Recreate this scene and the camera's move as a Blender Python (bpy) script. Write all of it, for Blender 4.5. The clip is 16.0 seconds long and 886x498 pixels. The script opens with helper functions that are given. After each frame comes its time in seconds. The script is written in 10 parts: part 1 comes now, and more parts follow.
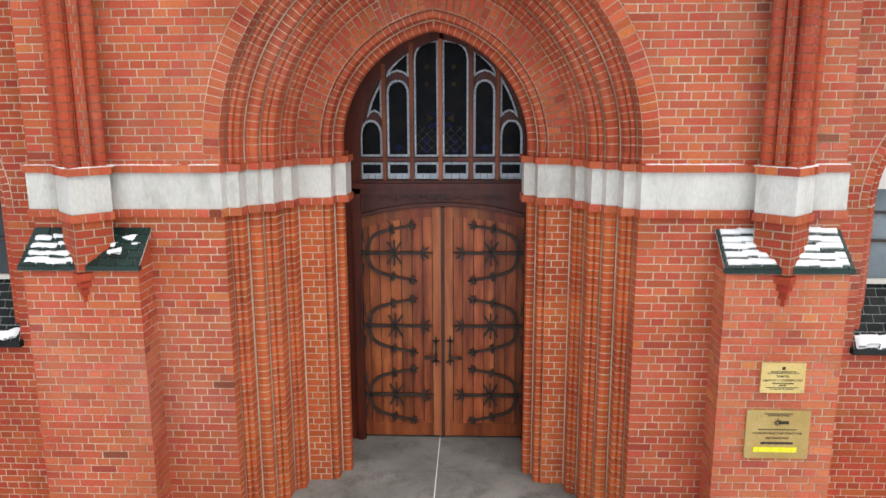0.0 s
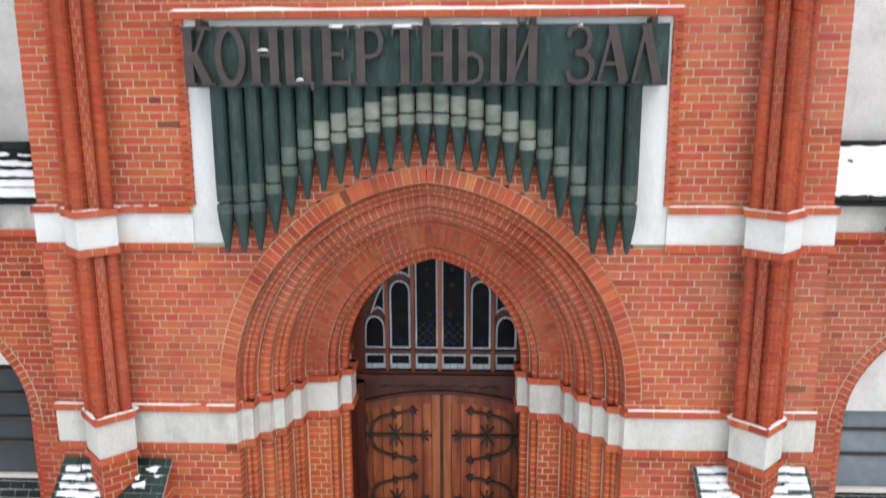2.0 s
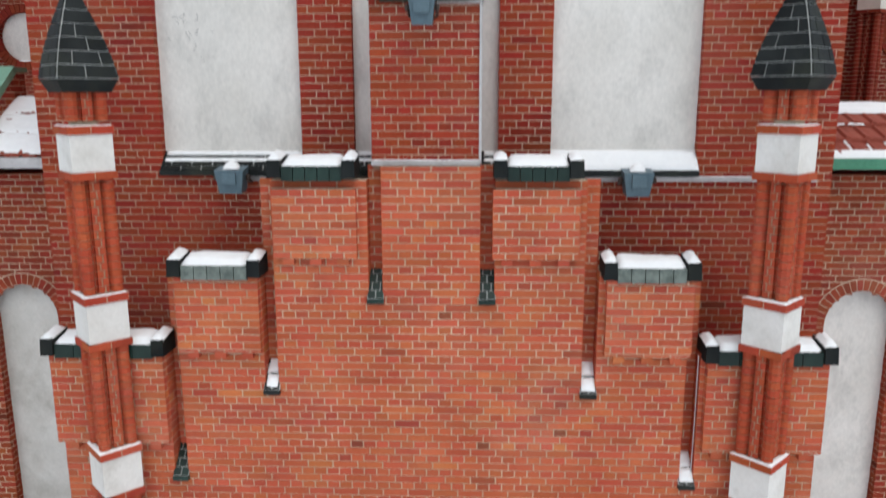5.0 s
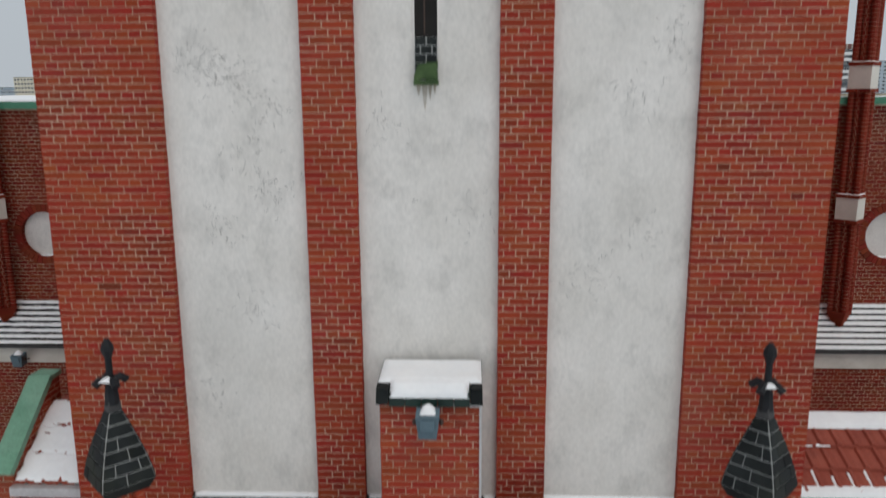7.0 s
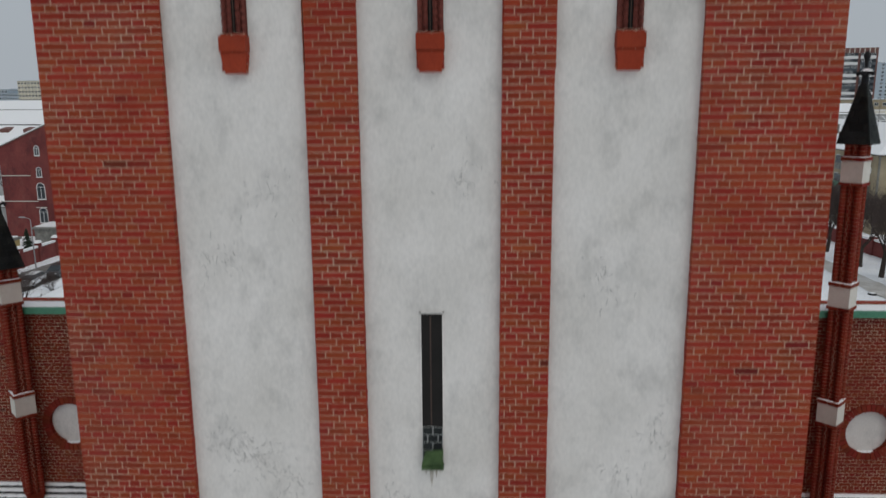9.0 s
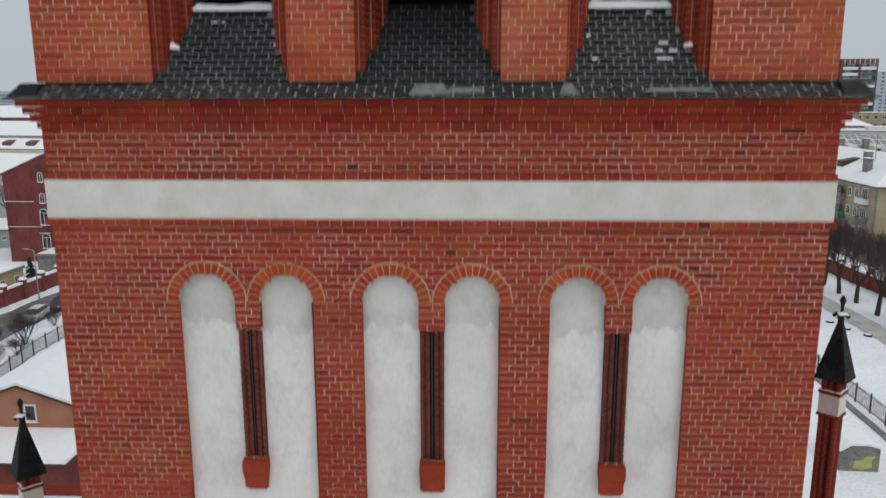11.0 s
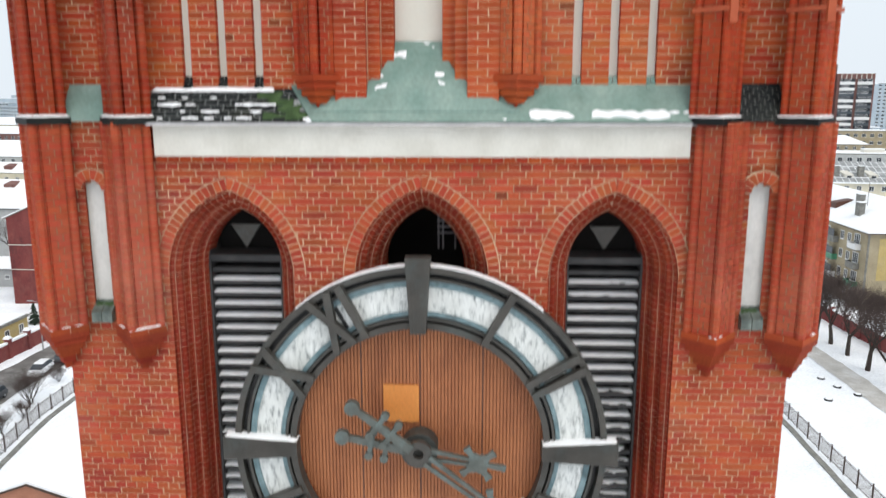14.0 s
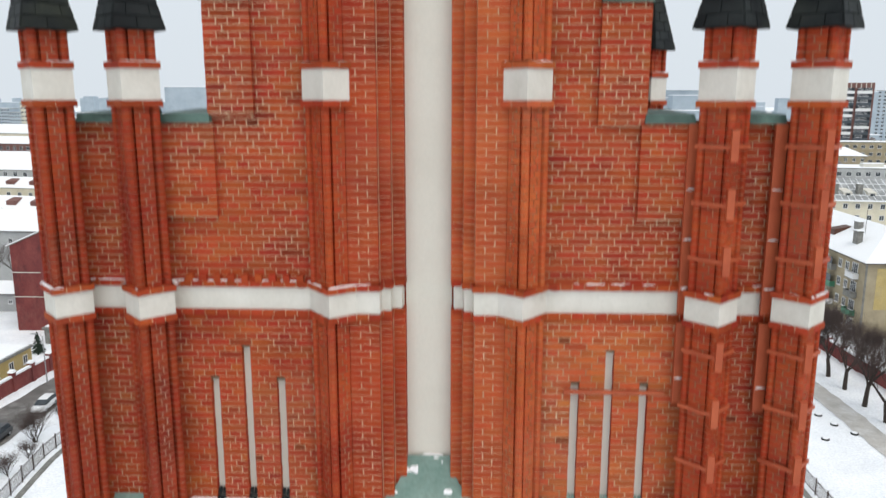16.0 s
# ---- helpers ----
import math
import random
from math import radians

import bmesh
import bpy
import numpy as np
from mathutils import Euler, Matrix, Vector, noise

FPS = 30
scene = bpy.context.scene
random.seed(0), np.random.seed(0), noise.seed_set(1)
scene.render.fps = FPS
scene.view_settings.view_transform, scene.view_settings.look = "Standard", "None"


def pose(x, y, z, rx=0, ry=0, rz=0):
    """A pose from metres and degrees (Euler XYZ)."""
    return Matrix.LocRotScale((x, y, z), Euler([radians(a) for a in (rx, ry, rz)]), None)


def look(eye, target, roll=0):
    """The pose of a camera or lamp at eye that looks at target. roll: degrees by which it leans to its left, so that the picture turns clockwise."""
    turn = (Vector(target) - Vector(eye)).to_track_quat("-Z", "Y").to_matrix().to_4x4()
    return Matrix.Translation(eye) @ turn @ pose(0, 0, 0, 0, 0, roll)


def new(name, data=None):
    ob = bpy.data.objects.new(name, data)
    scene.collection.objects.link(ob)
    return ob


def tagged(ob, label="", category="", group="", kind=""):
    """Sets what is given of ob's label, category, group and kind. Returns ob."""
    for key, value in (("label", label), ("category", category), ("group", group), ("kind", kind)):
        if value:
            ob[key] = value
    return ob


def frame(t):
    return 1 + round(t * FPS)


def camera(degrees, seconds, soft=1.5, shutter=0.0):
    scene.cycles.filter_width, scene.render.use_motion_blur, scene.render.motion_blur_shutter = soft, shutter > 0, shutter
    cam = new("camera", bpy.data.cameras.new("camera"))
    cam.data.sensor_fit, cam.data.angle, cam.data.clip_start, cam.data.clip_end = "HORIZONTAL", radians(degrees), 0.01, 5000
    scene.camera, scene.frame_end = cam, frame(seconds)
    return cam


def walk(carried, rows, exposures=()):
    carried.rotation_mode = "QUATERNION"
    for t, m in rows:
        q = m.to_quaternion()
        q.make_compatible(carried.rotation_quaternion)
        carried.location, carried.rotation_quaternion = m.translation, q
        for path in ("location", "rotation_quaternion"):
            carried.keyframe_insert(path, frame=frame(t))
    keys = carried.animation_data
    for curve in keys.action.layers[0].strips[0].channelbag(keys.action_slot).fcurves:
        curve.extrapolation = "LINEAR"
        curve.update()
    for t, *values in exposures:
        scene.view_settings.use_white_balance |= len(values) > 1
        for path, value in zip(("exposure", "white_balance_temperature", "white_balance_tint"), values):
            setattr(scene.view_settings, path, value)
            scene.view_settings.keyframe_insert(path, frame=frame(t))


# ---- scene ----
cam = camera(61.17, 16.0, 1.5, 0.5)
PATH = [
    (0.0, pose(0.483, -7.838, 4.347, 78.562, 0.252, 2.305)),
    (0.5, pose(0.492, -7.866, 4.674, 78.529, 0.240, 2.328)),
    (1.0, pose(0.507, -7.900, 5.296, 78.507, 0.222, 2.323)),
    (1.5, pose(0.515, -7.928, 6.056, 78.485, 0.246, 2.338)),
    (2.0, pose(0.517, -7.944, 6.844, 78.462, 0.214, 2.357)),
    (2.5, pose(0.514, -7.939, 7.644, 78.450, 0.205, 2.361)),
    (3.0, pose(0.510, -7.929, 8.430, 78.446, 0.197, 2.367)),
    (3.5, pose(0.513, -7.928, 9.255, 78.448, 0.177, 2.370)),
    (4.0, pose(0.514, -7.915, 10.124, 78.469, 0.140, 2.385)),
    (4.2, pose(0.511, -7.909, 10.482, 78.477, 0.142, 2.395)),
    (6.3, pose(0.431, -7.921, 14.353, 78.392, 0.276, 2.158)),
    (6.5, pose(0.434, -7.922, 14.790, 78.396, 0.412, 2.165)),
    (7.0, pose(0.442, -7.919, 15.880, 78.402, 0.341, 2.202)),
    (7.5, pose(0.440, -7.930, 16.975, 78.366, 0.384, 2.276)),
    (8.0, pose(0.431, -7.970, 18.052, 78.293, 0.502, 2.314)),
    (8.2, pose(0.430, -7.985, 18.492, 78.271, 0.567, 2.320)),
    (10.3, pose(0.479, -7.928, 23.224, 78.329, 0.159, 2.541)),
    (10.5, pose(0.471, -7.923, 23.719, 78.345, 0.204, 2.515)),
    (11.0, pose(0.455, -7.911, 24.962, 78.388, 0.112, 2.458)),
    (11.5, pose(0.460, -7.910, 26.204, 78.398, 0.143, 2.451)),
    (12.0, pose(0.470, -7.911, 27.462, 78.405, 0.114, 2.455)),
    (12.5, pose(0.472, -7.919, 28.675, 78.441, 0.128, 2.447)),
    (13.0, pose(0.484, -7.948, 29.919, 78.485, 0.094, 2.408)),
    (13.5, pose(0.492, -8.024, 31.145, 78.548, 0.093, 2.417)),
    (14.0, pose(0.542, -8.199, 32.348, 78.619, 0.017, 2.377)),
    (14.5, pose(0.551, -8.318, 33.530, 78.662, -0.006, 2.357)),
    (15.0, pose(0.524, -8.313, 34.761, 78.691, -0.018, 2.359)),
    (15.5, pose(0.479, -8.251, 35.994, 78.709, -0.062, 2.386)),
    (16.0, pose(0.443, -8.174, 37.252, 78.717, -0.062, 2.401)),
]
EXPOSURES = [(0.0, 0.2, 6500, 10), (1.3, 0.23, 6450, 10), (2.4, 0.12, 6350, 10), (4.0, 0.0, 6350, 10), (6.5, -0.64, 6600, 10), (7.2, -0.82, 6600, 10), (8.0, -1.05, 6570, 10), (10.0, -1.0, 6550, 10), (11.0, -0.7, 6550, 10), (12.0, -0.34, 6500, 10), (12.6, 0.02, 6500, 10), (13.6, 0.1, 6600, 10), (14.5, 0.02, 6650, 10), (16.0, -0.1, 6650, 10)]
walk(cam, PATH, EXPOSURES)

# ---- sky and light: an overcast winter noon ----
world = bpy.data.worlds.new("overcast_sky")
scene.world = world
world.use_nodes = True
wn, wl = world.node_tree.nodes, world.node_tree.links
sky = wn.new("ShaderNodeTexSky")
sky.sky_type = "NISHITA"
sky.sun_disc = False
sky.sun_elevation, sky.sun_rotation = radians(56), radians(219)
sky.air_density, sky.dust_density, sky.ozone_density = 1.0, 6.0, 1.0
sky_grey = wn.new("ShaderNodeMix")
sky_grey.data_type = "RGBA"
sky_grey.inputs["Factor"].default_value = 0.9
sky_grey.inputs["B"].default_value = (8.3, 9.2, 10.1, 1)
wl.new(sky.outputs["Color"], sky_grey.inputs["A"])
wl.new(sky_grey.outputs["Result"], wn["Background"].inputs["Color"])
wn["Background"].inputs["Strength"].default_value = 0.1
sun_data = bpy.data.lights.new("sun", "SUN")
sun_data.energy, sun_data.angle, sun_data.color = 1.5, radians(50), (1.0, 0.95, 0.88)
sun = new("sun", sun_data)
sun.matrix_world = look((0, 0, 0), (-0.42, 0.52, -0.98))


# ---- materials ----
def material(name, c1, c2, scale=3.0, fine=40.0, rough=0.8, bump=0.15, metal=0.0, tone=0.0, hue=0.0, single=False,
             stain=None, stain_scale=0.6, stain_amount=0.5, spec=0.4, grain=0.14, stretch=None, odd=False, bloom=None):
    """Two-scale procedural surface; tone and hue vary it piece by piece; stain is a third, patchy colour."""
    m = bpy.data.materials.new(name)
    m.use_nodes = True
    n, l = m.node_tree.nodes, m.node_tree.links
    b = n["Principled BSDF"]
    pos = n.new("ShaderNodeNewGeometry")
    big = n.new("ShaderNodeTexNoise")
    big.inputs["Scale"].default_value, big.inputs["Detail"].default_value = scale, 5
    small = n.new("ShaderNodeTexNoise")
    small.inputs["Scale"].default_value, small.inputs["Detail"].default_value = fine, 4
    place = pos.outputs["Position"]
    if stretch:
        along = n.new("ShaderNodeVectorMath")
        along.operation = "MULTIPLY"
        along.inputs[1].default_value = stretch
        l.new(place, along.inputs[0])
        place = along.outputs["Vector"]
    l.new(place, big.inputs["Vector"])
    l.new(place, small.inputs["Vector"])
    ramp = n.new("ShaderNodeValToRGB")
    ramp.color_ramp.elements[0].position, ramp.color_ramp.elements[1].position = 0.32, 0.68
    ramp.color_ramp.elements[0].color, ramp.color_ramp.elements[1].color = (*c1, 1), (*c2, 1)
    l.new(big.outputs["Fac"], ramp.inputs["Fac"])
    colour = ramp.outputs["Color"]
    if stain is not None:
        patch = n.new("ShaderNodeTexNoise")
        patch.inputs["Scale"].default_value, patch.inputs["Detail"].default_value = stain_scale, 9
        patch.inputs["Roughness"].default_value = 0.68
        l.new(place, patch.inputs["Vector"])
        cut = n.new("ShaderNodeMapRange")
        cut.inputs["From Min"].default_value, cut.inputs["From Max"].default_value = 0.5, 0.72
        cut.inputs["To Max"].default_value = stain_amount
        l.new(patch.outputs["Fac"], cut.inputs["Value"])
        mix = n.new("ShaderNodeMix")
        mix.data_type = "RGBA"
        mix.inputs["B"].default_value = (*stain, 1)
        l.new(cut.outputs["Result"], mix.inputs["Factor"])
        l.new(colour, mix.inputs["A"])
        colour = mix.outputs["Result"]
    if bloom is not None:  # pale salt bloom in cloudy patches
        cloud = n.new("ShaderNodeTexNoise")
        cloud.inputs["Scale"].default_value, cloud.inputs["Detail"].default_value = 0.55, 7
        cloud.inputs["Roughness"].default_value = 0.62
        shifted = n.new("ShaderNodeVectorMath")
        shifted.operation = "ADD"
        shifted.inputs[1].default_value = (31.0, 7.0, 13.0)
        l.new(place, shifted.inputs[0])
        l.new(shifted.outputs["Vector"], cloud.inputs["Vector"])
        veil = n.new("ShaderNodeMapRange")
        veil.inputs["From Min"].default_value, veil.inputs["From Max"].default_value = 0.52, 0.74
        veil.inputs["To Max"].default_value = 0.42
        l.new(cloud.outputs["Fac"], veil.inputs["Value"])
        mix2 = n.new("ShaderNodeMix")
        mix2.data_type = "RGBA"
        mix2.inputs["B"].default_value = (*bloom, 1)
        l.new(veil.outputs["Result"], mix2.inputs["Factor"])
        l.new(colour, mix2.inputs["A"])
        colour = mix2.outputs["Result"]
    hsv = n.new("ShaderNodeHueSaturation")
    l.new(colour, hsv.inputs["Color"])
    value = n.new("ShaderNodeMapRange")
    value.inputs["From Min"].default_value, value.inputs["From Max"].default_value = 0.25, 0.75
    value.inputs["To Min"].default_value, value.inputs["To Max"].default_value = 1 - grain, 1 + grain
    l.new(small.outputs["Fac"], value.inputs["Value"])
    if tone or hue:
        if single:
            src = n.new("ShaderNodeObjectInfo").outputs["Random"]
        else:
            src = pos.outputs["Random Per Island"]
        white = n.new("ShaderNodeTexWhiteNoise")
        white.noise_dimensions = "1D"
        l.new(src, white.inputs["W"])
        spread = n.new("ShaderNodeMapRange")
        spread.inputs["To Min"].default_value, spread.inputs["To Max"].default_value = 1 - tone, 1 + tone * 0.7
        l.new(white.outputs["Value"], spread.inputs["Value"])
        mul = n.new("ShaderNodeMath")
        mul.operation = "MULTIPLY"
        l.new(spread.outputs["Result"], mul.inputs[0])
        l.new(value.outputs["Result"], mul.inputs[1])
        l.new(mul.outputs["Value"], hsv.inputs["Value"])
        shift = n.new("ShaderNodeMapRange")
        shift.inputs["To Min"].default_value, shift.inputs["To Max"].default_value = 0.5 - hue, 0.5 + hue * 1.6
        l.new(src, shift.inputs["Value"])
        l.new(shift.outputs["Result"], hsv.inputs["Hue"])
    else:
        l.new(value.outputs["Result"], hsv.inputs["Value"])
    final = hsv.outputs["Color"]
    if odd:  # a few over-burnt, purple and orange pieces among the rest
        src2 = n.new("ShaderNodeObjectInfo").outputs["Random"] if single else pos.outputs["Random Per Island"]
        far = n.new("ShaderNodeMath")
        far.operation = "MULTIPLY"
        far.inputs[1].default_value = 391.7
        l.new(src2, far.inputs[0])
        white2 = n.new("ShaderNodeTexWhiteNoise")
        white2.noise_dimensions = "1D"
        l.new(far.outputs["Value"], white2.inputs["W"])
        sorts = n.new("ShaderNodeValToRGB")
        sorts.color_ramp.interpolation = "CONSTANT"
        e = sorts.color_ramp.elements
        e[0].position, e[0].color = 0.0, (1, 1, 1, 1)
        e[1].position, e[1].color = 0.88, (0.78, 0.74, 0.88, 1)
        for at, tint in ((0.915, (1.08, 1.28, 1.1, 1)), (0.955, (0.86, 0.8, 0.85, 1)), (0.993, (0.5, 0.56, 0.66, 1))):
            x = e.new(at)
            x.color = tint
        l.new(white2.outputs["Value"], sorts.inputs["Fac"])
        tinted = n.new("ShaderNodeMix")
        tinted.data_type, tinted.blend_type = "RGBA", "MULTIPLY"
        tinted.inputs["Factor"].default_value = 1.0
        l.new(final, tinted.inputs["A"])
        l.new(sorts.outputs["Color"], tinted.inputs["B"])
        final = tinted.outputs["Result"]
    l.new(final, b.inputs["Base Color"])
    b.inputs["Roughness"].default_value, b.inputs["Metallic"].default_value = rough, metal
    b.inputs["Specular IOR Level"].default_value = spec
    if bump:
        bp = n.new("ShaderNodeBump")
        bp.inputs["Strength"].default_value, bp.inputs["Distance"].default_value = bump, 0.01
        l.new(small.outputs["Fac"], bp.inputs["Height"])
        l.new(bp.outputs["Normal"], b.inputs["Normal"])
    return m


def brick_pair(name, c1, c2, dark, tone=0.2, bloom=(0.5, 0.21, 0.15)):
    kw = dict(scale=1.3, fine=55, rough=0.8, bump=0.35, tone=tone, hue=0.006, spec=0.16, stain=dark, stain_scale=1.1, stain_amount=0.6, grain=0.2, bloom=bloom, odd=True)
    soft = dict(kw, tone=tone * 0.6, hue=0.003, odd=False)
    return material(name, c1, c2, **kw), material(name + "_single", c1, c2, single=True, **kw), material(name + "_moulded", c1, c2, **soft)


BRICK_PORCH = brick_pair("orange_red_brick", (0.455, 0.087, 0.04), (0.55, 0.122, 0.06), (0.28, 0.058, 0.041), 0.14, (0.56, 0.25, 0.185))
BRICK_FADED = brick_pair("faded_pink_brick", (0.5, 0.115, 0.055), (0.6, 0.165, 0.085), (0.36, 0.07, 0.045), 0.12, (0.6, 0.3, 0.22))
BRICK_ARCH = brick_pair("moulded_arch_brick", (0.44, 0.08, 0.034), (0.54, 0.118, 0.052), (0.2, 0.036, 0.024), 0.15)
BRICK_JAMB = brick_pair("orange_moulded_brick", (0.47, 0.087, 0.03), (0.62, 0.148, 0.046), (0.27, 0.045, 0.025), 0.24, (0.56, 0.16, 0.075))
BRICK_UPPER = brick_pair("weathered_porch_brick", (0.25, 0.036, 0.017), (0.32, 0.056, 0.025), (0.14, 0.026, 0.018), 0.2)
BRICK_MID = brick_pair("red_pillar_brick", (0.37, 0.056, 0.025), (0.46, 0.085, 0.037), (0.22, 0.038, 0.026), 0.15)
BRICK_TOWER = brick_pair("dark_red_brick", (0.27, 0.03, 0.0145), (0.335, 0.044, 0.021), (0.12, 0.017, 0.012), 0.13, (0.33, 0.09, 0.065))
BRICK_TOP = brick_pair("weathered_red_brick", (0.32, 0.038, 0.014), (0.43, 0.066, 0.021), (0.12, 0.016, 0.009), 0.16, (0.4, 0.11, 0.062))
BRICK_STAGE = brick_pair("bloomed_red_brick", (0.35, 0.052, 0.024), (0.45, 0.083, 0.038), (0.15, 0.024, 0.016), 0.13, (0.5, 0.2, 0.14))
BRICK_REPAIR = brick_pair("fresh_orange_brick", (0.4, 0.066, 0.022), (0.52, 0.11, 0.036), (0.22, 0.032, 0.016), 0.2, (0.5, 0.17, 0.09))
# darker copy of the top brick for the left shafts, shade put into its colour
BRICK_SHADE = brick_pair("shaded_shaft_brick", (0.25, 0.028, 0.011), (0.34, 0.048, 0.016), (0.08, 0.013, 0.008), 0.18, (0.3, 0.08, 0.05))
# darkened nave brick: the shade behind the tower is put into its colour
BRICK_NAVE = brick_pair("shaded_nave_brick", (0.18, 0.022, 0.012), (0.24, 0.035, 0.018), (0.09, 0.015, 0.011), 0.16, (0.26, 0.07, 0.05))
# recess shade put into the colour: bays, corbels and shaft cores
BRICK_BAY = brick_pair("shade_darkened_brick", (0.22, 0.025, 0.011), (0.29, 0.039, 0.017), (0.1, 0.015, 0.01), 0.15, (0.3, 0.07, 0.045))
BRICK_BROWN = material("purple_brown_glazed_brick", (0.13, 0.033, 0.025), (0.2, 0.052, 0.038), 2, 50, 0.6, 0.2, tone=0.2, spec=0.25)
MORTAR = material("lime_mortar", (0.5, 0.41, 0.29), (0.7, 0.6, 0.45), 2, 60, 0.95, 0.3, spec=0.1, stain=(0.3, 0.22, 0.17), stain_scale=1.7, stain_amount=0.5)
MORTAR_RED = material("brick_dusted_mortar", (0.46, 0.29, 0.185), (0.7, 0.56, 0.41), 1.4, 60, 0.95, 0.3, spec=0.1, stain=(0.2, 0.06, 0.04), stain_scale=1.6, stain_amount=0.7)
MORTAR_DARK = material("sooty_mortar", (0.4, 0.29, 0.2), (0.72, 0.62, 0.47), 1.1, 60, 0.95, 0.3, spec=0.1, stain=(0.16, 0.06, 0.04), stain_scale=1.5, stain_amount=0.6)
MORTAR_TOP = material("red_pointed_mortar", (0.38, 0.27, 0.165), (0.74, 0.63, 0.43), 1.1, 60, 0.95, 0.3, spec=0.1, stain=(0.18, 0.06, 0.035), stain_scale=1.5, stain_amount=0.6)
MORTAR_PALE = material("pale_weathered_mortar", (0.38, 0.27, 0.165), (0.74, 0.63, 0.43), 1.1, 60, 0.95, 0.3, spec=0.1, stain=(0.18, 0.06, 0.035), stain_scale=1.5, stain_amount=0.6)
PLASTER = material("white_plaster", (0.675, 0.65, 0.61), (0.77, 0.745, 0.71), 1.4, 30, 0.9, 0.06, stain=(0.42, 0.41, 0.39), stain_scale=3.4, stain_amount=0.5, grain=0.07, stretch=(1, 1, 0.7), bloom=(0.53, 0.52, 0.495))
PLASTER_CREAM = material("cream_plaster", (0.66, 0.63, 0.55), (0.72, 0.69, 0.61), 1.2, 30, 0.88, 0.05, stain=(0.56, 0.53, 0.45), stain_scale=1.2, stain_amount=0.4, grain=0.03)
CRACK = material("grey_crazed_plaster", (0.27, 0.262, 0.25), (0.46, 0.45, 0.435), 6, 40, 0.95, 0.2)
RUST_STREAK = material("brown_streak_on_plaster", (0.36, 0.3, 0.22), (0.56, 0.53, 0.48), 5, 30, 0.9, 0.05)
MOSS = material("green_moss", (0.03, 0.06, 0.02), (0.07, 0.12, 0.045), 9, 60, 0.95, 0.5)
PLASTER_GREY = material("greyer_plaster", (0.5, 0.485, 0.45), (0.66, 0.645, 0.61), 1.6, 30, 0.9, 0.06, stain=(0.3, 0.28, 0.24), stain_scale=2.0, stain_amount=0.6, grain=0.06)
STONE = material("pale_stone_render", (0.6, 0.575, 0.51), (0.7, 0.675, 0.61), 2.2, 30, 0.88, 0.12, stain=(0.44, 0.41, 0.35), stain_scale=2.6, stain_amount=0.4, grain=0.05)
STONE_DIRTY = material("dirty_stone_render", (0.58, 0.555, 0.5), (0.7, 0.68, 0.63), 2.6, 45, 0.88, 0.22, stain=(0.26, 0.24, 0.2), stain_scale=3.6, stain_amount=0.62, grain=0.09, stretch=(1, 1, 0.45), bloom=(0.44, 0.42, 0.375))
WHITE_PAINT = material("white_paint", (0.76, 0.75, 0.72), (0.8, 0.79, 0.77), 2, 30, 0.75, 0.06, stain=(0.48, 0.455, 0.39), stain_scale=2.4, stain_amount=0.5, grain=0.04, stretch=(1, 1, 0.5))
BLOCK_WHITE = material("white_limewashed_block", (0.7, 0.68, 0.64), (0.79, 0.775, 0.745), 2.2, 30, 0.85, 0.1, stain=(0.46, 0.43, 0.38), stain_scale=3.0, stain_amount=0.5, grain=0.05)
SNOW = material("snow", (0.86, 0.88, 0.9), (0.91, 0.92, 0.93), 3, 22, 0.7, 0.12, spec=0.2, grain=0.03)
SNOW_GROUND = material("trodden_snow", (0.8, 0.83, 0.87), (0.89, 0.91, 0.93), 0.25, 4, 0.8, 0.3, stain=(0.62, 0.62, 0.61), stain_scale=0.12, stain_amount=0.3, spec=0.2)
SLATE = material("black_glazed_brick", (0.009, 0.011, 0.012), (0.024, 0.028, 0.028), 3, 50, 0.6, 0.25, tone=0.35, stain=(0.05, 0.056, 0.036), stain_scale=1.4, stain_amount=0.5, spec=0.12)
GREEN_GLAZE = material("green_glazed_tile", (0.007, 0.02, 0.016), (0.018, 0.042, 0.034), 4, 40, 0.35, 0.15, tone=0.3, spec=0.3)
GLAZE_GREY = material("grey_green_glaze", (0.07, 0.09, 0.08), (0.2, 0.235, 0.21), 9, 40, 0.35, 0.15, stain=(0.03, 0.04, 0.03), stain_scale=8, stain_amount=0.7, spec=0.4)
SILL_JOINT = material("grimy_joint", (0.12, 0.128, 0.124), (0.33, 0.34, 0.33), 2.0, 50, 0.9, 0.2)
GRIME = material("black_grime", (0.05, 0.052, 0.05), (0.16, 0.165, 0.155), 2, 50, 0.9, 0.2)
SLATE_JOINT = material("pale_joint", (0.4, 0.41, 0.4), (0.55, 0.56, 0.54), 3, 50, 0.9, 0.2)
COPPER = material("patinated_copper", (0.16, 0.26, 0.225), (0.25, 0.345, 0.305), 2.5, 25, 0.6, 0.12, metal=0.25, stain=(0.12, 0.17, 0.14), stain_scale=1.6, stain_amount=0.5)
GREEN_TIN = material("green_painted_tin", (0.05, 0.2, 0.12), (0.08, 0.28, 0.17), 4, 30, 0.5, 0.08, stain=(0.04, 0.11, 0.07), stain_scale=2, stain_amount=0.5)
TIN = material("grey_flashing", (0.42, 0.4, 0.4), (0.55, 0.53, 0.53), 3, 30, 0.5, 0.05, metal=0.4)
PIPE_GREEN = material("weathered_green_bronze", (0.02, 0.038, 0.034), (0.037, 0.063, 0.056), 3, 35, 0.55, 0.12, metal=0.3, stain=(0.1, 0.17, 0.14), stain_scale=4.5, stain_amount=0.5, stretch=(1.6, 1.6, 0.5))
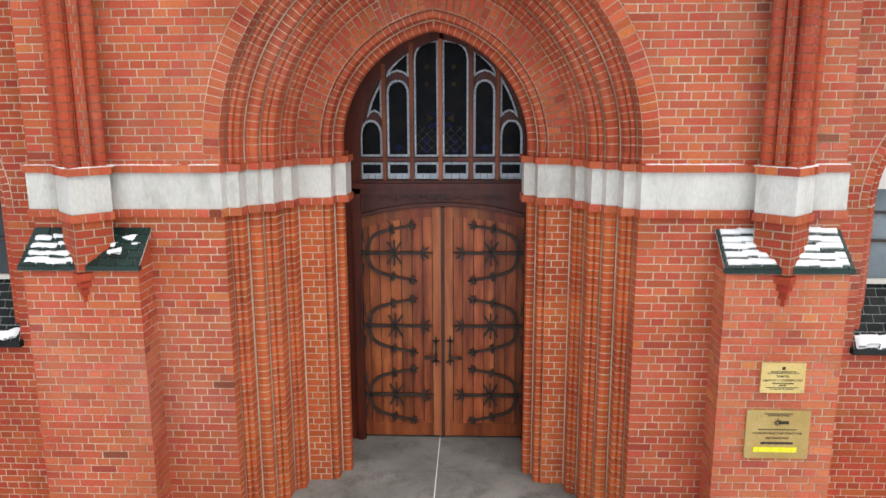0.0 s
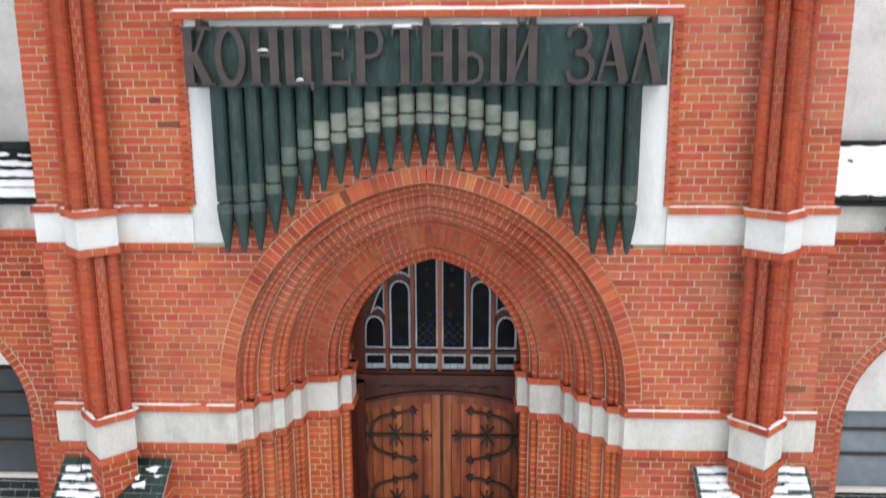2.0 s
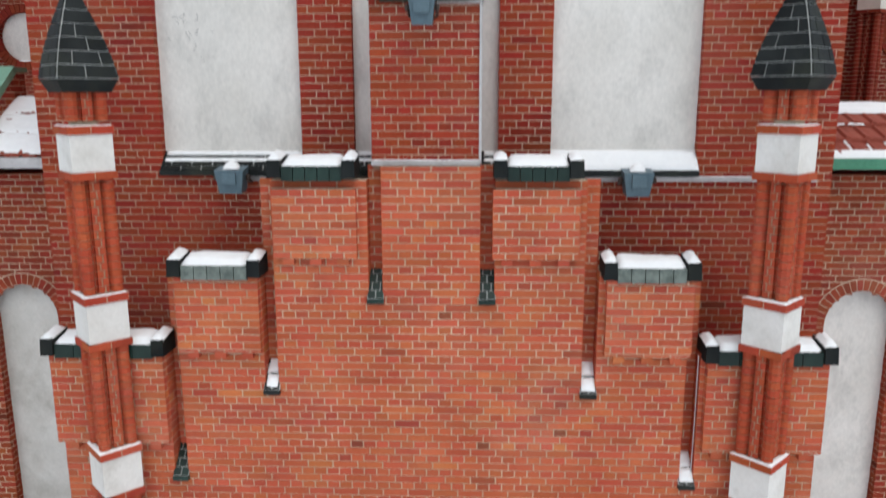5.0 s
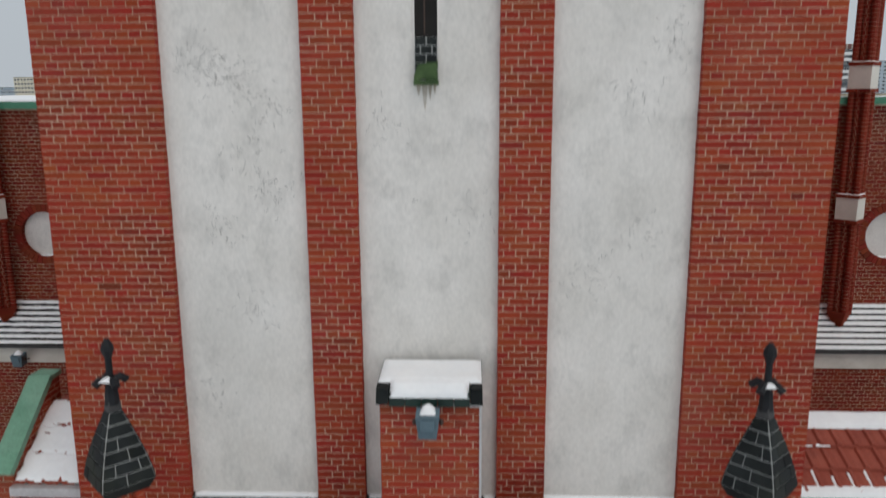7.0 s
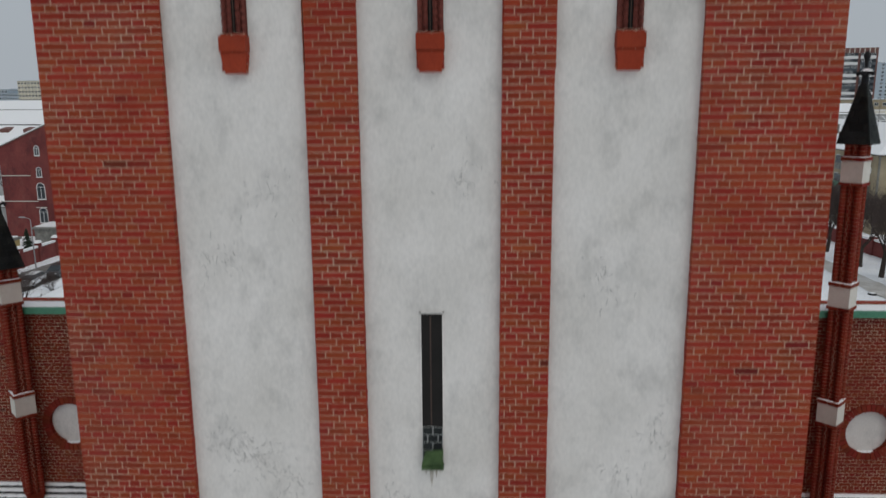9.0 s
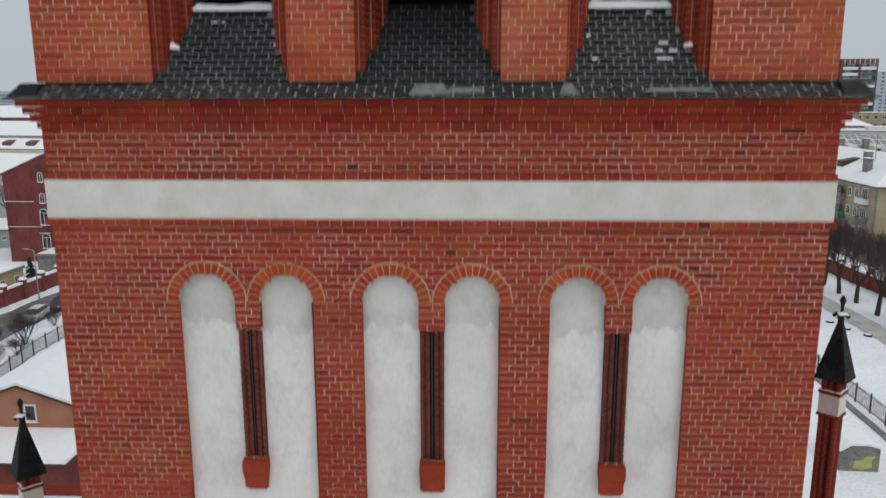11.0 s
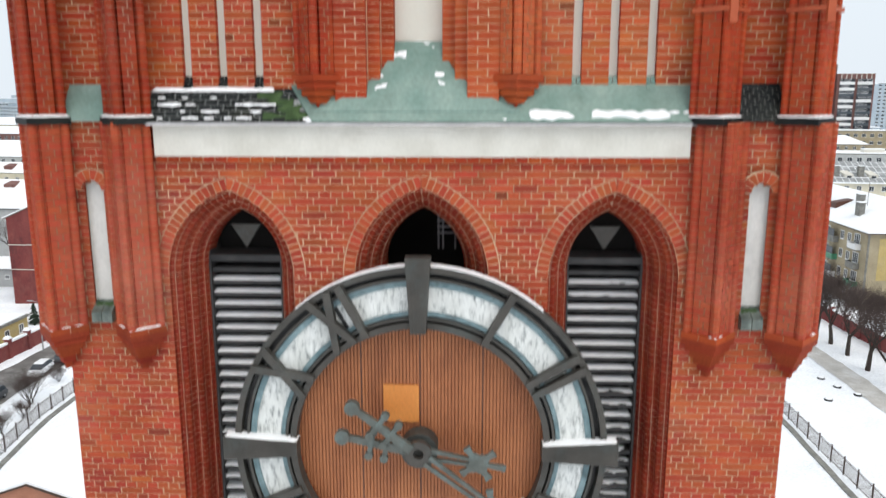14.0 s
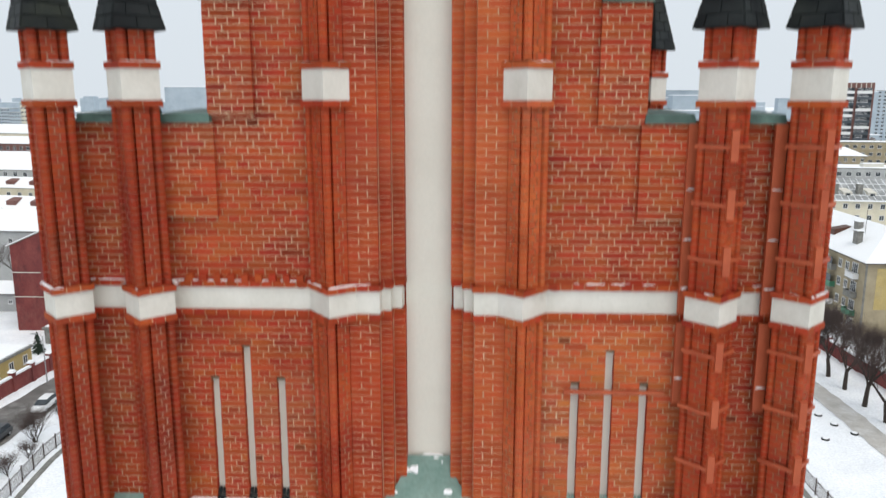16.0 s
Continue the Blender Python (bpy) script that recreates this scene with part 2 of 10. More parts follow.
PIPE_PALE = material("tarnished_pale_metal", (0.14, 0.16, 0.13), (0.29, 0.3, 0.24), 4, 30, 0.55, 0.1, metal=0.2, stain=(0.12, 0.19, 0.15), stain_scale=5, stain_amount=0.6, stretch=(1, 1, 2.5))
PIPE_DULL = material("dull_green_metal", (0.045, 0.07, 0.06), (0.1, 0.125, 0.105), 6, 30, 0.55, 0.1, metal=0.25)
LETTER = material("brown_painted_metal", (0.052, 0.037, 0.034), (0.078, 0.058, 0.052), 5, 30, 0.55, 0.06)
BLACK_IRON = material("black_cast_iron", (0.008, 0.009, 0.011), (0.016, 0.017, 0.02), 6, 60, 0.5, 0.2, spec=0.2)
LEAD = material("lead_came", (0.03, 0.034, 0.04), (0.05, 0.055, 0.06), 6, 60, 0.6, 0.1)
IRON = material("wrought_iron", (0.036, 0.025, 0.021), (0.08, 0.052, 0.041), 9, 60, 0.55, 0.25, metal=0.2)
RUST_IRON = material("brown_iron", (0.05, 0.033, 0.026), (0.085, 0.055, 0.042), 6, 60, 0.6, 0.2, metal=0.3)
DOOR_WOOD = material("oiled_oak", (0.17, 0.034, 0.013), (0.4, 0.1, 0.03), 7, 60, 0.45, 0.2, tone=0.3, hue=0.008, stain=(0.1, 0.02, 0.01), stain_scale=6, stain_amount=0.75, stretch=(1, 1, 0.13))
PLANK_WOOD = material("oiled_oak_plank", (0.22, 0.044, 0.016), (0.54, 0.15, 0.046), 11, 60, 0.42, 0.25, tone=0.3, hue=0.0035, single=True, stain=(0.075, 0.014, 0.007), stain_scale=5, stain_amount=0.7, stretch=(1, 1, 0.12))
FRAME_WOOD = material("dark_mahogany_frame", (0.055, 0.012, 0.008), (0.12, 0.026, 0.012), 6, 60, 0.4, 0.2, stain=(0.06, 0.012, 0.007), stain_scale=5, stain_amount=0.6, stretch=(1, 1, 0.2))
PALE_WOOD = material("worn_pale_oak", (0.33, 0.085, 0.03), (0.52, 0.18, 0.068), 8, 60, 0.5, 0.2, stretch=(1, 1, 0.1))
DARK_WOOD = material("dark_brown_wood", (0.055, 0.02, 0.012), (0.1, 0.035, 0.018), 4, 60, 0.5, 0.2, stain=(0.16, 0.062, 0.026), stain_scale=3, stain_amount=0.5)
GLASS_DARK = material("dark_stained_glass", (0.004, 0.005, 0.008), (0.011, 0.011, 0.012), 6, 20, 0.2, 0.05, stain=(0.02, 0.015, 0.006), stain_scale=5, stain_amount=0.5, spec=0.06)
GLASS_BLUE = material("blue_stained_glass", (0.006, 0.009, 0.035), (0.012, 0.015, 0.055), 9, 20, 0.25, 0.03, spec=0.06)
GLASS_AMBER = material("amber_stained_glass", (0.026, 0.02, 0.006), (0.045, 0.034, 0.01), 9, 20, 0.25, 0.03, spec=0.06)
GLASS_EDGE = material("milky_border_glass", (0.42, 0.48, 0.54), (0.56, 0.62, 0.66), 6, 40, 0.3, 0.05, tone=0.08)
# grey base colour stands in for sky reflected in the panes
PANE = material("reflecting_window_pane", (0.1, 0.13, 0.15), (0.2, 0.24, 0.26), 1.2, 9, 0.08, 0.0, spec=0.6)
CITY_PANE = material("dark_city_pane", (0.018, 0.024, 0.03), (0.06, 0.07, 0.08), 0.5, 3, 0.15, 0.0, spec=0.35)
BRASS = material("brass_plate", (0.66, 0.47, 0.16), (0.74, 0.56, 0.22), 4, 60, 0.35, 0.05, metal=0.25)
BRASS_DARK = material("dull_brass_plate", (0.44, 0.29, 0.09), (0.54, 0.38, 0.14), 4, 60, 0.38, 0.05, metal=0.25)
INK = material("dark_lettering", (0.02, 0.014, 0.009), (0.03, 0.022, 0.014), 8, 60, 0.6, 0.0)
YELLOW = material("yellow_strip", (0.85, 0.78, 0.02), (0.88, 0.82, 0.04), 5, 50, 0.5, 0.0)
LAMP_BLUE = material("blue_grey_lamp_housing", (0.07, 0.115, 0.145), (0.1, 0.155, 0.185), 5, 40, 0.5, 0.06)
PIPE_MID = material("half_tarnished_green_metal", (0.085, 0.115, 0.095), (0.14, 0.17, 0.14), 3, 30, 0.55, 0.1, metal=0.25)
# near-black colour stands in for the shade inside openings and gaps
DARK_VOID = material("unlit_depth_black", (0.008, 0.007, 0.006), (0.014, 0.012, 0.011), 2, 20, 0.9, 0.0)
SLAT = material("dark_louvre_slat", (0.03, 0.03, 0.031), (0.06, 0.058, 0.057), 5, 40, 0.6, 0.15)
CLOCK_FRAME = material("grey_bronze_clock_metal", (0.058, 0.054, 0.048), (0.088, 0.08, 0.07), 3, 40, 0.5, 0.1, metal=0.3, stain=(0.1, 0.15, 0.15), stain_scale=2.5, stain_amount=0.3)
CLOCK_HAND = material("verdigris_grey_hand", (0.085, 0.095, 0.085), (0.13, 0.14, 0.125), 5, 40, 0.55, 0.1, metal=0.2, stain=(0.2, 0.29, 0.29), stain_scale=4, stain_amount=0.5)
CLOCK_TEAL = material("teal_painted_rim", (0.1, 0.17, 0.19), (0.22, 0.31, 0.33), 7, 30, 0.5, 0.08, stain=(0.07, 0.08, 0.08), stain_scale=6, stain_amount=0.8)
CLOCK_WHITE = material("flaking_white_glass", (0.62, 0.63, 0.6), (0.76, 0.77, 0.75), 6, 25, 0.6, 0.3, stain=(0.1, 0.12, 0.12), stain_scale=22, stain_amount=1.0, stretch=(1, 1, 0.32))
CLOCK_WOOD = material("brown_ribbed_board", (0.29, 0.095, 0.037), (0.43, 0.158, 0.064), 2.2, 40, 0.6, 0.12, stain=(0.17, 0.05, 0.024), stain_scale=2.4, stain_amount=0.7, stretch=(1, 1, 0.3))
CLOCK_ORANGE = material("new_orange_board", (0.6, 0.2, 0.04), (0.68, 0.26, 0.06), 3, 40, 0.55, 0.05)
CEMENT = material("grey_green_cement", (0.15, 0.185, 0.165), (0.26, 0.3, 0.275), 5, 40, 0.9, 0.2, stain=(0.05, 0.06, 0.055), stain_scale=7, stain_amount=0.7)
CONCRETE = material("worn_concrete", (0.16, 0.16, 0.145), (0.27, 0.265, 0.245), 1.6, 40, 0.9, 0.2, stain=(0.075, 0.073, 0.062), stain_scale=2.6, stain_amount=0.85, bloom=(0.36, 0.35, 0.32))
COPING = material("blackened_copper_coping", (0.02, 0.035, 0.03), (0.1, 0.17, 0.145), 2.2, 25, 0.6, 0.15, metal=0.2, stain=(0.16, 0.27, 0.23), stain_scale=2.4, stain_amount=0.6)
STRAP = material("red_oxide_strap", (0.36, 0.064, 0.022), (0.45, 0.095, 0.034), 4, 40, 0.6, 0.08)


# ---- mesh helpers ----
class Geo:
    """Plain vertex and face lists."""

    def __init__(self):
        self.v, self.f = [], []

    def face(self, *pts):
        i = len(self.v)
        self.v.extend(tuple(p) for p in pts)
        self.f.append(tuple(range(i, i + len(pts))))

    def box(self, x0, x1, y0, y1, z0, z1):
        self.hexa([(x0, y0, z0), (x1, y0, z0), (x1, y1, z0), (x0, y1, z0)], [(x0, y0, z1), (x1, y0, z1), (x1, y1, z1), (x0, y1, z1)])

    def hexa(self, low, high):
        """A closed prism between two rings of points, counter-clockwise seen from above."""
        i, k = len(self.v), len(low)
        self.v.extend(tuple(p) for p in (*low, *high))
        self.f.append(tuple(range(i + k - 1, i - 1, -1)))
        self.f.append(tuple(range(i + k, i + 2 * k)))
        for a in range(k):
            b = (a + 1) % k
            self.f.append((i + a, i + b, i + k + b, i + k + a))

    def plate(self, poly, y0, y1):
        """A polygon in x, z made thick from y0 (front) to y1."""
        self.hexa([(x, y1, z) for x, z in poly], [(x, y0, z) for x, z in poly])

    def strip(self, pts, z0, z1):
        """An upright ribbon over a line in plan."""
        i, k = len(self.v), len(pts)
        self.v.extend((x, y, z0) for x, y in pts)
        self.v.extend((x, y, z1) for x, y in pts)
        for a in range(k - 1):
            self.f.append((i + a, i + a + 1, i + k + a + 1, i + k + a))

    def lathe(self, cx, cy, rings, n=12, turn=0.0):
        """Rings of (radius, z) about an upright axis, closed at both ends."""
        i = len(self.v)
        for r, z in rings:
            for a in range(n):
                t = turn + 2 * math.pi * a / n
                self.v.append((cx + r * math.cos(t), cy + r * math.sin(t), z))
        for q in range(len(rings) - 1):
            for a in range(n):
                b = (a + 1) % n
                self.f.append((i + q * n + a, i + q * n + b, i + (q + 1) * n + b, i + (q + 1) * n + a))
        self.f.append(tuple(i + a for a in range(n - 1, -1, -1)))
        self.f.append(tuple(i + (len(rings) - 1) * n + a for a in range(n)))

    def tube(self, pts, r, n=6):
        """A round bar along a line of points."""
        i = len(self.v)
        pts = [Vector(p) for p in pts]
        for k, p in enumerate(pts):
            d = (pts[min(k + 1, len(pts) - 1)] - pts[max(k - 1, 0)]).normalized()
            a = d.cross(Vector((0.13, 0.31, 0.94)))
            a.normalize()
            b = d.cross(a)
            for q in range(n):
                t = 2 * math.pi * q / n
                self.v.append(tuple(p + r * (math.cos(t) * a + math.sin(t) * b)))
        for k in range(len(pts) - 1):
            for q in range(n):
                s = (q + 1) % n
                self.f.append((i + k * n + q, i + k * n + s, i + (k + 1) * n + s, i + (k + 1) * n + q))
        self.f.append(tuple(i + q for q in range(n - 1, -1, -1)))
        self.f.append(tuple(i + (len(pts) - 1) * n + q for q in range(n)))

    def ribbon(self, pts, w0, w1, y0, y1):
        """A flat bar in x, z along a line, from width w0 to w1, y0 (front) to y1."""
        pts = [Vector(p) for p in pts]
        left, right = [], []
        for k, p in enumerate(pts):
            d = (pts[min(k + 1, len(pts) - 1)] - pts[max(k - 1, 0)]).normalized()
            w = 0.5 * (w0 + (w1 - w0) * k / (len(pts) - 1))
            nrm = Vector((-d.y, d.x)) * w
            left.append(p + nrm)
            right.append(p - nrm)
        for k in range(len(pts) - 1):
            self.plate([right[k], right[k + 1], left[k + 1], left[k]], y0, y1)

    def mesh(self, name, mat, smooth=False):
        me = bpy.data.meshes.new(name)
        me.from_pydata(self.v, [], self.f)
        me.materials.append(mat)
        if smooth:
            me.polygons.foreach_set("use_smooth", [True] * len(me.polygons))
        me.update()
        return me


def part(name, geo, mat, parent=None, label="", kind="", smooth=False):
    ob = new(name, geo.mesh(name, mat, smooth))
    ob.parent = parent
    return tagged(ob, label, kind=kind)


def thing(name, label, category, group="", kind="", at=(0, 0, 0)):
    ob = new(name)
    ob.empty_display_size = 0.2
    ob.location = at
    return tagged(ob, label, category, group, kind)


C, JOINT, PROUD = 0.077, 0.0125, 0.005  # brick course, upright joint, how far bricks stand out of the mortar
BED, BED_THIN = 0.0105, 0.0098  # bed joints of the porch and of the tower


def free(w, holes):
    """What is left of the stretch 0..w without the holes."""
    out = [(0.0, w)]
    for a, b in holes:
        nxt = []
        for p, q in out:
            if b <= p or a >= q:
                nxt.append((p, q))
            else:
                if a > p:
                    nxt.append((p, a))
                if b < q:
                    nxt.append((b, q))
        out = nxt
    return [(p, q) for p, q in out if q - p > 0.02]


class Brickwork:
    """Bricks of one wall: courses in cross bond on upright faces, with their mortar."""

    def __init__(self, pair, mortar=None):
        self.bed = 0.0095 if pair in (BRICK_TOP, BRICK_REPAIR) else 0.0085 if pair is BRICK_STAGE else 0.006 if pair is BRICK_BAY else BED_THIN if pair is BRICK_TOWER else BED
        self.joint = 0.0115 if pair in (BRICK_TOP, BRICK_REPAIR) else 0.011 if pair is BRICK_TOWER else JOINT
        self.pair, self.mat_mortar = pair, mortar or (MORTAR_TOP if pair is BRICK_TOP else MORTAR)
        self.bricks, self.whole, self.mortar, self.moulded = Geo(), [], Geo(), Geo()

    def face(self, o, w, z0, z1, holes=None, u=(1, 0), rnd=None, soldier=False):
        """o: plan point at the left end of the face as seen from outside; u: its way to the right; holes(z): stretches left out."""
        rnd = rnd or random.Random(int(abs(o[0] * 91 + o[1] * 57 + z0 * 13) * 10))
        nx, ny = u[1], -u[0]
        k = math.floor(z0 / C)
        while k * C < z1 - 0.015:
            a, b = max(z0, k * C), min(z1, (k + 1) * C)
            zm = (a + b) / 2
            for p, q in free(w, holes(zm) if holes else ()):
                self.mortar.face(*[(o[0] + u[0] * s, o[1] + u[1] * s, z) for s, z in ((p, a), (q, a), (q, b), (p, b))])
                if b - a < 0.03:
                    continue
                if soldier or k % 2 == 0:
                    pitch, off = 0.13, 0.0
                else:
                    pitch, off = 0.26, 0.065 + 0.13 * ((k // 2) % 2)
                g = o[0] * u[0] + o[1] * u[1]
                cuts = [p]
                t = math.ceil((p + g - off) / pitch) * pitch + off - g
                while t < q - 0.045:
                    if t > p + 0.045:
                        cuts.append(t)
                    t += pitch
                cuts.append(q)
                for c0, c1 in zip(cuts, cuts[1:]):
                    s0 = c0 + self.joint / 2 if c0 > p else c0 - 0.004
                    s1 = c1 - self.joint / 2 if c1 < q else c1 + 0.004
                    lo, hi = a + self.bed / 2, b - self.bed / 2
                    d = PROUD + rnd.uniform(-0.0025, 0.0025)
                    if u == (1, 0) and p < c0 and c1 < q and abs(c1 - c0 - pitch) < 1e-4 and abs(b - a - C) < 1e-4:
                        self.whole.append((o[0] + s0, o[1], lo, pitch, d))
                    else:
                        self.add(o, u, (nx, ny), s0, s1, lo, hi, d)
            k += 1

    def add(self, o, u, n, s0, s1, lo, hi, d):
        g = self.bricks
        i = len(g.v)
        for e in (0.0, d):
            for s, z in ((s0, lo), (s1, lo), (s1, hi), (s0, hi)):
                g.v.append((o[0] + u[0] * s + n[0] * e, o[1] + u[1] * s + n[1] * e, z))
        g.f += [(i + 4, i + 5, i + 6, i + 7), (i, i + 1, i + 5, i + 4), (i + 1, i + 2, i + 6, i + 5), (i + 2, i + 3, i + 7, i + 6), (i + 3, i, i + 4, i + 7)]

    def slices(self, pieces, z0, z1, inset=0.0025):
        """Moulded bricks: for each course k, pieces(k) gives lines in plan; mortar follows a little behind."""
        k = math.floor(z0 / C)
        while k * C < z1 - 0.02:
            a, b = max(z0, k * C), min(z1, (k + 1) * C)
            for line in pieces(k):
                gap = self.bed * (0.42 if self.pair is BRICK_JAMB else 0.3)
                self.moulded.strip(line, a + gap, b - gap)
            k += 1
        line = [p for piece in pieces(0) for p in piece]
        self.mortar.strip(inset_line(line, inset), z0, z1)

    def finish(self, parent, singles=None, limit=300):
        """Singles: the stretch (x0, x1, z0, z1) of the wall whose whole bricks are objects of their own."""
        made = 0
        size = {}
        for x, y, z, pitch, d in self.whole:
            if singles and made < limit and singles[0] <= x <= singles[1] and singles[2] <= z <= singles[3]:
                if pitch not in size:
                    g = Geo()
                    w, h = pitch - self.joint, C - self.bed
                    g.hexa([(0, -0.0075, 0), (w, -0.0075, 0), (w, 0, 0), (0, 0, 0)], [(0, -0.0075, h), (w, -0.0075, h), (w, 0, h), (0, 0, h)])
                    size[pitch] = g.mesh("brick", self.pair[1])
                ob = new("brick", size[pitch])
                ob.parent, ob.location = parent, (x, y - d + 0.0065, z)
                made += 1
            else:
                self.add((x, y), (1, 0), (0, -1), 0, pitch - self.joint, z, z + C - self.bed, d)
        if self.bricks.v:
            part("brickwork", self.bricks, self.pair[0], parent, kind="stuff")
        if self.moulded.v:
            part("moulded_bricks", self.moulded, self.pair[2], parent, kind="stuff")
        if self.mortar.v:
            part("mortar_bed", self.mortar, self.mat_mortar, parent)


def inset_line(pts, d):
    """A line in plan moved by d to its left, that is into the wall for lines that run to the right as seen from outside."""
    out = []
    for k, p in enumerate(pts):
        a, b = Vector(pts[max(k - 1, 0)]), Vector(pts[min(k + 1, len(pts) - 1)])
        t = b - a
        if t.length < 1e-6:
            out.append(p)
            continue
        t.normalize()
        out.append((p[0] - t.y * d, p[1] + t.x * d))
    return out


def pointed(s, c, z, spring):
    """Half width at height z of a pointed arch with half width s and centres c past the axis."""
    if z <= spring:
        return s
    r = s + c
    h = r * r - (z - spring) ** 2
    return max(0.0, math.sqrt(h) - c) if h > c * c else 0.0


def arch_line(s, c, spring, side, n=24):
    """Points x, z (x from the axis) up one side of a pointed arch from the springing to the apex, at even steps."""
    r = s + c
    top = math.acos(c / r)
    return [(side * (r * math.cos(top * i / n) - c), spring + r * math.sin(top * i / n)) for i in range(n + 1)]


def arch_orders(work, cx, c, spring, pieces, n_of, inset=0.0025, bond=None):
    """Moulded arch: each piece is a line of (half width, y); it is cut into voussoirs with joints, mortar behind."""
    for side in (-1, 1):
        for piece in pieces:
            smid = sum(s for s, _ in piece) / len(piece)
            top = math.acos(c / (smid + c))
            n = max(6, round((smid + c) * top / n_of))
            for i in range(n):
                gap = 0.45 * work.bed / (smid + c)
                t0, t1 = top * i / n + gap, top * (i + 1) / n - gap
                g, b = work.moulded, len(work.moulded.v)
                for t in (t0, t1):
                    for s, y in piece:
                        tt = min(t, math.acos(min(1, c / (s + c))))
                        g.v.append((cx + side * ((s + c) * math.cos(tt) - c), y, spring + (s + c) * math.sin(tt)))
                k = len(piece)
                for a in range(k - 1):
                    q = (b + a, b + a + 1, b + k + a + 1, b + k + a)
                    g.f.append(q if side < 0 else q[::-1])
        if bond:  # a broad flat order: stretchers and headers in turn
            rows, at = bond
            smid = (rows[0][0] + rows[0][-1]) / 2
            n = round((smid + c) * math.acos(c / (smid + c)) / n_of)
            for i in range(n):
                cuts = rows[i % len(rows)]
                for s1, s0 in zip(cuts, cuts[1:]):
                    s1, s0 = s1 - JOINT / 2, s0 + JOINT / 2
                    b = len(work.bricks.v)
                    for tq in (i, i + 1):
                        for s in (s1, s0):
                            top = math.acos(c / (s + c))
                            t = top * tq / n + (1 if tq == i else -1) * 0.5 * JOINT / (s + c)
                            work.bricks.v.append((cx + side * ((s + c) * math.cos(t) - c), at, spring + (s + c) * math.sin(t)))
                    q = (b, b + 1, b + 3, b + 2)
                    work.bricks.f.append(q if side < 0 else q[::-1])
        line = [p for piece in pieces for p in piece]
        sunk = [(s + 0.0015, y + inset) for s, y in line]
        k, n = len(sunk), 30
        g, b = work.mortar, len(work.mortar.v)
        for i in range(n + 1):
            for s, y in sunk:
                top = math.acos(c / (s + c))
                t = top * i / n
                g.v.append((cx + side * ((s + c) * math.cos(t) - c), y, spring + (s + c) * math.sin(t)))
        for i in range(n):
            for a in range(k - 1):
                q = (b + i * k + a, b + i * k + a + 1, b + (i + 1) * k + a + 1, b + (i + 1) * k + a)
                g.f.append(q if side < 0 else q[::-1])


def ring_voussoirs(work, cx, s0, s1, c, spring, y, pitch=0.078, start=0.0):
    """A flush ring of bricks round an arch, on the plane y; c = 0 gives a round arch."""
    sm = (s0 + s1) / 2
    for side in (-1, 1):
        top = math.acos(c / (sm + c)) if c else math.pi / 2
        n = max(3, round((sm + c) * (top - start) / pitch))
        for i in range(n):
            gap = 0.38 * JOINT / (s1 + c)
            t0, t1 = start + (top - start) * i / n + gap, start + (top - start) * (i + 1) / n - gap
            q = []
            for r, t in ((s0, t0), (s1, t0), (s1, t1), (s0, t1)):
                lim = math.acos(c / (r + c)) if c else math.pi / 2
                t = min(t, lim)
                q.append((cx + side * ((r + c) * math.cos(t) - c), spring + (r + c) * math.sin(t)))
            if side < 0:
                q = q[::-1]
            work.bricks.plate(q, y - 0.012, y + 0.05)
        m = []
        for i in range(21):
            t = top * i / 20
            m.append([(cx + side * ((r + c) * math.cos(min(t, math.acos(c / (r + c)) if c else 2)) - c), y - 0.0085, spring + (r + c) * math.sin(min(t, math.acos(c / (r + c)) if c else 2))) for r in (s0 - 0.004, s1 + 0.01)])
        for p, q in zip(m, m[1:]):
            quad = (p[0], p[1], q[1], q[0])
            work.mortar.face(*(quad if side > 0 else quad[::-1]))


def snow_sheet(geo, o, u, v, thick=0.05, cover=0.0, seed=0, step=0.05, ragged=0.25):
    """Uneven snow on the sheet o + a u + b v (0..1): a lumpy top with thinning, ragged edges."""
    o, u, v = Vector(o), Vector(u), Vector(v)
    nu, nv = max(3, int(u.length / step)), max(3, int(v.length / step))
    up = u.cross(v).normalized()
    if up.z < 0:
        up = -up
    h = {}
    for i in range(nu + 1):
        for j in range(nv + 1):
            a, b = i / nu, j / nv
            p = o + a * u + b * v
            n1 = noise.noise(p * 2.3 + Vector((seed * 7.1, 3, 1)))
            n2 = noise.noise(p * 9.0 + Vector((2, seed * 3.3, 5)))
            edge = min(a * u.length, (1 - a) * u.length, b * v.length, (1 - b) * v.length)
            t = min(1.0, edge / (0.05 + 0.02 * n2)) * 0.85 + 0.15
            level = thick * (t * (0.75 + 0.35 * n1 + 0.25 * n2)) - cover * thick * (1.0 + 1.6 * n1 + 1.2 * n2) - (ragged * thick if edge < 1e-6 else 0)
            h[i, j] = (p, level)
    idx = {}
    for i in range(nu):
        for j in range(nv):
            q = [(i, j), (i + 1, j), (i + 1, j + 1), (i, j + 1)]
            if max(h[k][1] for k in q) <= 0.002:
                continue
            f = []
            for k in q:
                if k not in idx:
                    p, l = h[k]
                    idx[k] = len(geo.v)
                    geo.v.append(tuple(p + up * max(l, -0.004)))
                f.append(idx[k])
            n = (Vector(geo.v[f[1]]) - Vector(geo.v[f[0]])).cross(Vector(geo.v[f[3]]) - Vector(geo.v[f[0]]))
            geo.f.append(tuple(f) if n.z > 0 else tuple(f[::-1]))


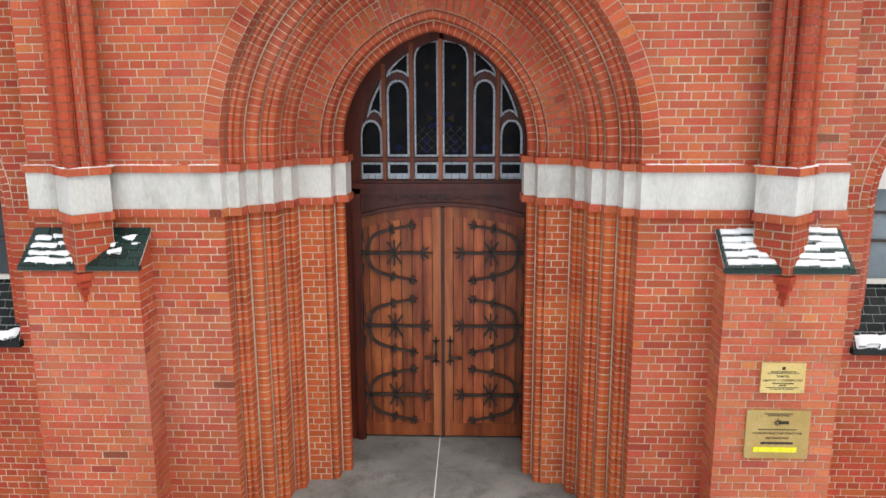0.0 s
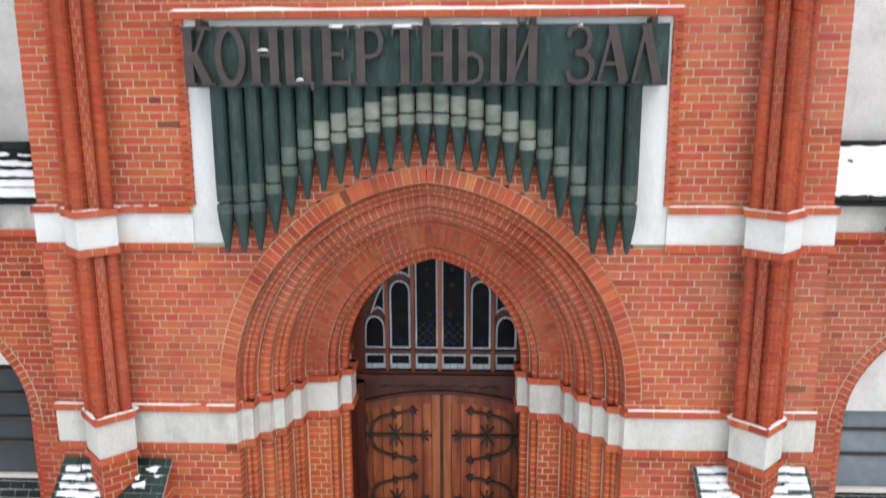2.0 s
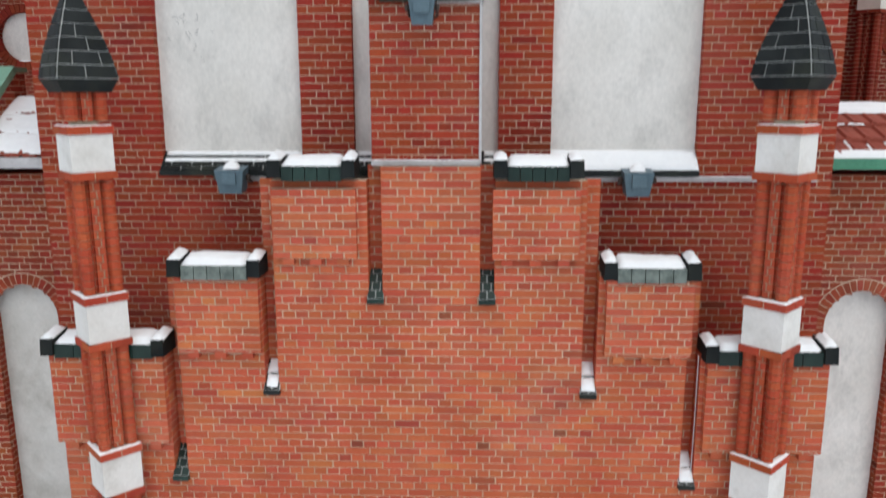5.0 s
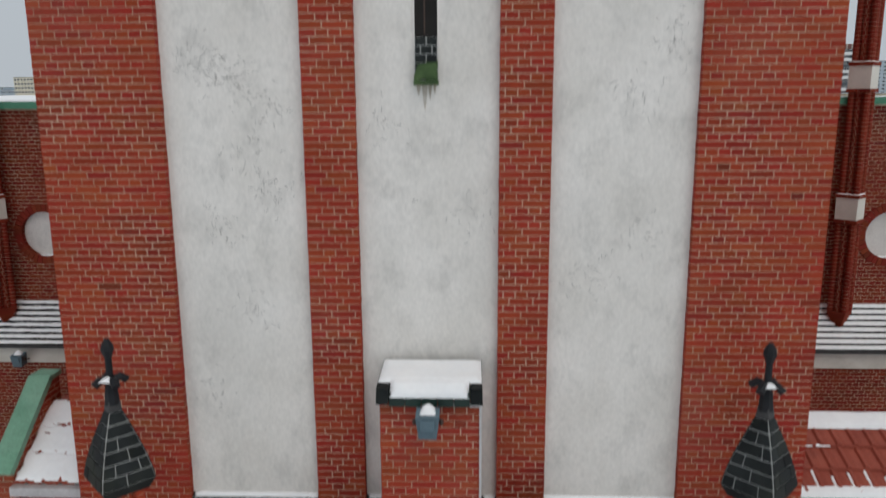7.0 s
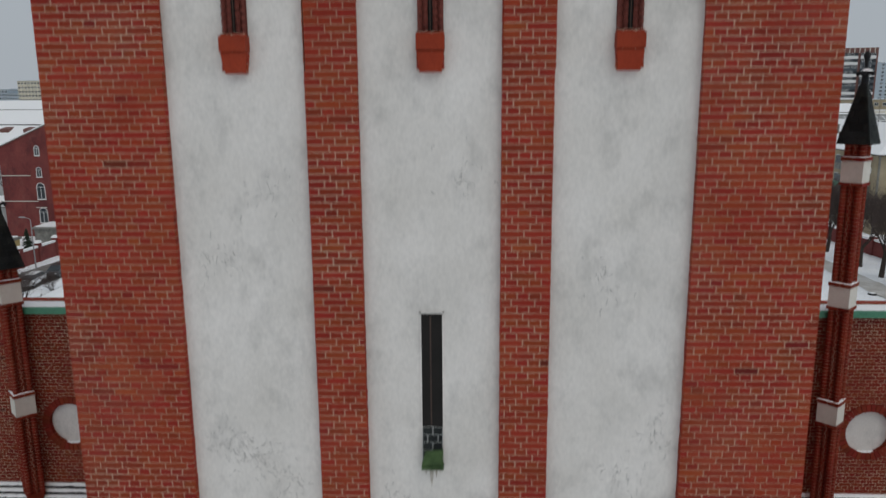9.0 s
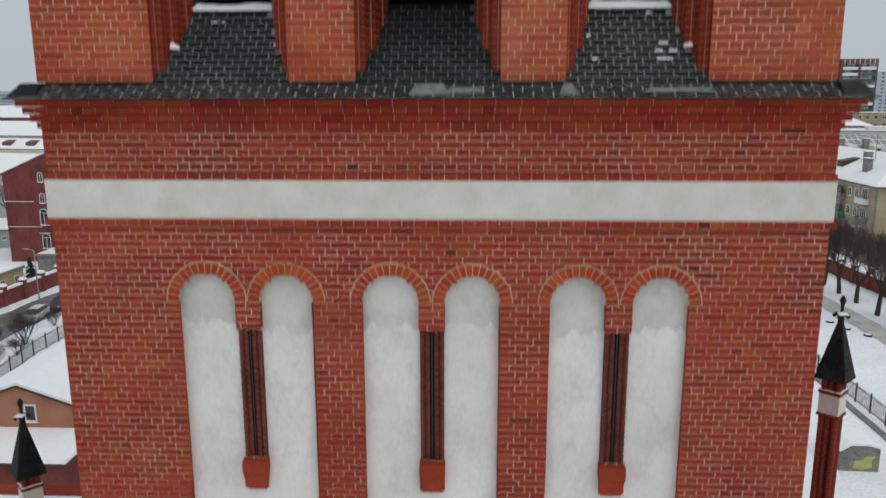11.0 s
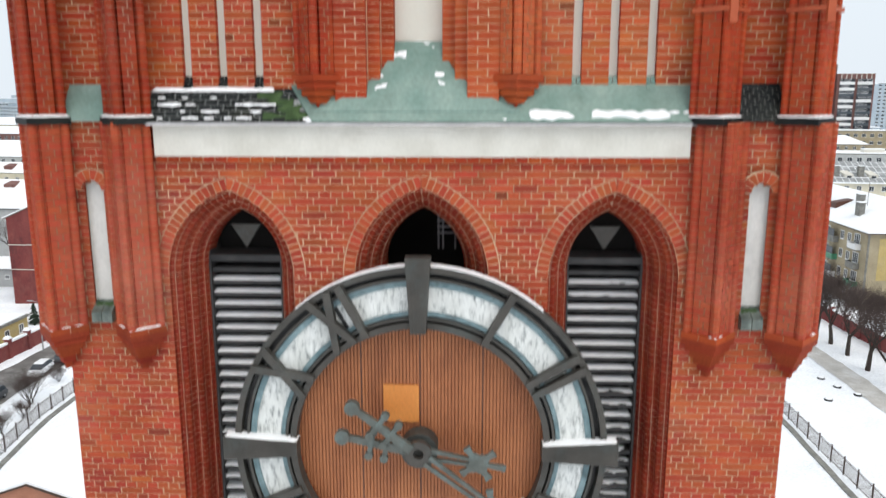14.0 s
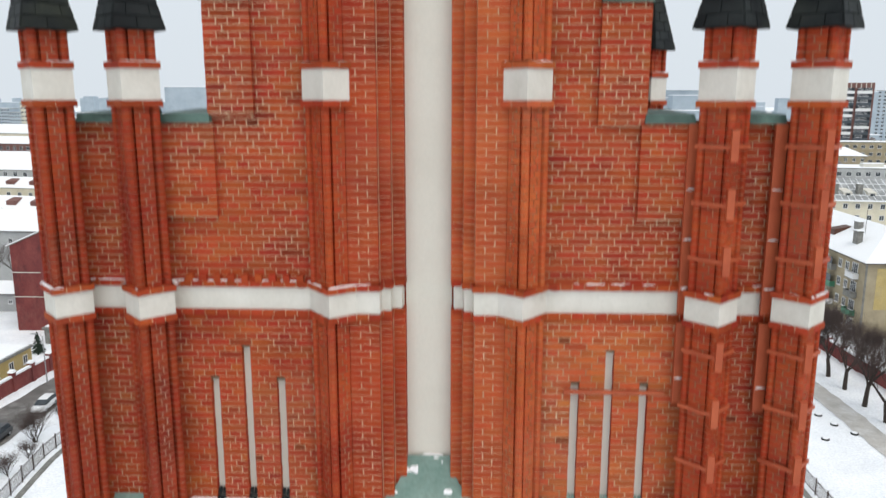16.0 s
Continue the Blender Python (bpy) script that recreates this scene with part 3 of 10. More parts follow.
def snow(name, sheets, parent=None, label="", cover=0.0, thick=0.05, seed=0, step=0.03):
    g = Geo()
    for k, (o, u, v) in enumerate(sheets):
        snow_sheet(g, o, u, v, thick, cover, seed + k, step)
    if not g.f:
        return None
    ob = part(name, g, SNOW, parent, label, kind="stuff" if len(sheets) > 1 or cover > 0.08 else "", smooth=True)
    return ob


def tile_slope(geo, joint, o, u, v, tw=0.13, th=0.085, mask=None, gap=0.012, lift=0.012):
    """Glazed bricks laid on a sloping sheet: o is its lower left corner, u along it, v up it (full lengths)."""
    o, u, v = Vector(o), Vector(u), Vector(v)
    lu, lv = u.length, v.length
    du, dv = u.normalized(), v.normalized()
    up = du.cross(dv)
    rows = max(1, round(lv / th))
    h = lv / rows
    joint.face(o, o + u, o + u + v, o + v)
    for r in range(rows):
        t = -tw / 2 if r % 2 else 0.0
        while t < lu - 0.02:
            a, b = max(0, t), min(lu, t + tw)
            t += tw
            if b - a < 0.03 or (mask and not mask((a + b) / 2, (r + 0.5) * h)):
                continue
            q = [o + du * (a + gap / 2) + dv * (r * h + gap / 2), o + du * (b - gap / 2) + dv * (r * h + gap / 2),
                 o + du * (b - gap / 2) + dv * ((r + 1) * h - gap / 2), o + du * (a + gap / 2) + dv * ((r + 1) * h - gap / 2)]
            geo.hexa(q, [p + up * lift for p in q])


def diamond(cx, cy, h):
    """The visible plan line of a square pillar set cornerwise: left corner, front corner, right corner."""
    return (cx - h, cy), (cx, cy - h), (cx + h, cy)


def diamond_ring(cx, cy, h):
    return [(cx - h, cy), (cx, cy - h), (cx + h, cy), (cx, cy + h)]


def diamond_block(geo, cx, cy, h, z0, z1, h1=None):
    a, b = diamond_ring(cx, cy, h), diamond_ring(cx, cy, h1 or h)
    geo.hexa([(x, y, z0) for x, y in a], [(x, y, z1) for x, y in b])


def shaft_pieces(cx, cy, h, roll=0.055, deep=0.055):
    """Moulded plan of a cornerwise shaft: a roll at each corner, brick faces between them."""
    L, F, R = diamond(cx, cy, h)

    def bead(p, a0, a1):
        return [(p[0] + roll * math.cos(radians(a0 + (a1 - a0) * i / 4)), p[1] + roll * math.sin(radians(a0 + (a1 - a0) * i / 4))) for i in range(5)]

    def inner(A, B, t, sunk):
        """A point t along a face, sunk behind it."""
        d = Vector((B[0] - A[0], B[1] - A[1]))
        n = Vector((d.y, -d.x)).normalized()
        d.normalize()
        return (A[0] + d.x * t - n.x * sunk, A[1] + d.y * t - n.y * sunk)

    side = Vector((F[0] - L[0], F[1] - L[1])).length
    a, b = roll * 2.25, side - roll * 2.25
    flush, groove = 0.016, roll * 0.32

    def pieces(k):
        out = [bead((L[0] + roll, L[1]), 170, 275) + [inner(L, F, a - groove - 0.002, deep)]]
        for A, B in ((L, F), (F, R)):
            cut = a + (b - a) * (0.36 if k % 2 else 0.66)
            out.append([inner(A, B, a - groove, deep), inner(A, B, a, deep), inner(A, B, a, flush), inner(A, B, cut - 0.005, flush)])
            out.append([inner(A, B, cut + 0.005, flush), inner(A, B, b, flush), inner(A, B, b, deep), inner(A, B, b + groove, deep)])
            if B is F:
                out.append([inner(L, F, b + groove + 0.002, deep)] + bead((F[0], F[1] + roll), 175, 365) + [inner(F, R, a - groove - 0.002, deep)])
        out.append([inner(F, R, b + groove + 0.002, deep)] + bead((R[0] - roll, R[1]), 265, 370))
        return out

    return pieces


# ================= the porch =================
P, PX = -0.76, 0.06  # plane of its face, its axis
SPRING, AC = 3.82, 0.23  # springing of the portal arch, offset of its centres

porch = thing("wall_porch", "orange-red brick porch wall with a deep pointed portal", "wall", kind="structure")
pw = Brickwork(BRICK_PORCH)
XL, XR = PX - 3.86, PX + 3.86

SLOTS = [(-0.55, 9.92), (0.55, 9.92), (-1.63, 8.95), (1.57, 8.95), (-2.64, 7.98), (2.6, 7.98)]  # offset from the axis, foot


def porch_top(x):
    a = abs(x - PX)
    return 11.22 if a < 0.6 else 11.1 if a < 1.6 else 10.2 if a < 2.64 else 9.38


FIELD_EDGE = 1.97  # inner edge of the white field, from the axis


def porch_holes(z):
    out = []
    if 3.28 < z < 3.68 or z < 3.28:
        w = 1.99
        out.append((PX - w - XL, PX + w - XL))
    elif z < SPRING + 2.6:
        w = pointed(2.15, AC, z, SPRING) if z > SPRING else 1.99
        if w > 0.02:
            out.append((PX - w - XL, PX + w - XL))
    if 6.9 < z < 7.56:
        out.append((PX - 2.31 - XL, PX + 2.31 - XL))
    elif 5.42 < z <= 6.9:
        out += [(PX - 2.31 - XL, PX - FIELD_EDGE - XL), (PX + FIELD_EDGE - XL, PX + 2.31 - XL)]
    if 5.42 < z < 5.76:
        out += [(0, PX - 2.29 - XL), (PX + 2.29 - XL, 7.8)]
    if 3.28 < z < 3.68:
        out.append((0, 7.8))
    for s, foot in SLOTS:
        if z > foot:
            out.append((PX + s - 0.075 - XL, PX + s + 0.075 - XL))
    if z > 9.38:
        out += [(-0.1, 3.86 - 2.64), (3.86 + 2.6, 8)]
    if z > 10.2:
        out += [(-0.1, 3.86 - 1.63), (3.86 + 1.57, 8)]
    if z > 11.1:
        out += [(-0.1, 3.86 - 0.55), (3.86 + 0.55, 8)]
    return out


pw.face((XL, P), XR - XL, -0.4, 11.22, porch_holes)
# backs of the slots
for s, foot in SLOTS:
    pw.face((PX + s - 0.075, -0.57), 0.15, foot - 0.1, porch_top(PX + s * 0.98))
for sgn, x in ((-1, XL), (1, XR)):
    pw.face((x, 0.0 if sgn < 0 else P), 0.76, -0.4, 9.38, u=(0, -1) if sgn < 0 else (0, 1))
for s, foot in SLOTS:
    for e, u in ((-0.075, (0, 1)), (0.075, (0, -1))):
        x = PX + s + e
        pw.face((x, P if u[1] > 0 else -0.57), 0.19, foot, porch_top(x + e * 0.5), u=u)

# body of the porch behind its brick skin, with the portal cut through
body = Geo()
for x0, x1 in ((XL + 0.01, PX - 2.0), (PX + 2.0, XR - 0.01)):
    body.box(x0, x1, P + 0.02, 1.0, -0.5, 7.9)
body.box(PX - 2.0, PX + 2.0, P + 0.02, -0.2, 6.4, 7.9)
cuts = sorted([XL + 0.01, XR - 0.01] + [PX + s + e for s, f in SLOTS for e in (-0.076, 0.076)])
for i, (x0, x1) in enumerate(zip(cuts, cuts[1:])):
    body.box(x0, x1, (P + 0.02) if i % 2 == 0 else -0.565, -0.55, 7.9, porch_top((x0 + x1) / 2) - 0.02)
body.box(XL + 0.01, XR - 0.01, -0.45, 0.3, 7.0, 8.3)
part("wall_core", body, MORTAR, porch)

# moulded jambs and arch: half width from the axis, depth
JAMB = [
    [(1.99, -0.757), (1.982, -0.69), (1.978, -0.625)],
    [(1.968, -0.61), (1.962, -0.64), (1.94, -0.652), (1.918, -0.636), (1.912, -0.605), (1.904, -0.6), (1.896, -0.622), (1.872, -0.628), (1.855, -0.605), (1.852, -0.53), (1.85, -0.47)],
    [(1.838, -0.45), (1.826, -0.468), (1.78, -0.476), (1.735, -0.468), (1.72, -0.45), (1.717, -0.38)],
    [(1.706, -0.36), (1.7, -0.384), (1.675, -0.392), (1.655, -0.37), (1.65, -0.34), (1.642, -0.335), (1.634, -0.36), (1.606, -0.365), (1.585, -0.335), (1.58, -0.24), (1.578, -0.13)],
    [(1.566, -0.115), (1.56, -0.138), (1.54, -0.145), (1.522, -0.12), (1.518, -0.095), (1.51, -0.09), (1.5, -0.112), (1.48, -0.115), (1.465, -0.085), (1.462, 0.0), (1.46, 0.08)],
    [(1.448, 0.1), (1.33, 0.105)],
    [(1.32, 0.105), (1.205, 0.11)],
    [(1.2, 0.11), (1.194, 0.14), (1.184, 0.145), (1.176, 0.118), (1.15, 0.11), (1.125, 0.13), (1.118, 0.2), (1.115, 0.32)],
    [(1.103, 0.335), (1.09, 0.322), (1.06, 0.312), (1.02, 0.325), (1.008, 0.36), (1.008, 0.44)],
    [(1.012, 0.455), (1.135, 0.47)],
    [(1.14, 0.48), (1.14, 0.7)],
    [(1.14, 0.715), (1.14, 0.92)],
    [(1.14, 0.935), (1.14, 1.14)],
    [(1.14, 1.155), (1.14, 1.36)],
]
FLAT_CUTS = ((1.455, 1.33, 1.2), (1.455, 1.39, 1.265, 1.2), (1.455, 1.325, 1.2), (1.455, 1.26, 1.2))


def jamb_pieces(side):
    def pieces(k):
        out = []
        for j, piece in enumerate(JAMB):
            if j == 6:
                continue
            if j == 5:
                cuts = FLAT_CUTS[k % 4]
                lines = [[(a - JOINT / 2, 0.1), (b + JOINT / 2, 0.1)] for a, b in zip(cuts, cuts[1:])]
            else:
                lines = [piece]
            for line in lines:
                pts = [(PX + side * s, y) for s, y in line]
                out.append(pts if side < 0 else pts[::-1])
        return out if side < 0 else out[::-1]
    return pieces


jw = Brickwork(BRICK_JAMB)
for side in (-1, 1):
    jw.slices(jamb_pieces(side), 0.0, 3.24)
jw.finish(porch)
aw = Brickwork(BRICK_ARCH, MORTAR_RED)
arch_orders(aw, PX, AC, SPRING, JAMB[:5] + JAMB[7:], 0.077, bond=(FLAT_CUTS, 0.076))
ring_voussoirs(aw, PX, 1.995, 2.145, AC, SPRING, P, 0.078)
aw.finish(porch)
for side in (-1, 1):  # short upright stretch of the arch mouldings between band and springing
    pw.slices(jamb_pieces(side), 3.68, 3.83)

# stone bands that run round the porch
OUT = [(1.99, -0.79), (1.96, -0.69), (1.85, -0.68), (1.83, -0.51), (1.715, -0.5), (1.695, -0.42), (1.59, -0.4), (1.55, -0.17), (1.465, -0.15), (1.44, 0.06), (1.19, 0.075), (1.1, 0.1), (1.085, 0.28), (0.97, 0.3), (0.965, 0.62), (1.12, 0.64), (1.12, 1.4)]


def band_run(geo, z0, z1, line, back=0.12):
    """A band along a plan line (running to the right as seen from outside), with its top, underside and ends."""
    inner = inset_line(line, back)
    geo.strip(line, z0, z1)
    for a in range(len(line) - 1):
        for z, flip in ((z1, False), (z0, True)):
            q = [(*line[a], z), (*line[a + 1], z), (*inner[a + 1], z), (*inner[a], z)]
            geo.face(*(q[::-1] if flip else q))
    for e in (0, -1):
        geo.face((*line[e], z0), (*inner[e], z0), (*inner[e], z1), (*line[e], z1))


def grow(line, d):
    return inset_line(line, -d)


stone, upper_band, trims = Geo(), Geo(), Brickwork(BRICK_PORCH)


def brick_run(work, line, z0, z1, pitch=0.26):
    """A course of bricks laid along a plan line, each a piece with a joint."""
    for A, B in zip(line, line[1:]):
        d = Vector((B[0] - A[0], B[1] - A[1]))
        n = max(1, round(d.length / pitch))
        for i in range(n):
            p = Vector(A) + d * (i / n) + d.normalized() * 0.004
            q = Vector(A) + d * ((i + 1) / n) - d.normalized() * 0.004
            band_run(work.bricks, z0, z1, [tuple(p), tuple(q)], 0.1)
    band_run(work.mortar, z0 + 0.004, z1 - 0.004, inset_line(line, 0.005), 0.08)


PH = 0.262
for side in (-1, 1):
    px = PX + side * 3.255
    edge = PX + side * 3.89
    inner = [(PX + side * s, y) for s, y in OUT]
    run = [(edge, -0.2), (edge, P - 0.03), (px + side * (PH - 0.13), P - 0.03), (px + side * PH, P - 0.17), (px, P - 0.17 - PH), (px - side * PH, P - 0.17), (px - side * (PH - 0.13), P - 0.03)] + inner
    run = run if side < 0 else run[::-1]
    band_run(stone, 3.30, 3.655, run)
    brick_run(trims, grow(run, 0.03), 3.655, 3.725)
    brick_run(trims, grow(run, 0.022), 3.225, 3.30, 0.13)
    run2 = [(edge, -0.2), (edge, P - 0.03), (px + side * (PH - 0.13), P - 0.03), (px + side * PH, P - 0.17), (px, P - 0.17 - PH), (px - side * PH, P - 0.17), (px - side * (PH - 0.13), P - 0.03), (PX + side * 2.3, P - 0.03)]
    run2 = run2 if side < 0 else run2[::-1]
    band_run(upper_band, 5.43, 5.73, run2)
    brick_run(trims, grow(run2, 0.03), 5.73, 5.80)
    brick_run(trims, grow(run2, 0.022), 5.36, 5.43, 0.13)
    for line, z in ((run, 3.727), (run2, 5.802)):
        pts = [p for p in grow(line, 0.03)]
        sel = [(a, b) for a, b in zip(pts, pts[1:]) if abs(b[0] - a[0]) > 0.1 and max(a[1], b[1]) < -0.7]
        sh = [((a[0], a[1], z), (b[0] - a[0], b[1] - a[1], 0), (0.0, 0.075, 0)) for a, b in sel]
        snow("snow_on_band", sh, porch, "thin line of snow on the band", cover=0.25, thick=0.022, seed=int(z * 10), step=0.03)
part("stone_band", stone, STONE_DIRTY, porch, "pale rendered stone band")
part("white_band", upper_band, BLOCK_WHITE, porch, "limewashed band beside the sign")
trims.finish(porch)

# white painted field round the sign
field = Geo()
xa, xb = PX - 2.31, PX + 2.31
for side in (-1, 1):
    lo, hi = 5.43, 7.55
    steps = [lo, 5.62, 6.9, hi]
    for z0, z1 in zip(steps, steps[1:]):
        w0 = w1 = 0.0 if z0 > 6.8 else FIELD_EDGE
        field.face(*[(PX + side * s, P - 0.004, z) for s, z in (((w0, z0), (2.31, z0), (2.31, z1), (w1, z1)) if side > 0 else ((2.31, z0), (w0, z0), (w1, z1), (2.31, z1)))])
part("white_field", field, WHITE_PAINT, porch, "white painted render behind the sign")
fr = Brickwork(BRICK_PORCH)
brick_run(fr, [(PX - 2.36, P - 0.05), (PX + 2.36, P - 0.05)], 7.55, 7.62)
for side in (-1, 1):
    k = 0
    while 5.8 + k * C < 7.5:
        x = PX + side * 2.31
        fr.bricks.box(x - 0.045, x + 0.045, P - 0.03, P + 0.02, 5.8 + k * C + 0.006, 5.8 + (k + 1) * C - 0.006)
        k += 1
fr.finish(porch)
snow("snow_on_ledge", [((PX - 2.38, P - 0.05, 7.622), (4.76, 0, 0), (0, 0.11, 0))], porch, "snow on the brick ledge over the sign", thick=0.045, step=0.04)

# projecting blocks of the stepped gable with dentils and glazed caps
blocks = Brickwork(BRICK_PORCH)
for side in (-1, 1):
    for a, b, z0, z1 in ((2.72, 3.88, 8.36, 9.32), (1.71, 2.54, 9.36, 10.14), (0.72, 1.525, 10.33, 11.02) if side < 0 else (0.6, 1.42, 10.33, 11.02)):
        x0, x1 = sorted((PX + side * a, PX + side * b))
        blocks.face((x0, P - 0.085), x1 - x0, z0, z1)
        blocks.face((x0, -0.46), -0.46 - (P - 0.085), z0, z1, u=(0, -1))
        blocks.face((x1, P - 0.085), -0.46 - (P - 0.085), z0, z1, u=(0, 1))
        blocks.mortar.face((x0, P - 0.085, z0), (x0, P, z0), (x1, P, z0), (x1, P - 0.085, z0))
        n = max(3, round((x1 - x0) / 0.26))
        for i in range(n):
            xm = x0 + (x1 - x0) * (i + 0.5) / n
            blocks.bricks.box(xm - 0.055, xm + 0.055, P - 0.075, P + 0.01, z0 - 0.065, z0 - 0.004)
blocks.finish(porch)


def step_cap(cx, w, y0, y1, z, full=False, glaze=None):
    """A glazed brick cap: a sloped front tray between two square end blocks, under snow."""
    g = Geo()
    n = 5
    for i in range(n):
        a, b = cx - w / 2 + 0.13 + (w - 0.26) * i / n + 0.004, cx - w / 2 + 0.13 + (w - 0.26) * (i + 1) / n - 0.004
        g.hexa([(a, y0 - 0.03, z), (b, y0 - 0.03, z), (b, y1, z), (a, y1, z)], [(a, y0 - 0.02, z + 0.14), (b, y0 - 0.02, z + 0.14), (b, y1, z + 0.2), (a, y1, z + 0.2)])
    cap = part("gable_cap", g, glaze or GREEN_GLAZE, porch, "green glazed brick cap")
    for e in (-1, 1):
        g = Geo()
        x = cx + e * (w / 2 - 0.065)
        g.hexa([(x - 0.065, y0 - 0.05, z + 0.03), (x + 0.065, y0 - 0.05, z + 0.03), (x + 0.065, y1, z + 0.03), (x - 0.065, y1, z + 0.03)],
               [(x - 0.06, y0 - 0.04, z + 0.2), (x + 0.06, y0 - 0.04, z + 0.2), (x + 0.06, y1, z + 0.24), (x - 0.06, y1, z + 0.24)])
        part("end_block", g, SLATE, cap, "black end block")
        if not full:
            snow("snow_lump", [((x - 0.065, y0 - 0.03, z + 0.2), (0.13, 0, 0), (0, y1 - y0, 0.04))], cap, "snow", thick=0.07, seed=int(x * 9))
    if full:
        snow("snow_slab", [((cx - w / 2 + 0.01, y0 + 0.1, z + 0.215), (w - 0.02, 0, 0), (0, y1 - y0 - 0.12, 0.03))], cap, "thick slab of snow", thick=0.045, seed=3, step=0.03)
        snow("snow_front", [((cx - w / 2 + 0.14, y0 - 0.035, z + 0.1), (w - 0.28, 0, 0), (0, 0.16, 0.14))], cap, "snow sagging over the front", thick=0.05, seed=5, step=0.03)
        return cap
    snow("snow_load", [((cx - w / 2 + 0.13, y0 - 0.01, z + 0.14), (w - 0.26, 0, 0), (0, y1 - y0, 0.06))], cap, "thick snow", thick=0.075, seed=int(cx * 10), step=0.04)
    return cap


for side in (-1, 1):
    step_cap(PX + side * 3.3, 1.26, P - 0.11, -0.6, 9.3)
    # paler glaze on this pair: the reflected sky is put into its colour
    step_cap(PX + side * 2.12, 0.92, P - 0.11, -0.6, 10.12, glaze=GLAZE_GREY)
    step_cap(PX - 1.125 if side < 0 else PX + 1.02, 0.84, P - 0.11, -0.6, 11.09)


def slot_foot(x, z, tile_mat, cover):
    f = thing("slot_sill", "small sloped glazed sill at the foot of a slot", "sill", "sills of the slots")
    g, j = Geo(), Geo()
    tile_slope(g, j, (x - 0.082, P - 0.045, z), (0.164, 0, 0), (0, 0.26, 0.27), 0.082, 0.09)
    g.box(x - 0.082, x + 0.082, P - 0.06, P + 0.02, z - 0.05, z - 0.002)
    part("tile_bed", j, SLATE_JOINT, f)
    part("tiles", g, tile_mat, f, kind="stuff")
    if cover < 1:
        snow("snow", [((x - 0.08, P - 0.04, z + 0.012), (0.16, 0, 0), (0, 0.12, 0.125)), ((x - 0.078, P + 0.075, z + 0.135), (0.156, 0, 0), (0, 0.13, 0.13))], f, "snow", thick=0.04, cover=cover, seed=int(x * 7), step=0.014)


for (s, foot), tile, cover in zip(SLOTS, (GREEN_GLAZE, GREEN_GLAZE, SLATE, SLATE, GREEN_GLAZE, SLATE), (1, 1, 0.16, 0.0, 0.9, 0.05)):
    slot_foot(PX + s, foot, tile, cover)
g = Geo()
g.tube([(PX + 2.655, P + 0.03, 8.05), (PX + 2.66, P + 0.035, 8.7), (PX + 2.655, P + 0.03, 9.35)], 0.006, 6)
part("trim_cable", g, TIN)
tagged(bpy.data.objects["trim_cable"], "thin grey cable clipped inside a brick slot", "cable", kind="structure")

# thin snowy cable duct across the wall at the foot of the panels
for x0, x1, y, z in ((-2.0, -0.52, -0.03, 11.03), (-0.52, 0.53, -0.645, 11.25), (0.53, 4.0, -0.03, 11.03)):
    g = Geo()
    g.box(x0, x1, y - 0.03, y + 0.02, z - 0.03, z + 0.02)
    duct = part("trim_duct", g, TIN)
    tagged(duct, "grey cable duct under a thin line of snow", "cable duct", kind="structure")
    snow("snow_line", [((x0, y - 0.032, z + 0.02), (x1 - x0, 0, 0), (0, 0.05, 0))], duct, "thin snow", thick=0.025, cover=0.1, seed=int(x0 * 5), step=0.02)

# central block over the flashing, with its cap
mid = thing("wall_gable_head", "dark red brick block standing before the middle panel", "wall", kind="structure")
mb = Brickwork(BRICK_TOWER, MORTAR_DARK)
mb.face((-0.515, -0.62), 1.04, 11.2, 12.82)
mb.face((-0.515, 0.05), 0.67, 11.2, 12.82, u=(0, -1))
mb.face((0.525, -0.62), 0.67, 11.2, 12.82, u=(0, 1))
mb.finish(mid)
g = Geo()
g.box(-0.51, 0.52, -0.61, 0.05, 11.18, 12.82)
g.box(-0.35, 0.45, -0.54, 0.05, 8.4, 11.22)
part("wall_core", g, MORTAR_DARK, mid)
step_cap(0.005, 1.1, -0.68, 0.02, 12.74, True)
g = Geo()
g.box(0.52, 0.545, -0.65, -0.62, 11.25, 12.76)
g.box(0.12, 0.545, -0.655, -0.625, 12.72, 12.75)
tagged(part("trim_conduit", g, TIN), "thin grey cable duct on the brick block", "cable duct", kind="structure")


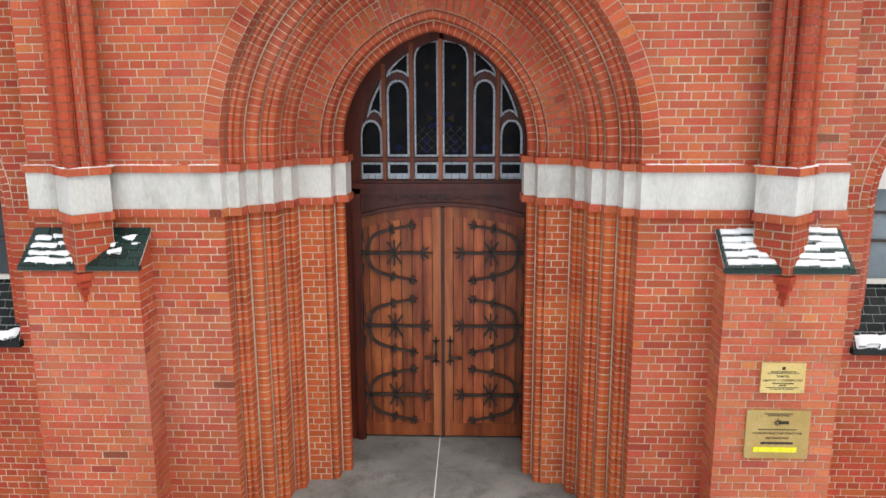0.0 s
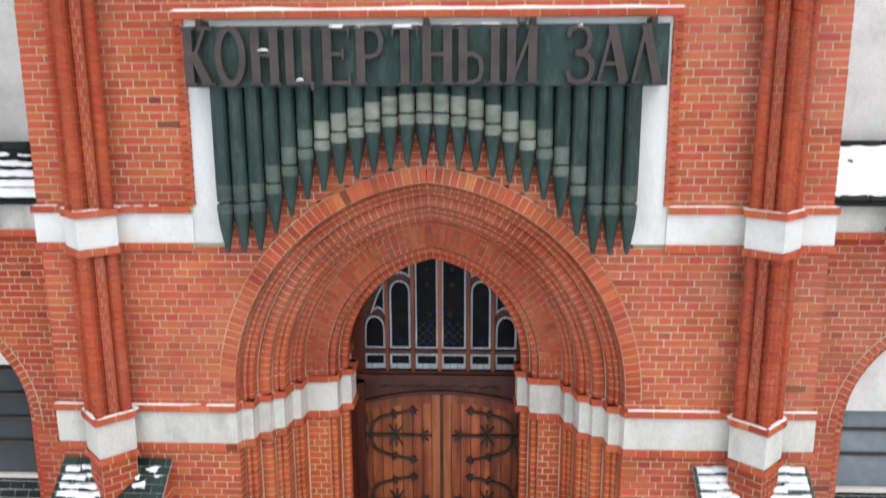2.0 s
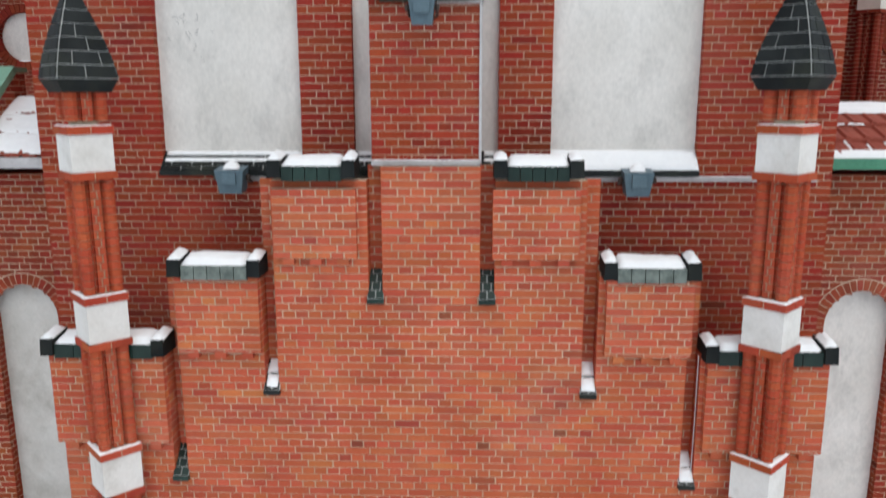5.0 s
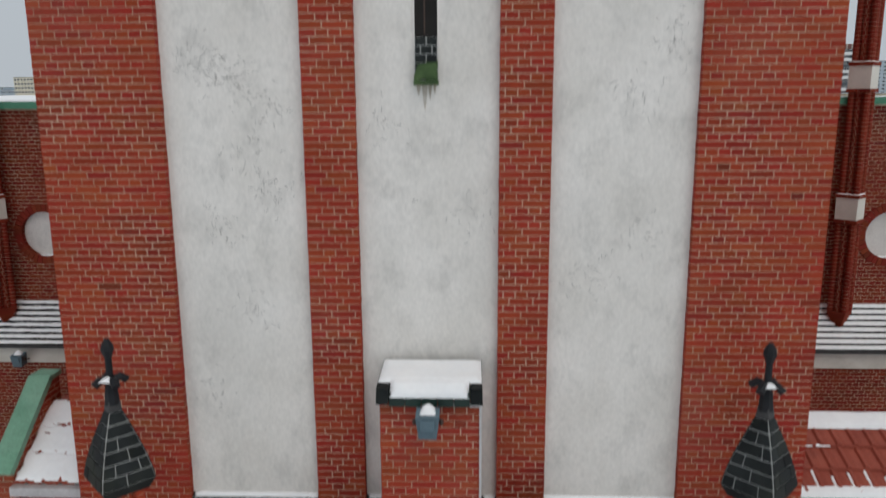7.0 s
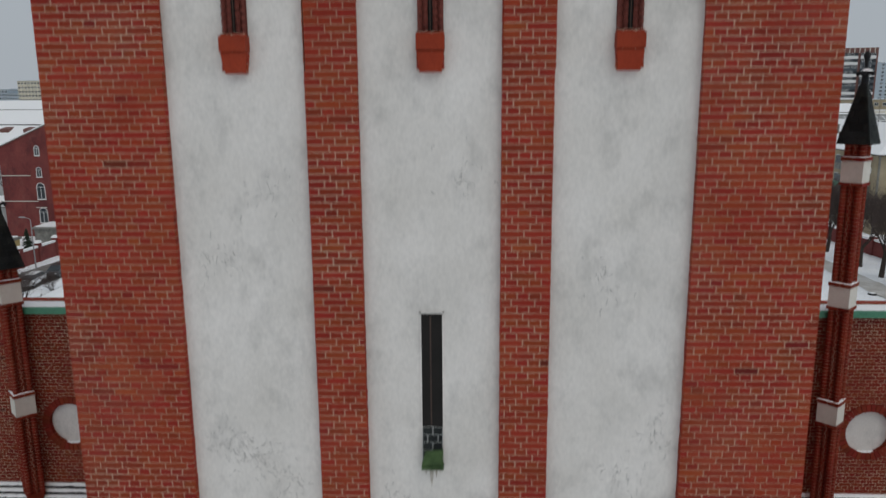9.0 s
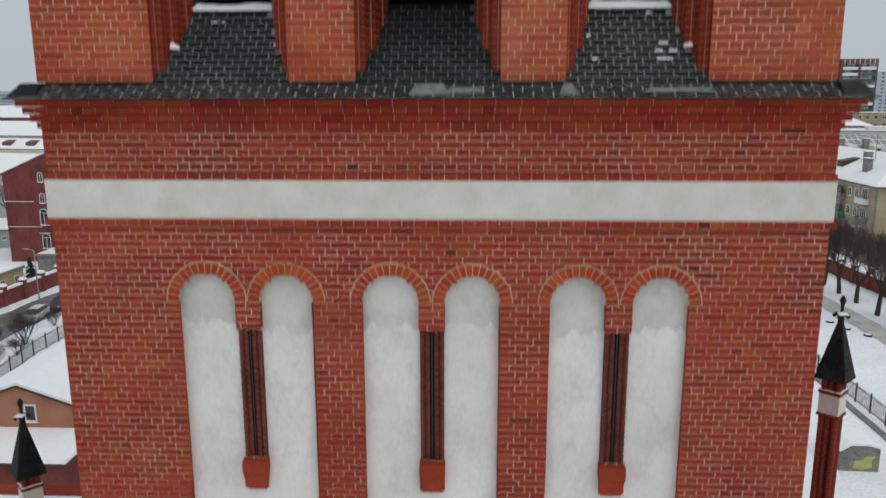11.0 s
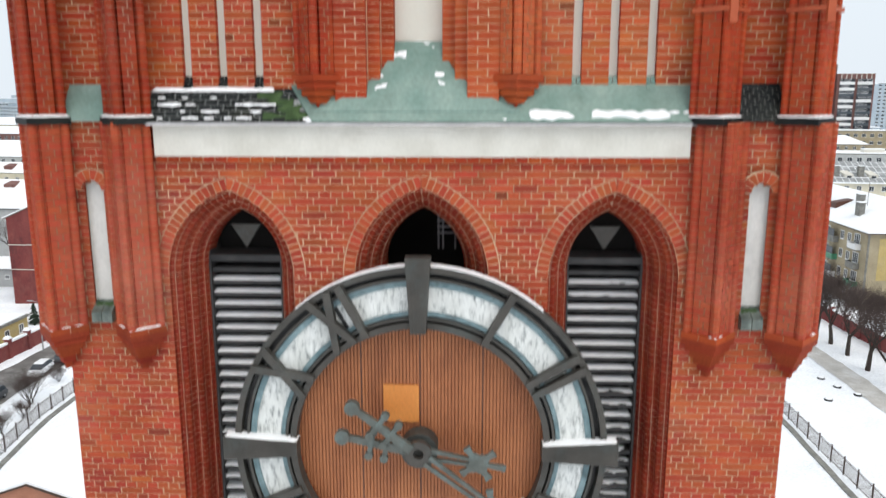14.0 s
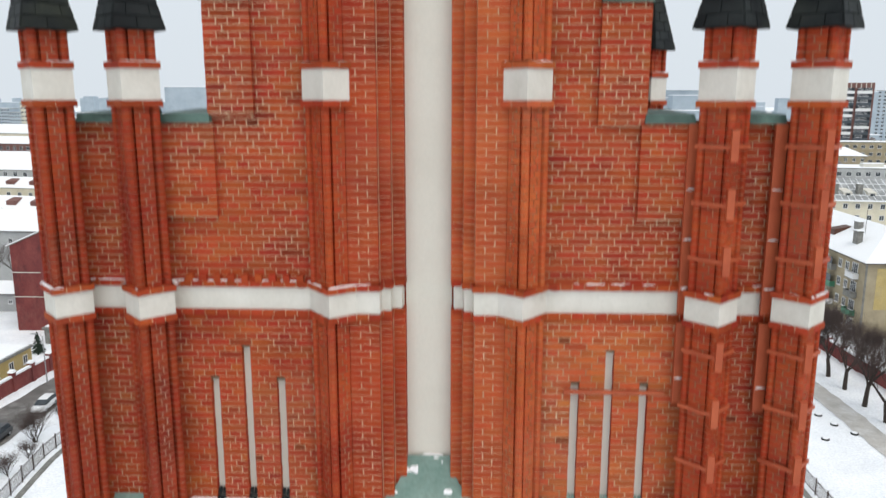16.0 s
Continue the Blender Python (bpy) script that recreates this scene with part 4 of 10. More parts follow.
# ---- buttresses, cornerwise pillars and pinnacles ----
def buttress(px, side):
    b = thing("buttress", "low brick buttress with snowy black glazed caps", "buttress", "buttresses of the porch")
    w = Brickwork(BRICK_PORCH if side < 0 else BRICK_FADED)
    x0, x1 = px - 0.55, px + 0.55
    yf = -1.09
    w.face((x0, yf), x1 - x0, -0.4, 2.76)
    w.face((x0, P), P - yf, -0.4, 2.76, u=(0, -1))
    w.face((x1, yf), P - yf, -0.4, 2.76, u=(0, 1))
    g = Geo()
    g.box(x0 + 0.005, x1 - 0.005, yf + 0.005, P, -0.45, 2.76)
    part("core", g, MORTAR, b)
    g = Geo()
    g.hexa([(x0 + 0.01, yf, 2.76), (x1 - 0.01, yf, 2.76), (x1 - 0.01, P, 2.76), (x0 + 0.01, P, 2.76)], [(x0 + 0.01, yf, 2.77), (x1 - 0.01, yf, 2.77), (x1 - 0.01, P, 3.07), (x0 + 0.01, P, 3.07)])
    part("cap_core", g, BRICK_PORCH[0], b)
    w.finish(b, (x0, x1, 0.5, 2.7) if side > 0 else None, 220)
    for e in (-1, 1):
        g, j = Geo(), Geo()
        a0, a1 = (x0 - 0.03, px - 0.01) if e < 0 else (px + 0.01, x1 + 0.03)
        tile_slope(g, j, (a0, yf - 0.03, 2.80), (a1 - a0, 0, 0), (0, P - yf + 0.02, 0.31), 0.17, 0.1, lift=0.02)
        g.box(a0, a1, yf - 0.045, yf + 0.02, 2.77, 2.815)
        part("tile_bed", j, SLATE_JOINT, b)
        part("cap_tiles", g, GREEN_GLAZE, b, "black-green glazed cap tiles", kind="stuff")
        cover = 0.0 if side > 0 else (0.2 if e < 0 else 0.72)
        rnd = random.Random(11 * side + e)
        sh = []
        for r in range(5 if side > 0 or e > 0 else 4):  # each row lies in a few lumps
            x = a0 + 0.03
            while x < a1 - 0.14:
                t = 0.02 + r * 0.195 + rnd.uniform(-0.035, 0.035)
                wide = min(a1 - 0.03 - x, rnd.uniform(0.17, 0.3))
                sh.append(((x, yf - 0.025 + t * 0.35, 2.82 + t * 0.31), (wide, 0, 0), (0, 0.066 + 0.012 * rnd.random(), 0.06)))
                x += wide - rnd.uniform(0.03, 0.06)
        snow("snow_cover", sh, b, "rows of snow on the tiles", thick=0.055, cover=cover, seed=3 * side + e, step=0.013)
    return b


def pinnacle_tiles(geo, joint, cx, cy, h0, z0, h1, z1, bell=0.0):
    """Black tiles on the four slopes of a cornerwise spire; bell bows its outline."""
    rows = max(4, round((z1 - z0) / 0.124))

    def half(t):
        return h0 + (h1 - h0) * t + bell * (h0 - h1) * math.sin(math.pi * t ** 0.8)

    for r in range(rows):
        t0, t1 = r / rows, (r + 1) / rows
        za, zb = z0 + (z1 - z0) * t0, z0 + (z1 - z0) * t1
        ring0, ring1 = diamond_ring(cx, cy, half(t0)), diamond_ring(cx, cy, half(t1))
        joint.hexa([(x, y, za) for x, y in ring0], [(x, y, zb) for x, y in ring1])
        for q in range(4):
            A0, B0 = Vector((*ring0[q], za)), Vector((*ring0[(q + 1) % 4], za))
            A1, B1 = Vector((*ring1[q], zb)), Vector((*ring1[(q + 1) % 4], zb))
            nrm = (B0 - A0).cross(A1 - A0).normalized()
            wide = ((B0 - A0).length + (B1 - A1).length) / 2
            cuts = [0.0]
            c = 0.24 if (r + q) % 2 else 0.12
            while c < wide - 0.05:
                cuts.append(c / wide)
                c += 0.24
            cuts.append(1.0)
            e = 0.006 / wide
            for c0, c1 in zip(cuts, cuts[1:]):
                pts = [(A0 + (B0 - A0) * s).lerp(A1 + (B1 - A1) * s, t) for s, t in ((c0 + e, 0.05), (c1 - e, 0.05), (c1 - e, 0.95), (c0 + e, 0.95))]
                geo.hexa(pts, [p + nrm * 0.012 for p in pts])


def finial(geo, cx, cy, z, k=1.0):
    geo.lathe(cx, cy, [(0.075 * k, z), (0.065 * k, z + 0.14 * k), (0.055 * k, z + 0.2 * k)], 8)
    for a in range(4):
        t = a * math.pi / 2 + math.pi / 4
        dx, dy = math.cos(t), math.sin(t)
        geo.tube([(cx, cy, z + 0.25 * k), (cx + dx * 0.1 * k, cy + dy * 0.1 * k, z + 0.27 * k), (cx + dx * 0.16 * k, cy + dy * 0.16 * k, z + 0.22 * k)], 0.045 * k, 6)
    geo.lathe(cx, cy, [(0.05 * k, z + 0.18 * k), (0.036 * k, z + 0.32 * k), (0.034 * k, z + 0.48 * k), (0.05 * k, z + 0.53 * k), (0.068 * k, z + 0.57 * k), (0.06 * k, z + 0.62 * k), (0.02 * k, z + 0.69 * k)], 8)


def pillar(px):
    p = thing("corner_pillar", "slender cornerwise brick pillar with white blocks and a black pinnacle", "pillar", "pillars of the porch")
    w = Brickwork(BRICK_MID)
    h, cy = 0.24, P - 0.17
    for z0, z1 in ((3.73, 5.36), (5.80, 7.87), (8.42, 9.48), (10.02, 11.12), (11.66, 12.0)):
        w.slices(shaft_pieces(px, cy, h), z0, z1, 0.012)
    g = Geo()
    diamond_block(g, px, cy, h - 0.1, 3.7, 12.0)
    part("core", g, MORTAR, p)
    # drum below the band that narrows to a point between the buttress caps
    for k in range(6):
        hk = 0.25
        z1 = 3.225 - k * C
        L, F, R = diamond(px, cy, hk)
        w.mortar.strip(inset_line([L, F, R], 0.006), z1 - C, z1)
        w.mortar.face((*L, z1 - C), (*F, z1 - C), (*R, z1 - C), (px, P, z1 - C))
        for A, B in ((L, F), (F, R)):
            cuts = (0.0, 0.5, 1.0) if k % 2 else (0.0, 0.24, 0.76, 1.0)
            for c0, c1 in zip(cuts, cuts[1:]):
                w.bricks.strip([(A[0] + (B[0] - A[0]) * t, A[1] + (B[1] - A[1]) * t) for t in (c0 + 0.018, c1 - 0.018)], z1 - C + BED / 2, z1 - BED / 2)
    for k in range(4):
        hk = 0.11 - 0.026 * k
        z1 = 2.74 - k * 0.072
        w.bricks.hexa([(px - hk, -1.08, z1 - 0.066), (px, -1.08 - hk * 1.2, z1 - 0.066), (px + hk, -1.08, z1 - 0.066), (px, -0.95, z1 - 0.066)],
                      [(px - hk, -1.08, z1), (px, -1.08 - hk * 1.2, z1), (px + hk, -1.08, z1), (px, -0.95, z1)])
    for z0, z1 in ((7.93, 8.33), (9.54, 9.93), (11.19, 11.54)):
        s = Geo()
        diamond_block(s, px, cy, 0.272, z0, z1)
        part("white_block", s, BLOCK_WHITE, p, "limewashed block with grey runs")
        L, F, R = diamond(px, cy, 0.296)
        brick_run(w, [L, F, R], z1, z1 + 0.075)
        brick_run(w, [L, F, R], z0 - 0.07, z0)
        s = Geo()
        diamond_block(s, px, cy, 0.285, z1 + 0.002, z1 + 0.07)
        part("ring_brick", s, BRICK_MID[0], p)
        snow("snow_line", [((L[0], L[1] - 0.0, z1 + 0.077), (F[0] - L[0], F[1] - L[1], 0), (0.05, 0.05, 0)), ((F[0], F[1], z1 + 0.077), (R[0] - F[0], R[1] - F[1], 0), (-0.05, 0.05, 0))], p, "thin snow", thick=0.022, step=0.03)
    w.finish(p)
    t, j = Geo(), Geo()
    pinnacle_tiles(t, j, px, cy, 0.375, 12.04, 0.085, 12.77, 0.1)
    diamond_block(t, px, cy, 0.3, 11.92, 12.035, 0.378)
    part("pinnacle_bed", j, SLATE_JOINT, p, kind="stuff")
    part("pinnacle_tiles", t, SLATE, p, "black glazed spire tiles", kind="stuff")
    f = Geo()
    finial(f, px, cy, 12.84, 1.0)
    part("finial", f, BLACK_IRON, p, "black cross-shaped finial", smooth=False)
    f = Geo()
    diamond_block(f, px, cy, 0.095, 12.77, 12.88, 0.075)
    part("collar", f, SLAT, p, "dark grey collar")
    snow("snow_cap", [((px - 0.07, cy - 0.12, 13.11), (0.14, 0, 0), (0, 0.14, 0))], p, "snow", thick=0.05)
    return p


for side in (-1, 1):
    buttress(PX + side * 3.28, side)
    pillar(PX + side * 3.255)

# ---- porch floor ----
g = Geo()
for a, b in ((PX - 1.2, PX - 0.006), (PX + 0.006, PX + 1.2)):
    g.box(a, b, 0.35, 1.6, -0.12, 0.0)
    g.box(a - (2 if a < 0 else 0), b + (2 if a > 0 else 0), -3.0, 0.338, -0.12, -0.004)
floor = tagged(part("floor_porch", g, CONCRETE), "stained grey concrete slabs with snowy joints", "floor", kind="structure")
g = Geo()
g.box(PX - 0.006, PX + 0.006, -2.0, 1.3, -0.1, -0.002)
part("snow_in_joint", g, SNOW, floor)

# ---- the double door ----
DX, DY = 0.105, 1.3
door = thing("door_1", "carved oak double door with iron strap hinges, closed", "door", kind="structure")
g = Geo()
for e in (-1, 1):
    x = DX + e * 1.09
    a, b = sorted((DX + e * 1.0, DX + e * 1.3))
    g.box(a, b, DY - 0.12, DY + 0.1, 0.0, 3.31)
    g.box(x - 0.04 - e * 0.03, x + 0.04 - e * 0.03, DY - 0.15, DY - 0.1, 0.0, 3.0)
part("door_frame", g, FRAME_WOOD, door, "dark wooden frame")
g = Geo()
n = 20


def door_top(x):
    return 2.90 + 0.14 * (1 - ((x - DX) / 1.0) ** 2)


for i in range(n):
    a, b = DX - 1.05 + 2.1 * i / n, DX - 1.05 + 2.1 * (i + 1) / n
    g.plate([(a, door_top(a) + 0.01), (b, door_top(b) + 0.01), (b, 3.3), (a, 3.3)], DY - 0.06, DY + 0.08)
    g.plate([(a, door_top(a) + 0.005), (b, door_top(b) + 0.005), (b, door_top(b) + 0.05), (a, door_top(a) + 0.05)], DY - 0.1, DY - 0.05)
g.box(DX - 1.13, DX + 1.13, DY - 0.16, DY + 0.05, 3.27, 3.33)
g.box(DX - 1.13, DX + 1.13, DY - 0.12, DY + 0.05, 3.2, 3.27)
part("lintel", g, FRAME_WOOD, door, "dark lintel with carved tendrils")
g = Geo()
for i in range(26):
    x = DX - 0.75 + 1.5 * i / 25
    z = 3.13 + 0.018 * math.sin(i * 1.7)
    g.ribbon([(x - 0.03, z - 0.02), (x, z + 0.015), (x + 0.035, z - 0.005)], 0.02, 0.008, DY - 0.075, DY - 0.055)
    g.ribbon([(x, z), (x + 0.012, z + 0.035)], 0.016, 0.006, DY - 0.075, DY - 0.055)
part("carving", g, FRAME_WOOD, door, "carved tendrils")


def hinge_geo(x0, e, z):
    """A forged strap with two curling branches and leaf ends; e: the way it runs."""
    g = Geo()
    y0, y1 = DY - 0.085, DY - 0.065

    def leaf(x, zz, ang, size=0.075, turns=(-70, -35, 0, 35, 70)):
        """A tuft of pointed leaves, the outer ones shorter."""
        for a in turns:
            t, k = radians(ang + a), size * (1 - abs(a) / 210)
            g.ribbon([(x, zz), (x + 0.5 * k * math.cos(t), zz + 0.5 * k * math.sin(t)), (x + 0.72 * k * math.cos(t), zz + 0.72 * k * math.sin(t))], 0.016, 0.024, y0 - 0.004, y1)
            g.ribbon([(x + 0.7 * k * math.cos(t), zz + 0.7 * k * math.sin(t)), (x + k * math.cos(t), zz + k * math.sin(t))], 0.026, 0.006, y0 - 0.004, y1)

    way = 0 if e > 0 else 180
    g.ribbon([(x0 - e * 0.06, z), (x0 + e * 0.74, z)], 0.05, 0.036, y0, y1)
    g.ribbon([(x0 - e * 0.04, z + 0.008), (x0 + e * 0.72, z + 0.006)], 0.016, 0.012, y0 - 0.006, y0 + 0.002)
    leaf(x0 + e * 0.71, z, way, 0.15)
    xm = x0 + e * 0.38
    for t in (58, 90, 122, 238, 270, 302):
        t = radians(t)
        c, sn = math.cos(t), math.sin(t)
        g.ribbon([(xm, z), (xm + 0.1 * c, z + 0.1 * sn)], 0.034, 0.018, y0 - 0.006, y1)
        leaf(xm + 0.09 * c, z + 0.09 * sn, math.degrees(t), 0.08, (0,))
    g.lathe(xm, y0 - 0.008, [(0.012, z - 0.02), (0.024, z), (0.012, z + 0.02)], 8)
    for s in (-1, 1):
        pts = [(0.05, 0.0), (0.055, 0.08), (0.08, 0.165), (0.14, 0.225), (0.23, 0.262), (0.34, 0.292), (0.46, 0.318), (0.58, 0.34)]
        g.ribbon([(x0 + e * a, z + s * b) for a, b in pts], 0.05, 0.028, y0, y1)
        leaf(x0 + e * 0.57, z + s * 0.338, way + s * e * 12, 0.1)
        leaf(x0 + e * 0.33, z + s * 0.29, way + s * e * 62, 0.08, (-25, 0, 25))
        leaf(x0 + e * 0.34, z + s * 0.292, way - s * e * 50, 0.075, (-20, 10))
        g.ribbon([(x0, z + s * 0.14), (x0 - e * 0.01, z + s * 0.24), (x0, z + s * 0.3)], 0.03, 0.01, y0, y1)
    g.box(min(x0 - e * 0.1, x0 - e * 0.02), max(x0 - e * 0.1, x0 - e * 0.02), DY - 0.14, DY - 0.05, z - 0.06, z + 0.06)
    return g


for e in (-1, 1):
    x_out, x_in = DX + e * 1.02, DX + e * 0.015
    xs = [x_out - e * (0.1 + 0.134 * i) for i in range(6)] + [x_in + e * 0.115]
    base = Geo()
    nn = 10
    for i in range(nn):
        a, b = sorted((x_out + (x_in - x_out) * i / nn, x_out + (x_in - x_out) * (i + 1) / nn))
        base.plate([(a, 0.03), (b, 0.03), (b, door_top(b)), (a, door_top(a))], DY - 0.03, DY + 0.03)
    leaf_ob = part("door_leaf", base, DARK_WOOD, door, "reddish oak leaf")
    frame_g = Geo()
    frame_g.box(min(x_out, x_out - e * 0.095), max(x_out, x_out - e * 0.095), DY - 0.05, DY - 0.025, 0.03, door_top(x_out) - 0.01)
    a, b = sorted((x_out, x_in))
    frame_g.box(a, b, DY - 0.052, DY - 0.025, 0.03, 0.2)
    for i in range(nn):
        a2, b2 = a + (b - a) * i / nn, a + (b - a) * (i + 1) / nn
        frame_g.plate([(a2, door_top(a2) - 0.13), (b2, door_top(b2) - 0.13), (b2, door_top(b2) - 0.004), (a2, door_top(a2) - 0.004)], DY - 0.051, DY - 0.025)
    part("leaf_frame", frame_g, DOOR_WOOD, leaf_ob)
    st = Geo()
    st.box(min(x_in, x_in + e * 0.11), max(x_in, x_in + e * 0.11), DY - 0.056, DY - 0.025, 0.03, door_top(x_in) - 0.01)
    part("meeting_stile", st, PALE_WOOD, leaf_ob, "worn pale stile")
    for p, q in zip(xs, xs[1:]):
        bg_ = Geo()
        l_, r_ = sorted((p, q))
        bg_.box(l_ + 0.006, r_ - 0.006, DY - 0.043, DY - 0.02, 0.2, door_top((p + q) / 2) - 0.125)
        part("plank", bg_, PLANK_WOOD, leaf_ob)
    for z in (0.6, 1.52, 2.46):
        part("strap_hinge", hinge_geo(x_out - e * 0.04, -e, z), IRON, leaf_ob, "black forged strap hinge")
    h = Geo()
    xh, zh = x_in + e * 0.075, 1.14
    h.ribbon([(xh, zh), (xh, zh + 0.2)], 0.032, 0.026, DY - 0.085, DY - 0.06)
    h.ribbon([(xh - 0.045, zh + 0.19), (xh, zh + 0.17), (xh + 0.045, zh + 0.19)], 0.02, 0.014, DY - 0.085, DY - 0.06)
    h.ribbon([(xh, zh + 0.18), (xh, zh + 0.25)], 0.03, 0.008, DY - 0.085, DY - 0.06)
    h.ribbon([(xh - 0.045, zh - 0.1), (xh, zh - 0.07), (xh + 0.045, zh - 0.1)], 0.022, 0.014, DY - 0.085, DY - 0.06)
    h.tube([(xh, DY - 0.1, zh + 0.01), (xh, DY - 0.14, zh - 0.01), (xh + e * 0.1, DY - 0.14, zh - 0.02)], 0.018)
    h.lathe(xh + e * 0.11, DY - 0.14, [(0.01, zh - 0.05), (0.035, zh - 0.035), (0.035, zh), (0.01, zh + 0.01)], 8)
    h.ribbon([(xh, zh), (xh, zh - 0.15)], 0.045, 0.01, DY - 0.085, DY - 0.06)
    part("door_handle", h, IRON, leaf_ob, "black iron handle")
g = Geo()
g.box(DX - 0.022, DX + 0.022, DY - 0.075, DY - 0.03, 0.03, 3.02)
part("cover_strip", g, DARK_WOOD, door)

# ---- the stained-glass fanlight ----
fan = thing("window_1", "pointed stained-glass fanlight with wooden tracery over the door", "window", kind="structure")


def fan_half(z):
    return pointed(1.09, AC, z, SPRING)


g = Geo()
nn = 28
zz = [3.3 + (5.13 - 3.3) * i / nn for i in range(nn + 1)]
for a, b in zip(zz, zz[1:]):
    wa, wb = fan_half(a) + 0.2, fan_half(b) + 0.2
    g.plate([(DX - wa, a), (DX + wa, a), (DX + wb, b), (DX - wb, b)], DY - 0.012, DY + 0.05)
part("back_board", g, FRAME_WOOD, fan)
g = Geo()
for side in (-1, 1):
    line = [(DX + side * 1.14, 3.3)] + [(DX + x, z) for x, z in arch_line(1.14, AC, SPRING, side, 22)]
    g.ribbon(line, 0.31, 0.31, DY - 0.075, DY - 0.012)
part("arch_frame", g, FRAME_WOOD, fan, "mahogany arch frame")
LIGHTS = [(-0.89, -0.62), (-0.56, -0.29), (-0.23, 0.06), (0.11, 0.42), (0.48, 0.74), (0.80, 1.07)]
for a, b in zip(LIGHTS, LIGHTS[1:]):
    x = (a[1] + b[0]) / 2
    top = 3.3
    while fan_half(top + 0.02) > abs(x - DX) + 0.02 and top < 5.0:
        top += 0.02
    g = Geo()
    g.box(x - 0.024, x + 0.024, DY - 0.08, DY - 0.012, 3.33, top)
    part("mullion", g, PALE_WOOD if abs(x - DX) < 0.1 else DOOR_WOOD, fan, "worn pale mullion" if abs(x - DX) < 0.1 else "")
for z0, z1, d in ((3.59, 3.635, 0.07), (3.31, 3.36, 0.1)):
    g = Geo()
    g.box(DX - 1.02, DX + 1.02, DY - d, DY - 0.012, z0, z1)
    part("transom", g, FRAME_WOOD, fan)


def light(poly, rim=0.026, foot=None):
    """A pane in an anticlockwise outline, with a milky border of small glass pieces that follows it."""
    k = len(poly)
    P2 = [Vector(p) for p in poly]
    pane_g = Geo()
    pane_g.plate(poly, DY - 0.024, DY - 0.014)
    pane = part("pane", pane_g, GLASS_DARK, fan, "dark stained-glass pane")

    def side(i):
        d = (P2[(i + 1) % k] - P2[i]).normalized()
        w = foot if foot and abs(d.y) < 0.01 and d.x > 0 else rim
        nrm = Vector((-d.y, d.x))
        return P2[i] + nrm * w, d

    inner = []
    for i in range(k):
        (p, d), (q, e) = side(i - 1), side(i)
        det = d.x * e.y - d.y * e.x
        inner.append(q if abs(det) < 1e-3 else p + d * (((q - p).x * e.y - (q - p).y * e.x) / det))
    r = Geo()
    for i in range(k):
        A, B, A1, B1 = P2[i], P2[(i + 1) % k], inner[i], inner[(i + 1) % k]
        L = (B - A).length
        n = max(1, round(L / 0.09))
        m = min(0.08, 0.0028 / (L / n))
        for q in range(n):
            s0, s1 = (q + m) / n, (q + 1 - m) / n
            r.plate([A.lerp(B, s0), A.lerp(B, s1), A1.lerp(B1, s1), A1.lerp(B1, s0)], DY - 0.03, DY - 0.024)
    part("border", r, GLASS_EDGE, pane, "milky glass border")
    return pane


def pointed_light(x0, x1, z0, spring, top):
    m, w = (x0 + x1) / 2, (x1 - x0) / 2
    right = [(m + w * math.cos(q) ** 0.85, spring + (top - spring) * math.sin(q) ** 1.05) for q in (0, 0.33, 0.66, 1.0, 1.3)]
    left = [(2 * m - x, z) for x, z in right[::-1]]
    return [(x0, z0), (x1, z0)] + right + [(m, top)] + left


def arch_edge(s, z, inset=0.15):
    return DX + s * (fan_half(z) - inset)


for i, (a, b) in enumerate(LIGHTS):
    light([(a, 3.375), (b, 3.375), (b, 3.575), (a, 3.575)], 0.026, 0.065)
    s = -1 if i < 3 else 1
    if i in (0, 5):
        light(pointed_light(a, b, 3.645, 3.9, 4.085))
        lo, hi, zb, zt, rise = a, b, 4.1, 4.6, 0.085
    elif i in (1, 4):
        light(pointed_light(a, b, 3.645, 4.4, 4.555))
        lo, hi, zb, zt, rise = a, b, 4.58, 4.9, 0.07
    else:  # the two middle lights share one round-cornered head
        outer, inner_x = (a, b) if s < 0 else (b, a)
        head = [(outer - s * 0.2 * (1 - math.cos(q)), 4.8 + 0.2 * math.sin(q)) for q in (0, 0.4, 0.8, 1.2, 1.57)]
        poly = [(outer, 3.645)] + head + [(inner_x, 5.01), (inner_x, 3.645)]
        light(poly if s < 0 else poly, 0.022) if s > 0 else light(poly[::-1], 0.022)
        continue
    # the corner light above, between the arch and the mullion
    inner_x, outer = (hi, lo) if s < 0 else (lo, hi)
    steps = 5
    arc = [(arch_edge(s, zt + (zb - zt) * q / steps), zt + (zb - zt) * q / steps) for q in range(steps + 1)]
    arc = [((max(x, outer) if s < 0 else min(x, outer)), z) for x, z in arc if (inner_x - x) * s < 0]
    last = arc[-1][0]
    foot_line = [(last + (inner_x - last) * q, zb + rise * math.sin(math.pi * q)) for q in (0.25, 0.5, 0.75)]
    poly = [(inner_x, zt)] + arc[(1 if abs(arc[0][0] - inner_x) < 0.01 else 0):] + foot_line + [(inner_x, zb)]
    light(poly if s < 0 else poly[::-1], 0.022)
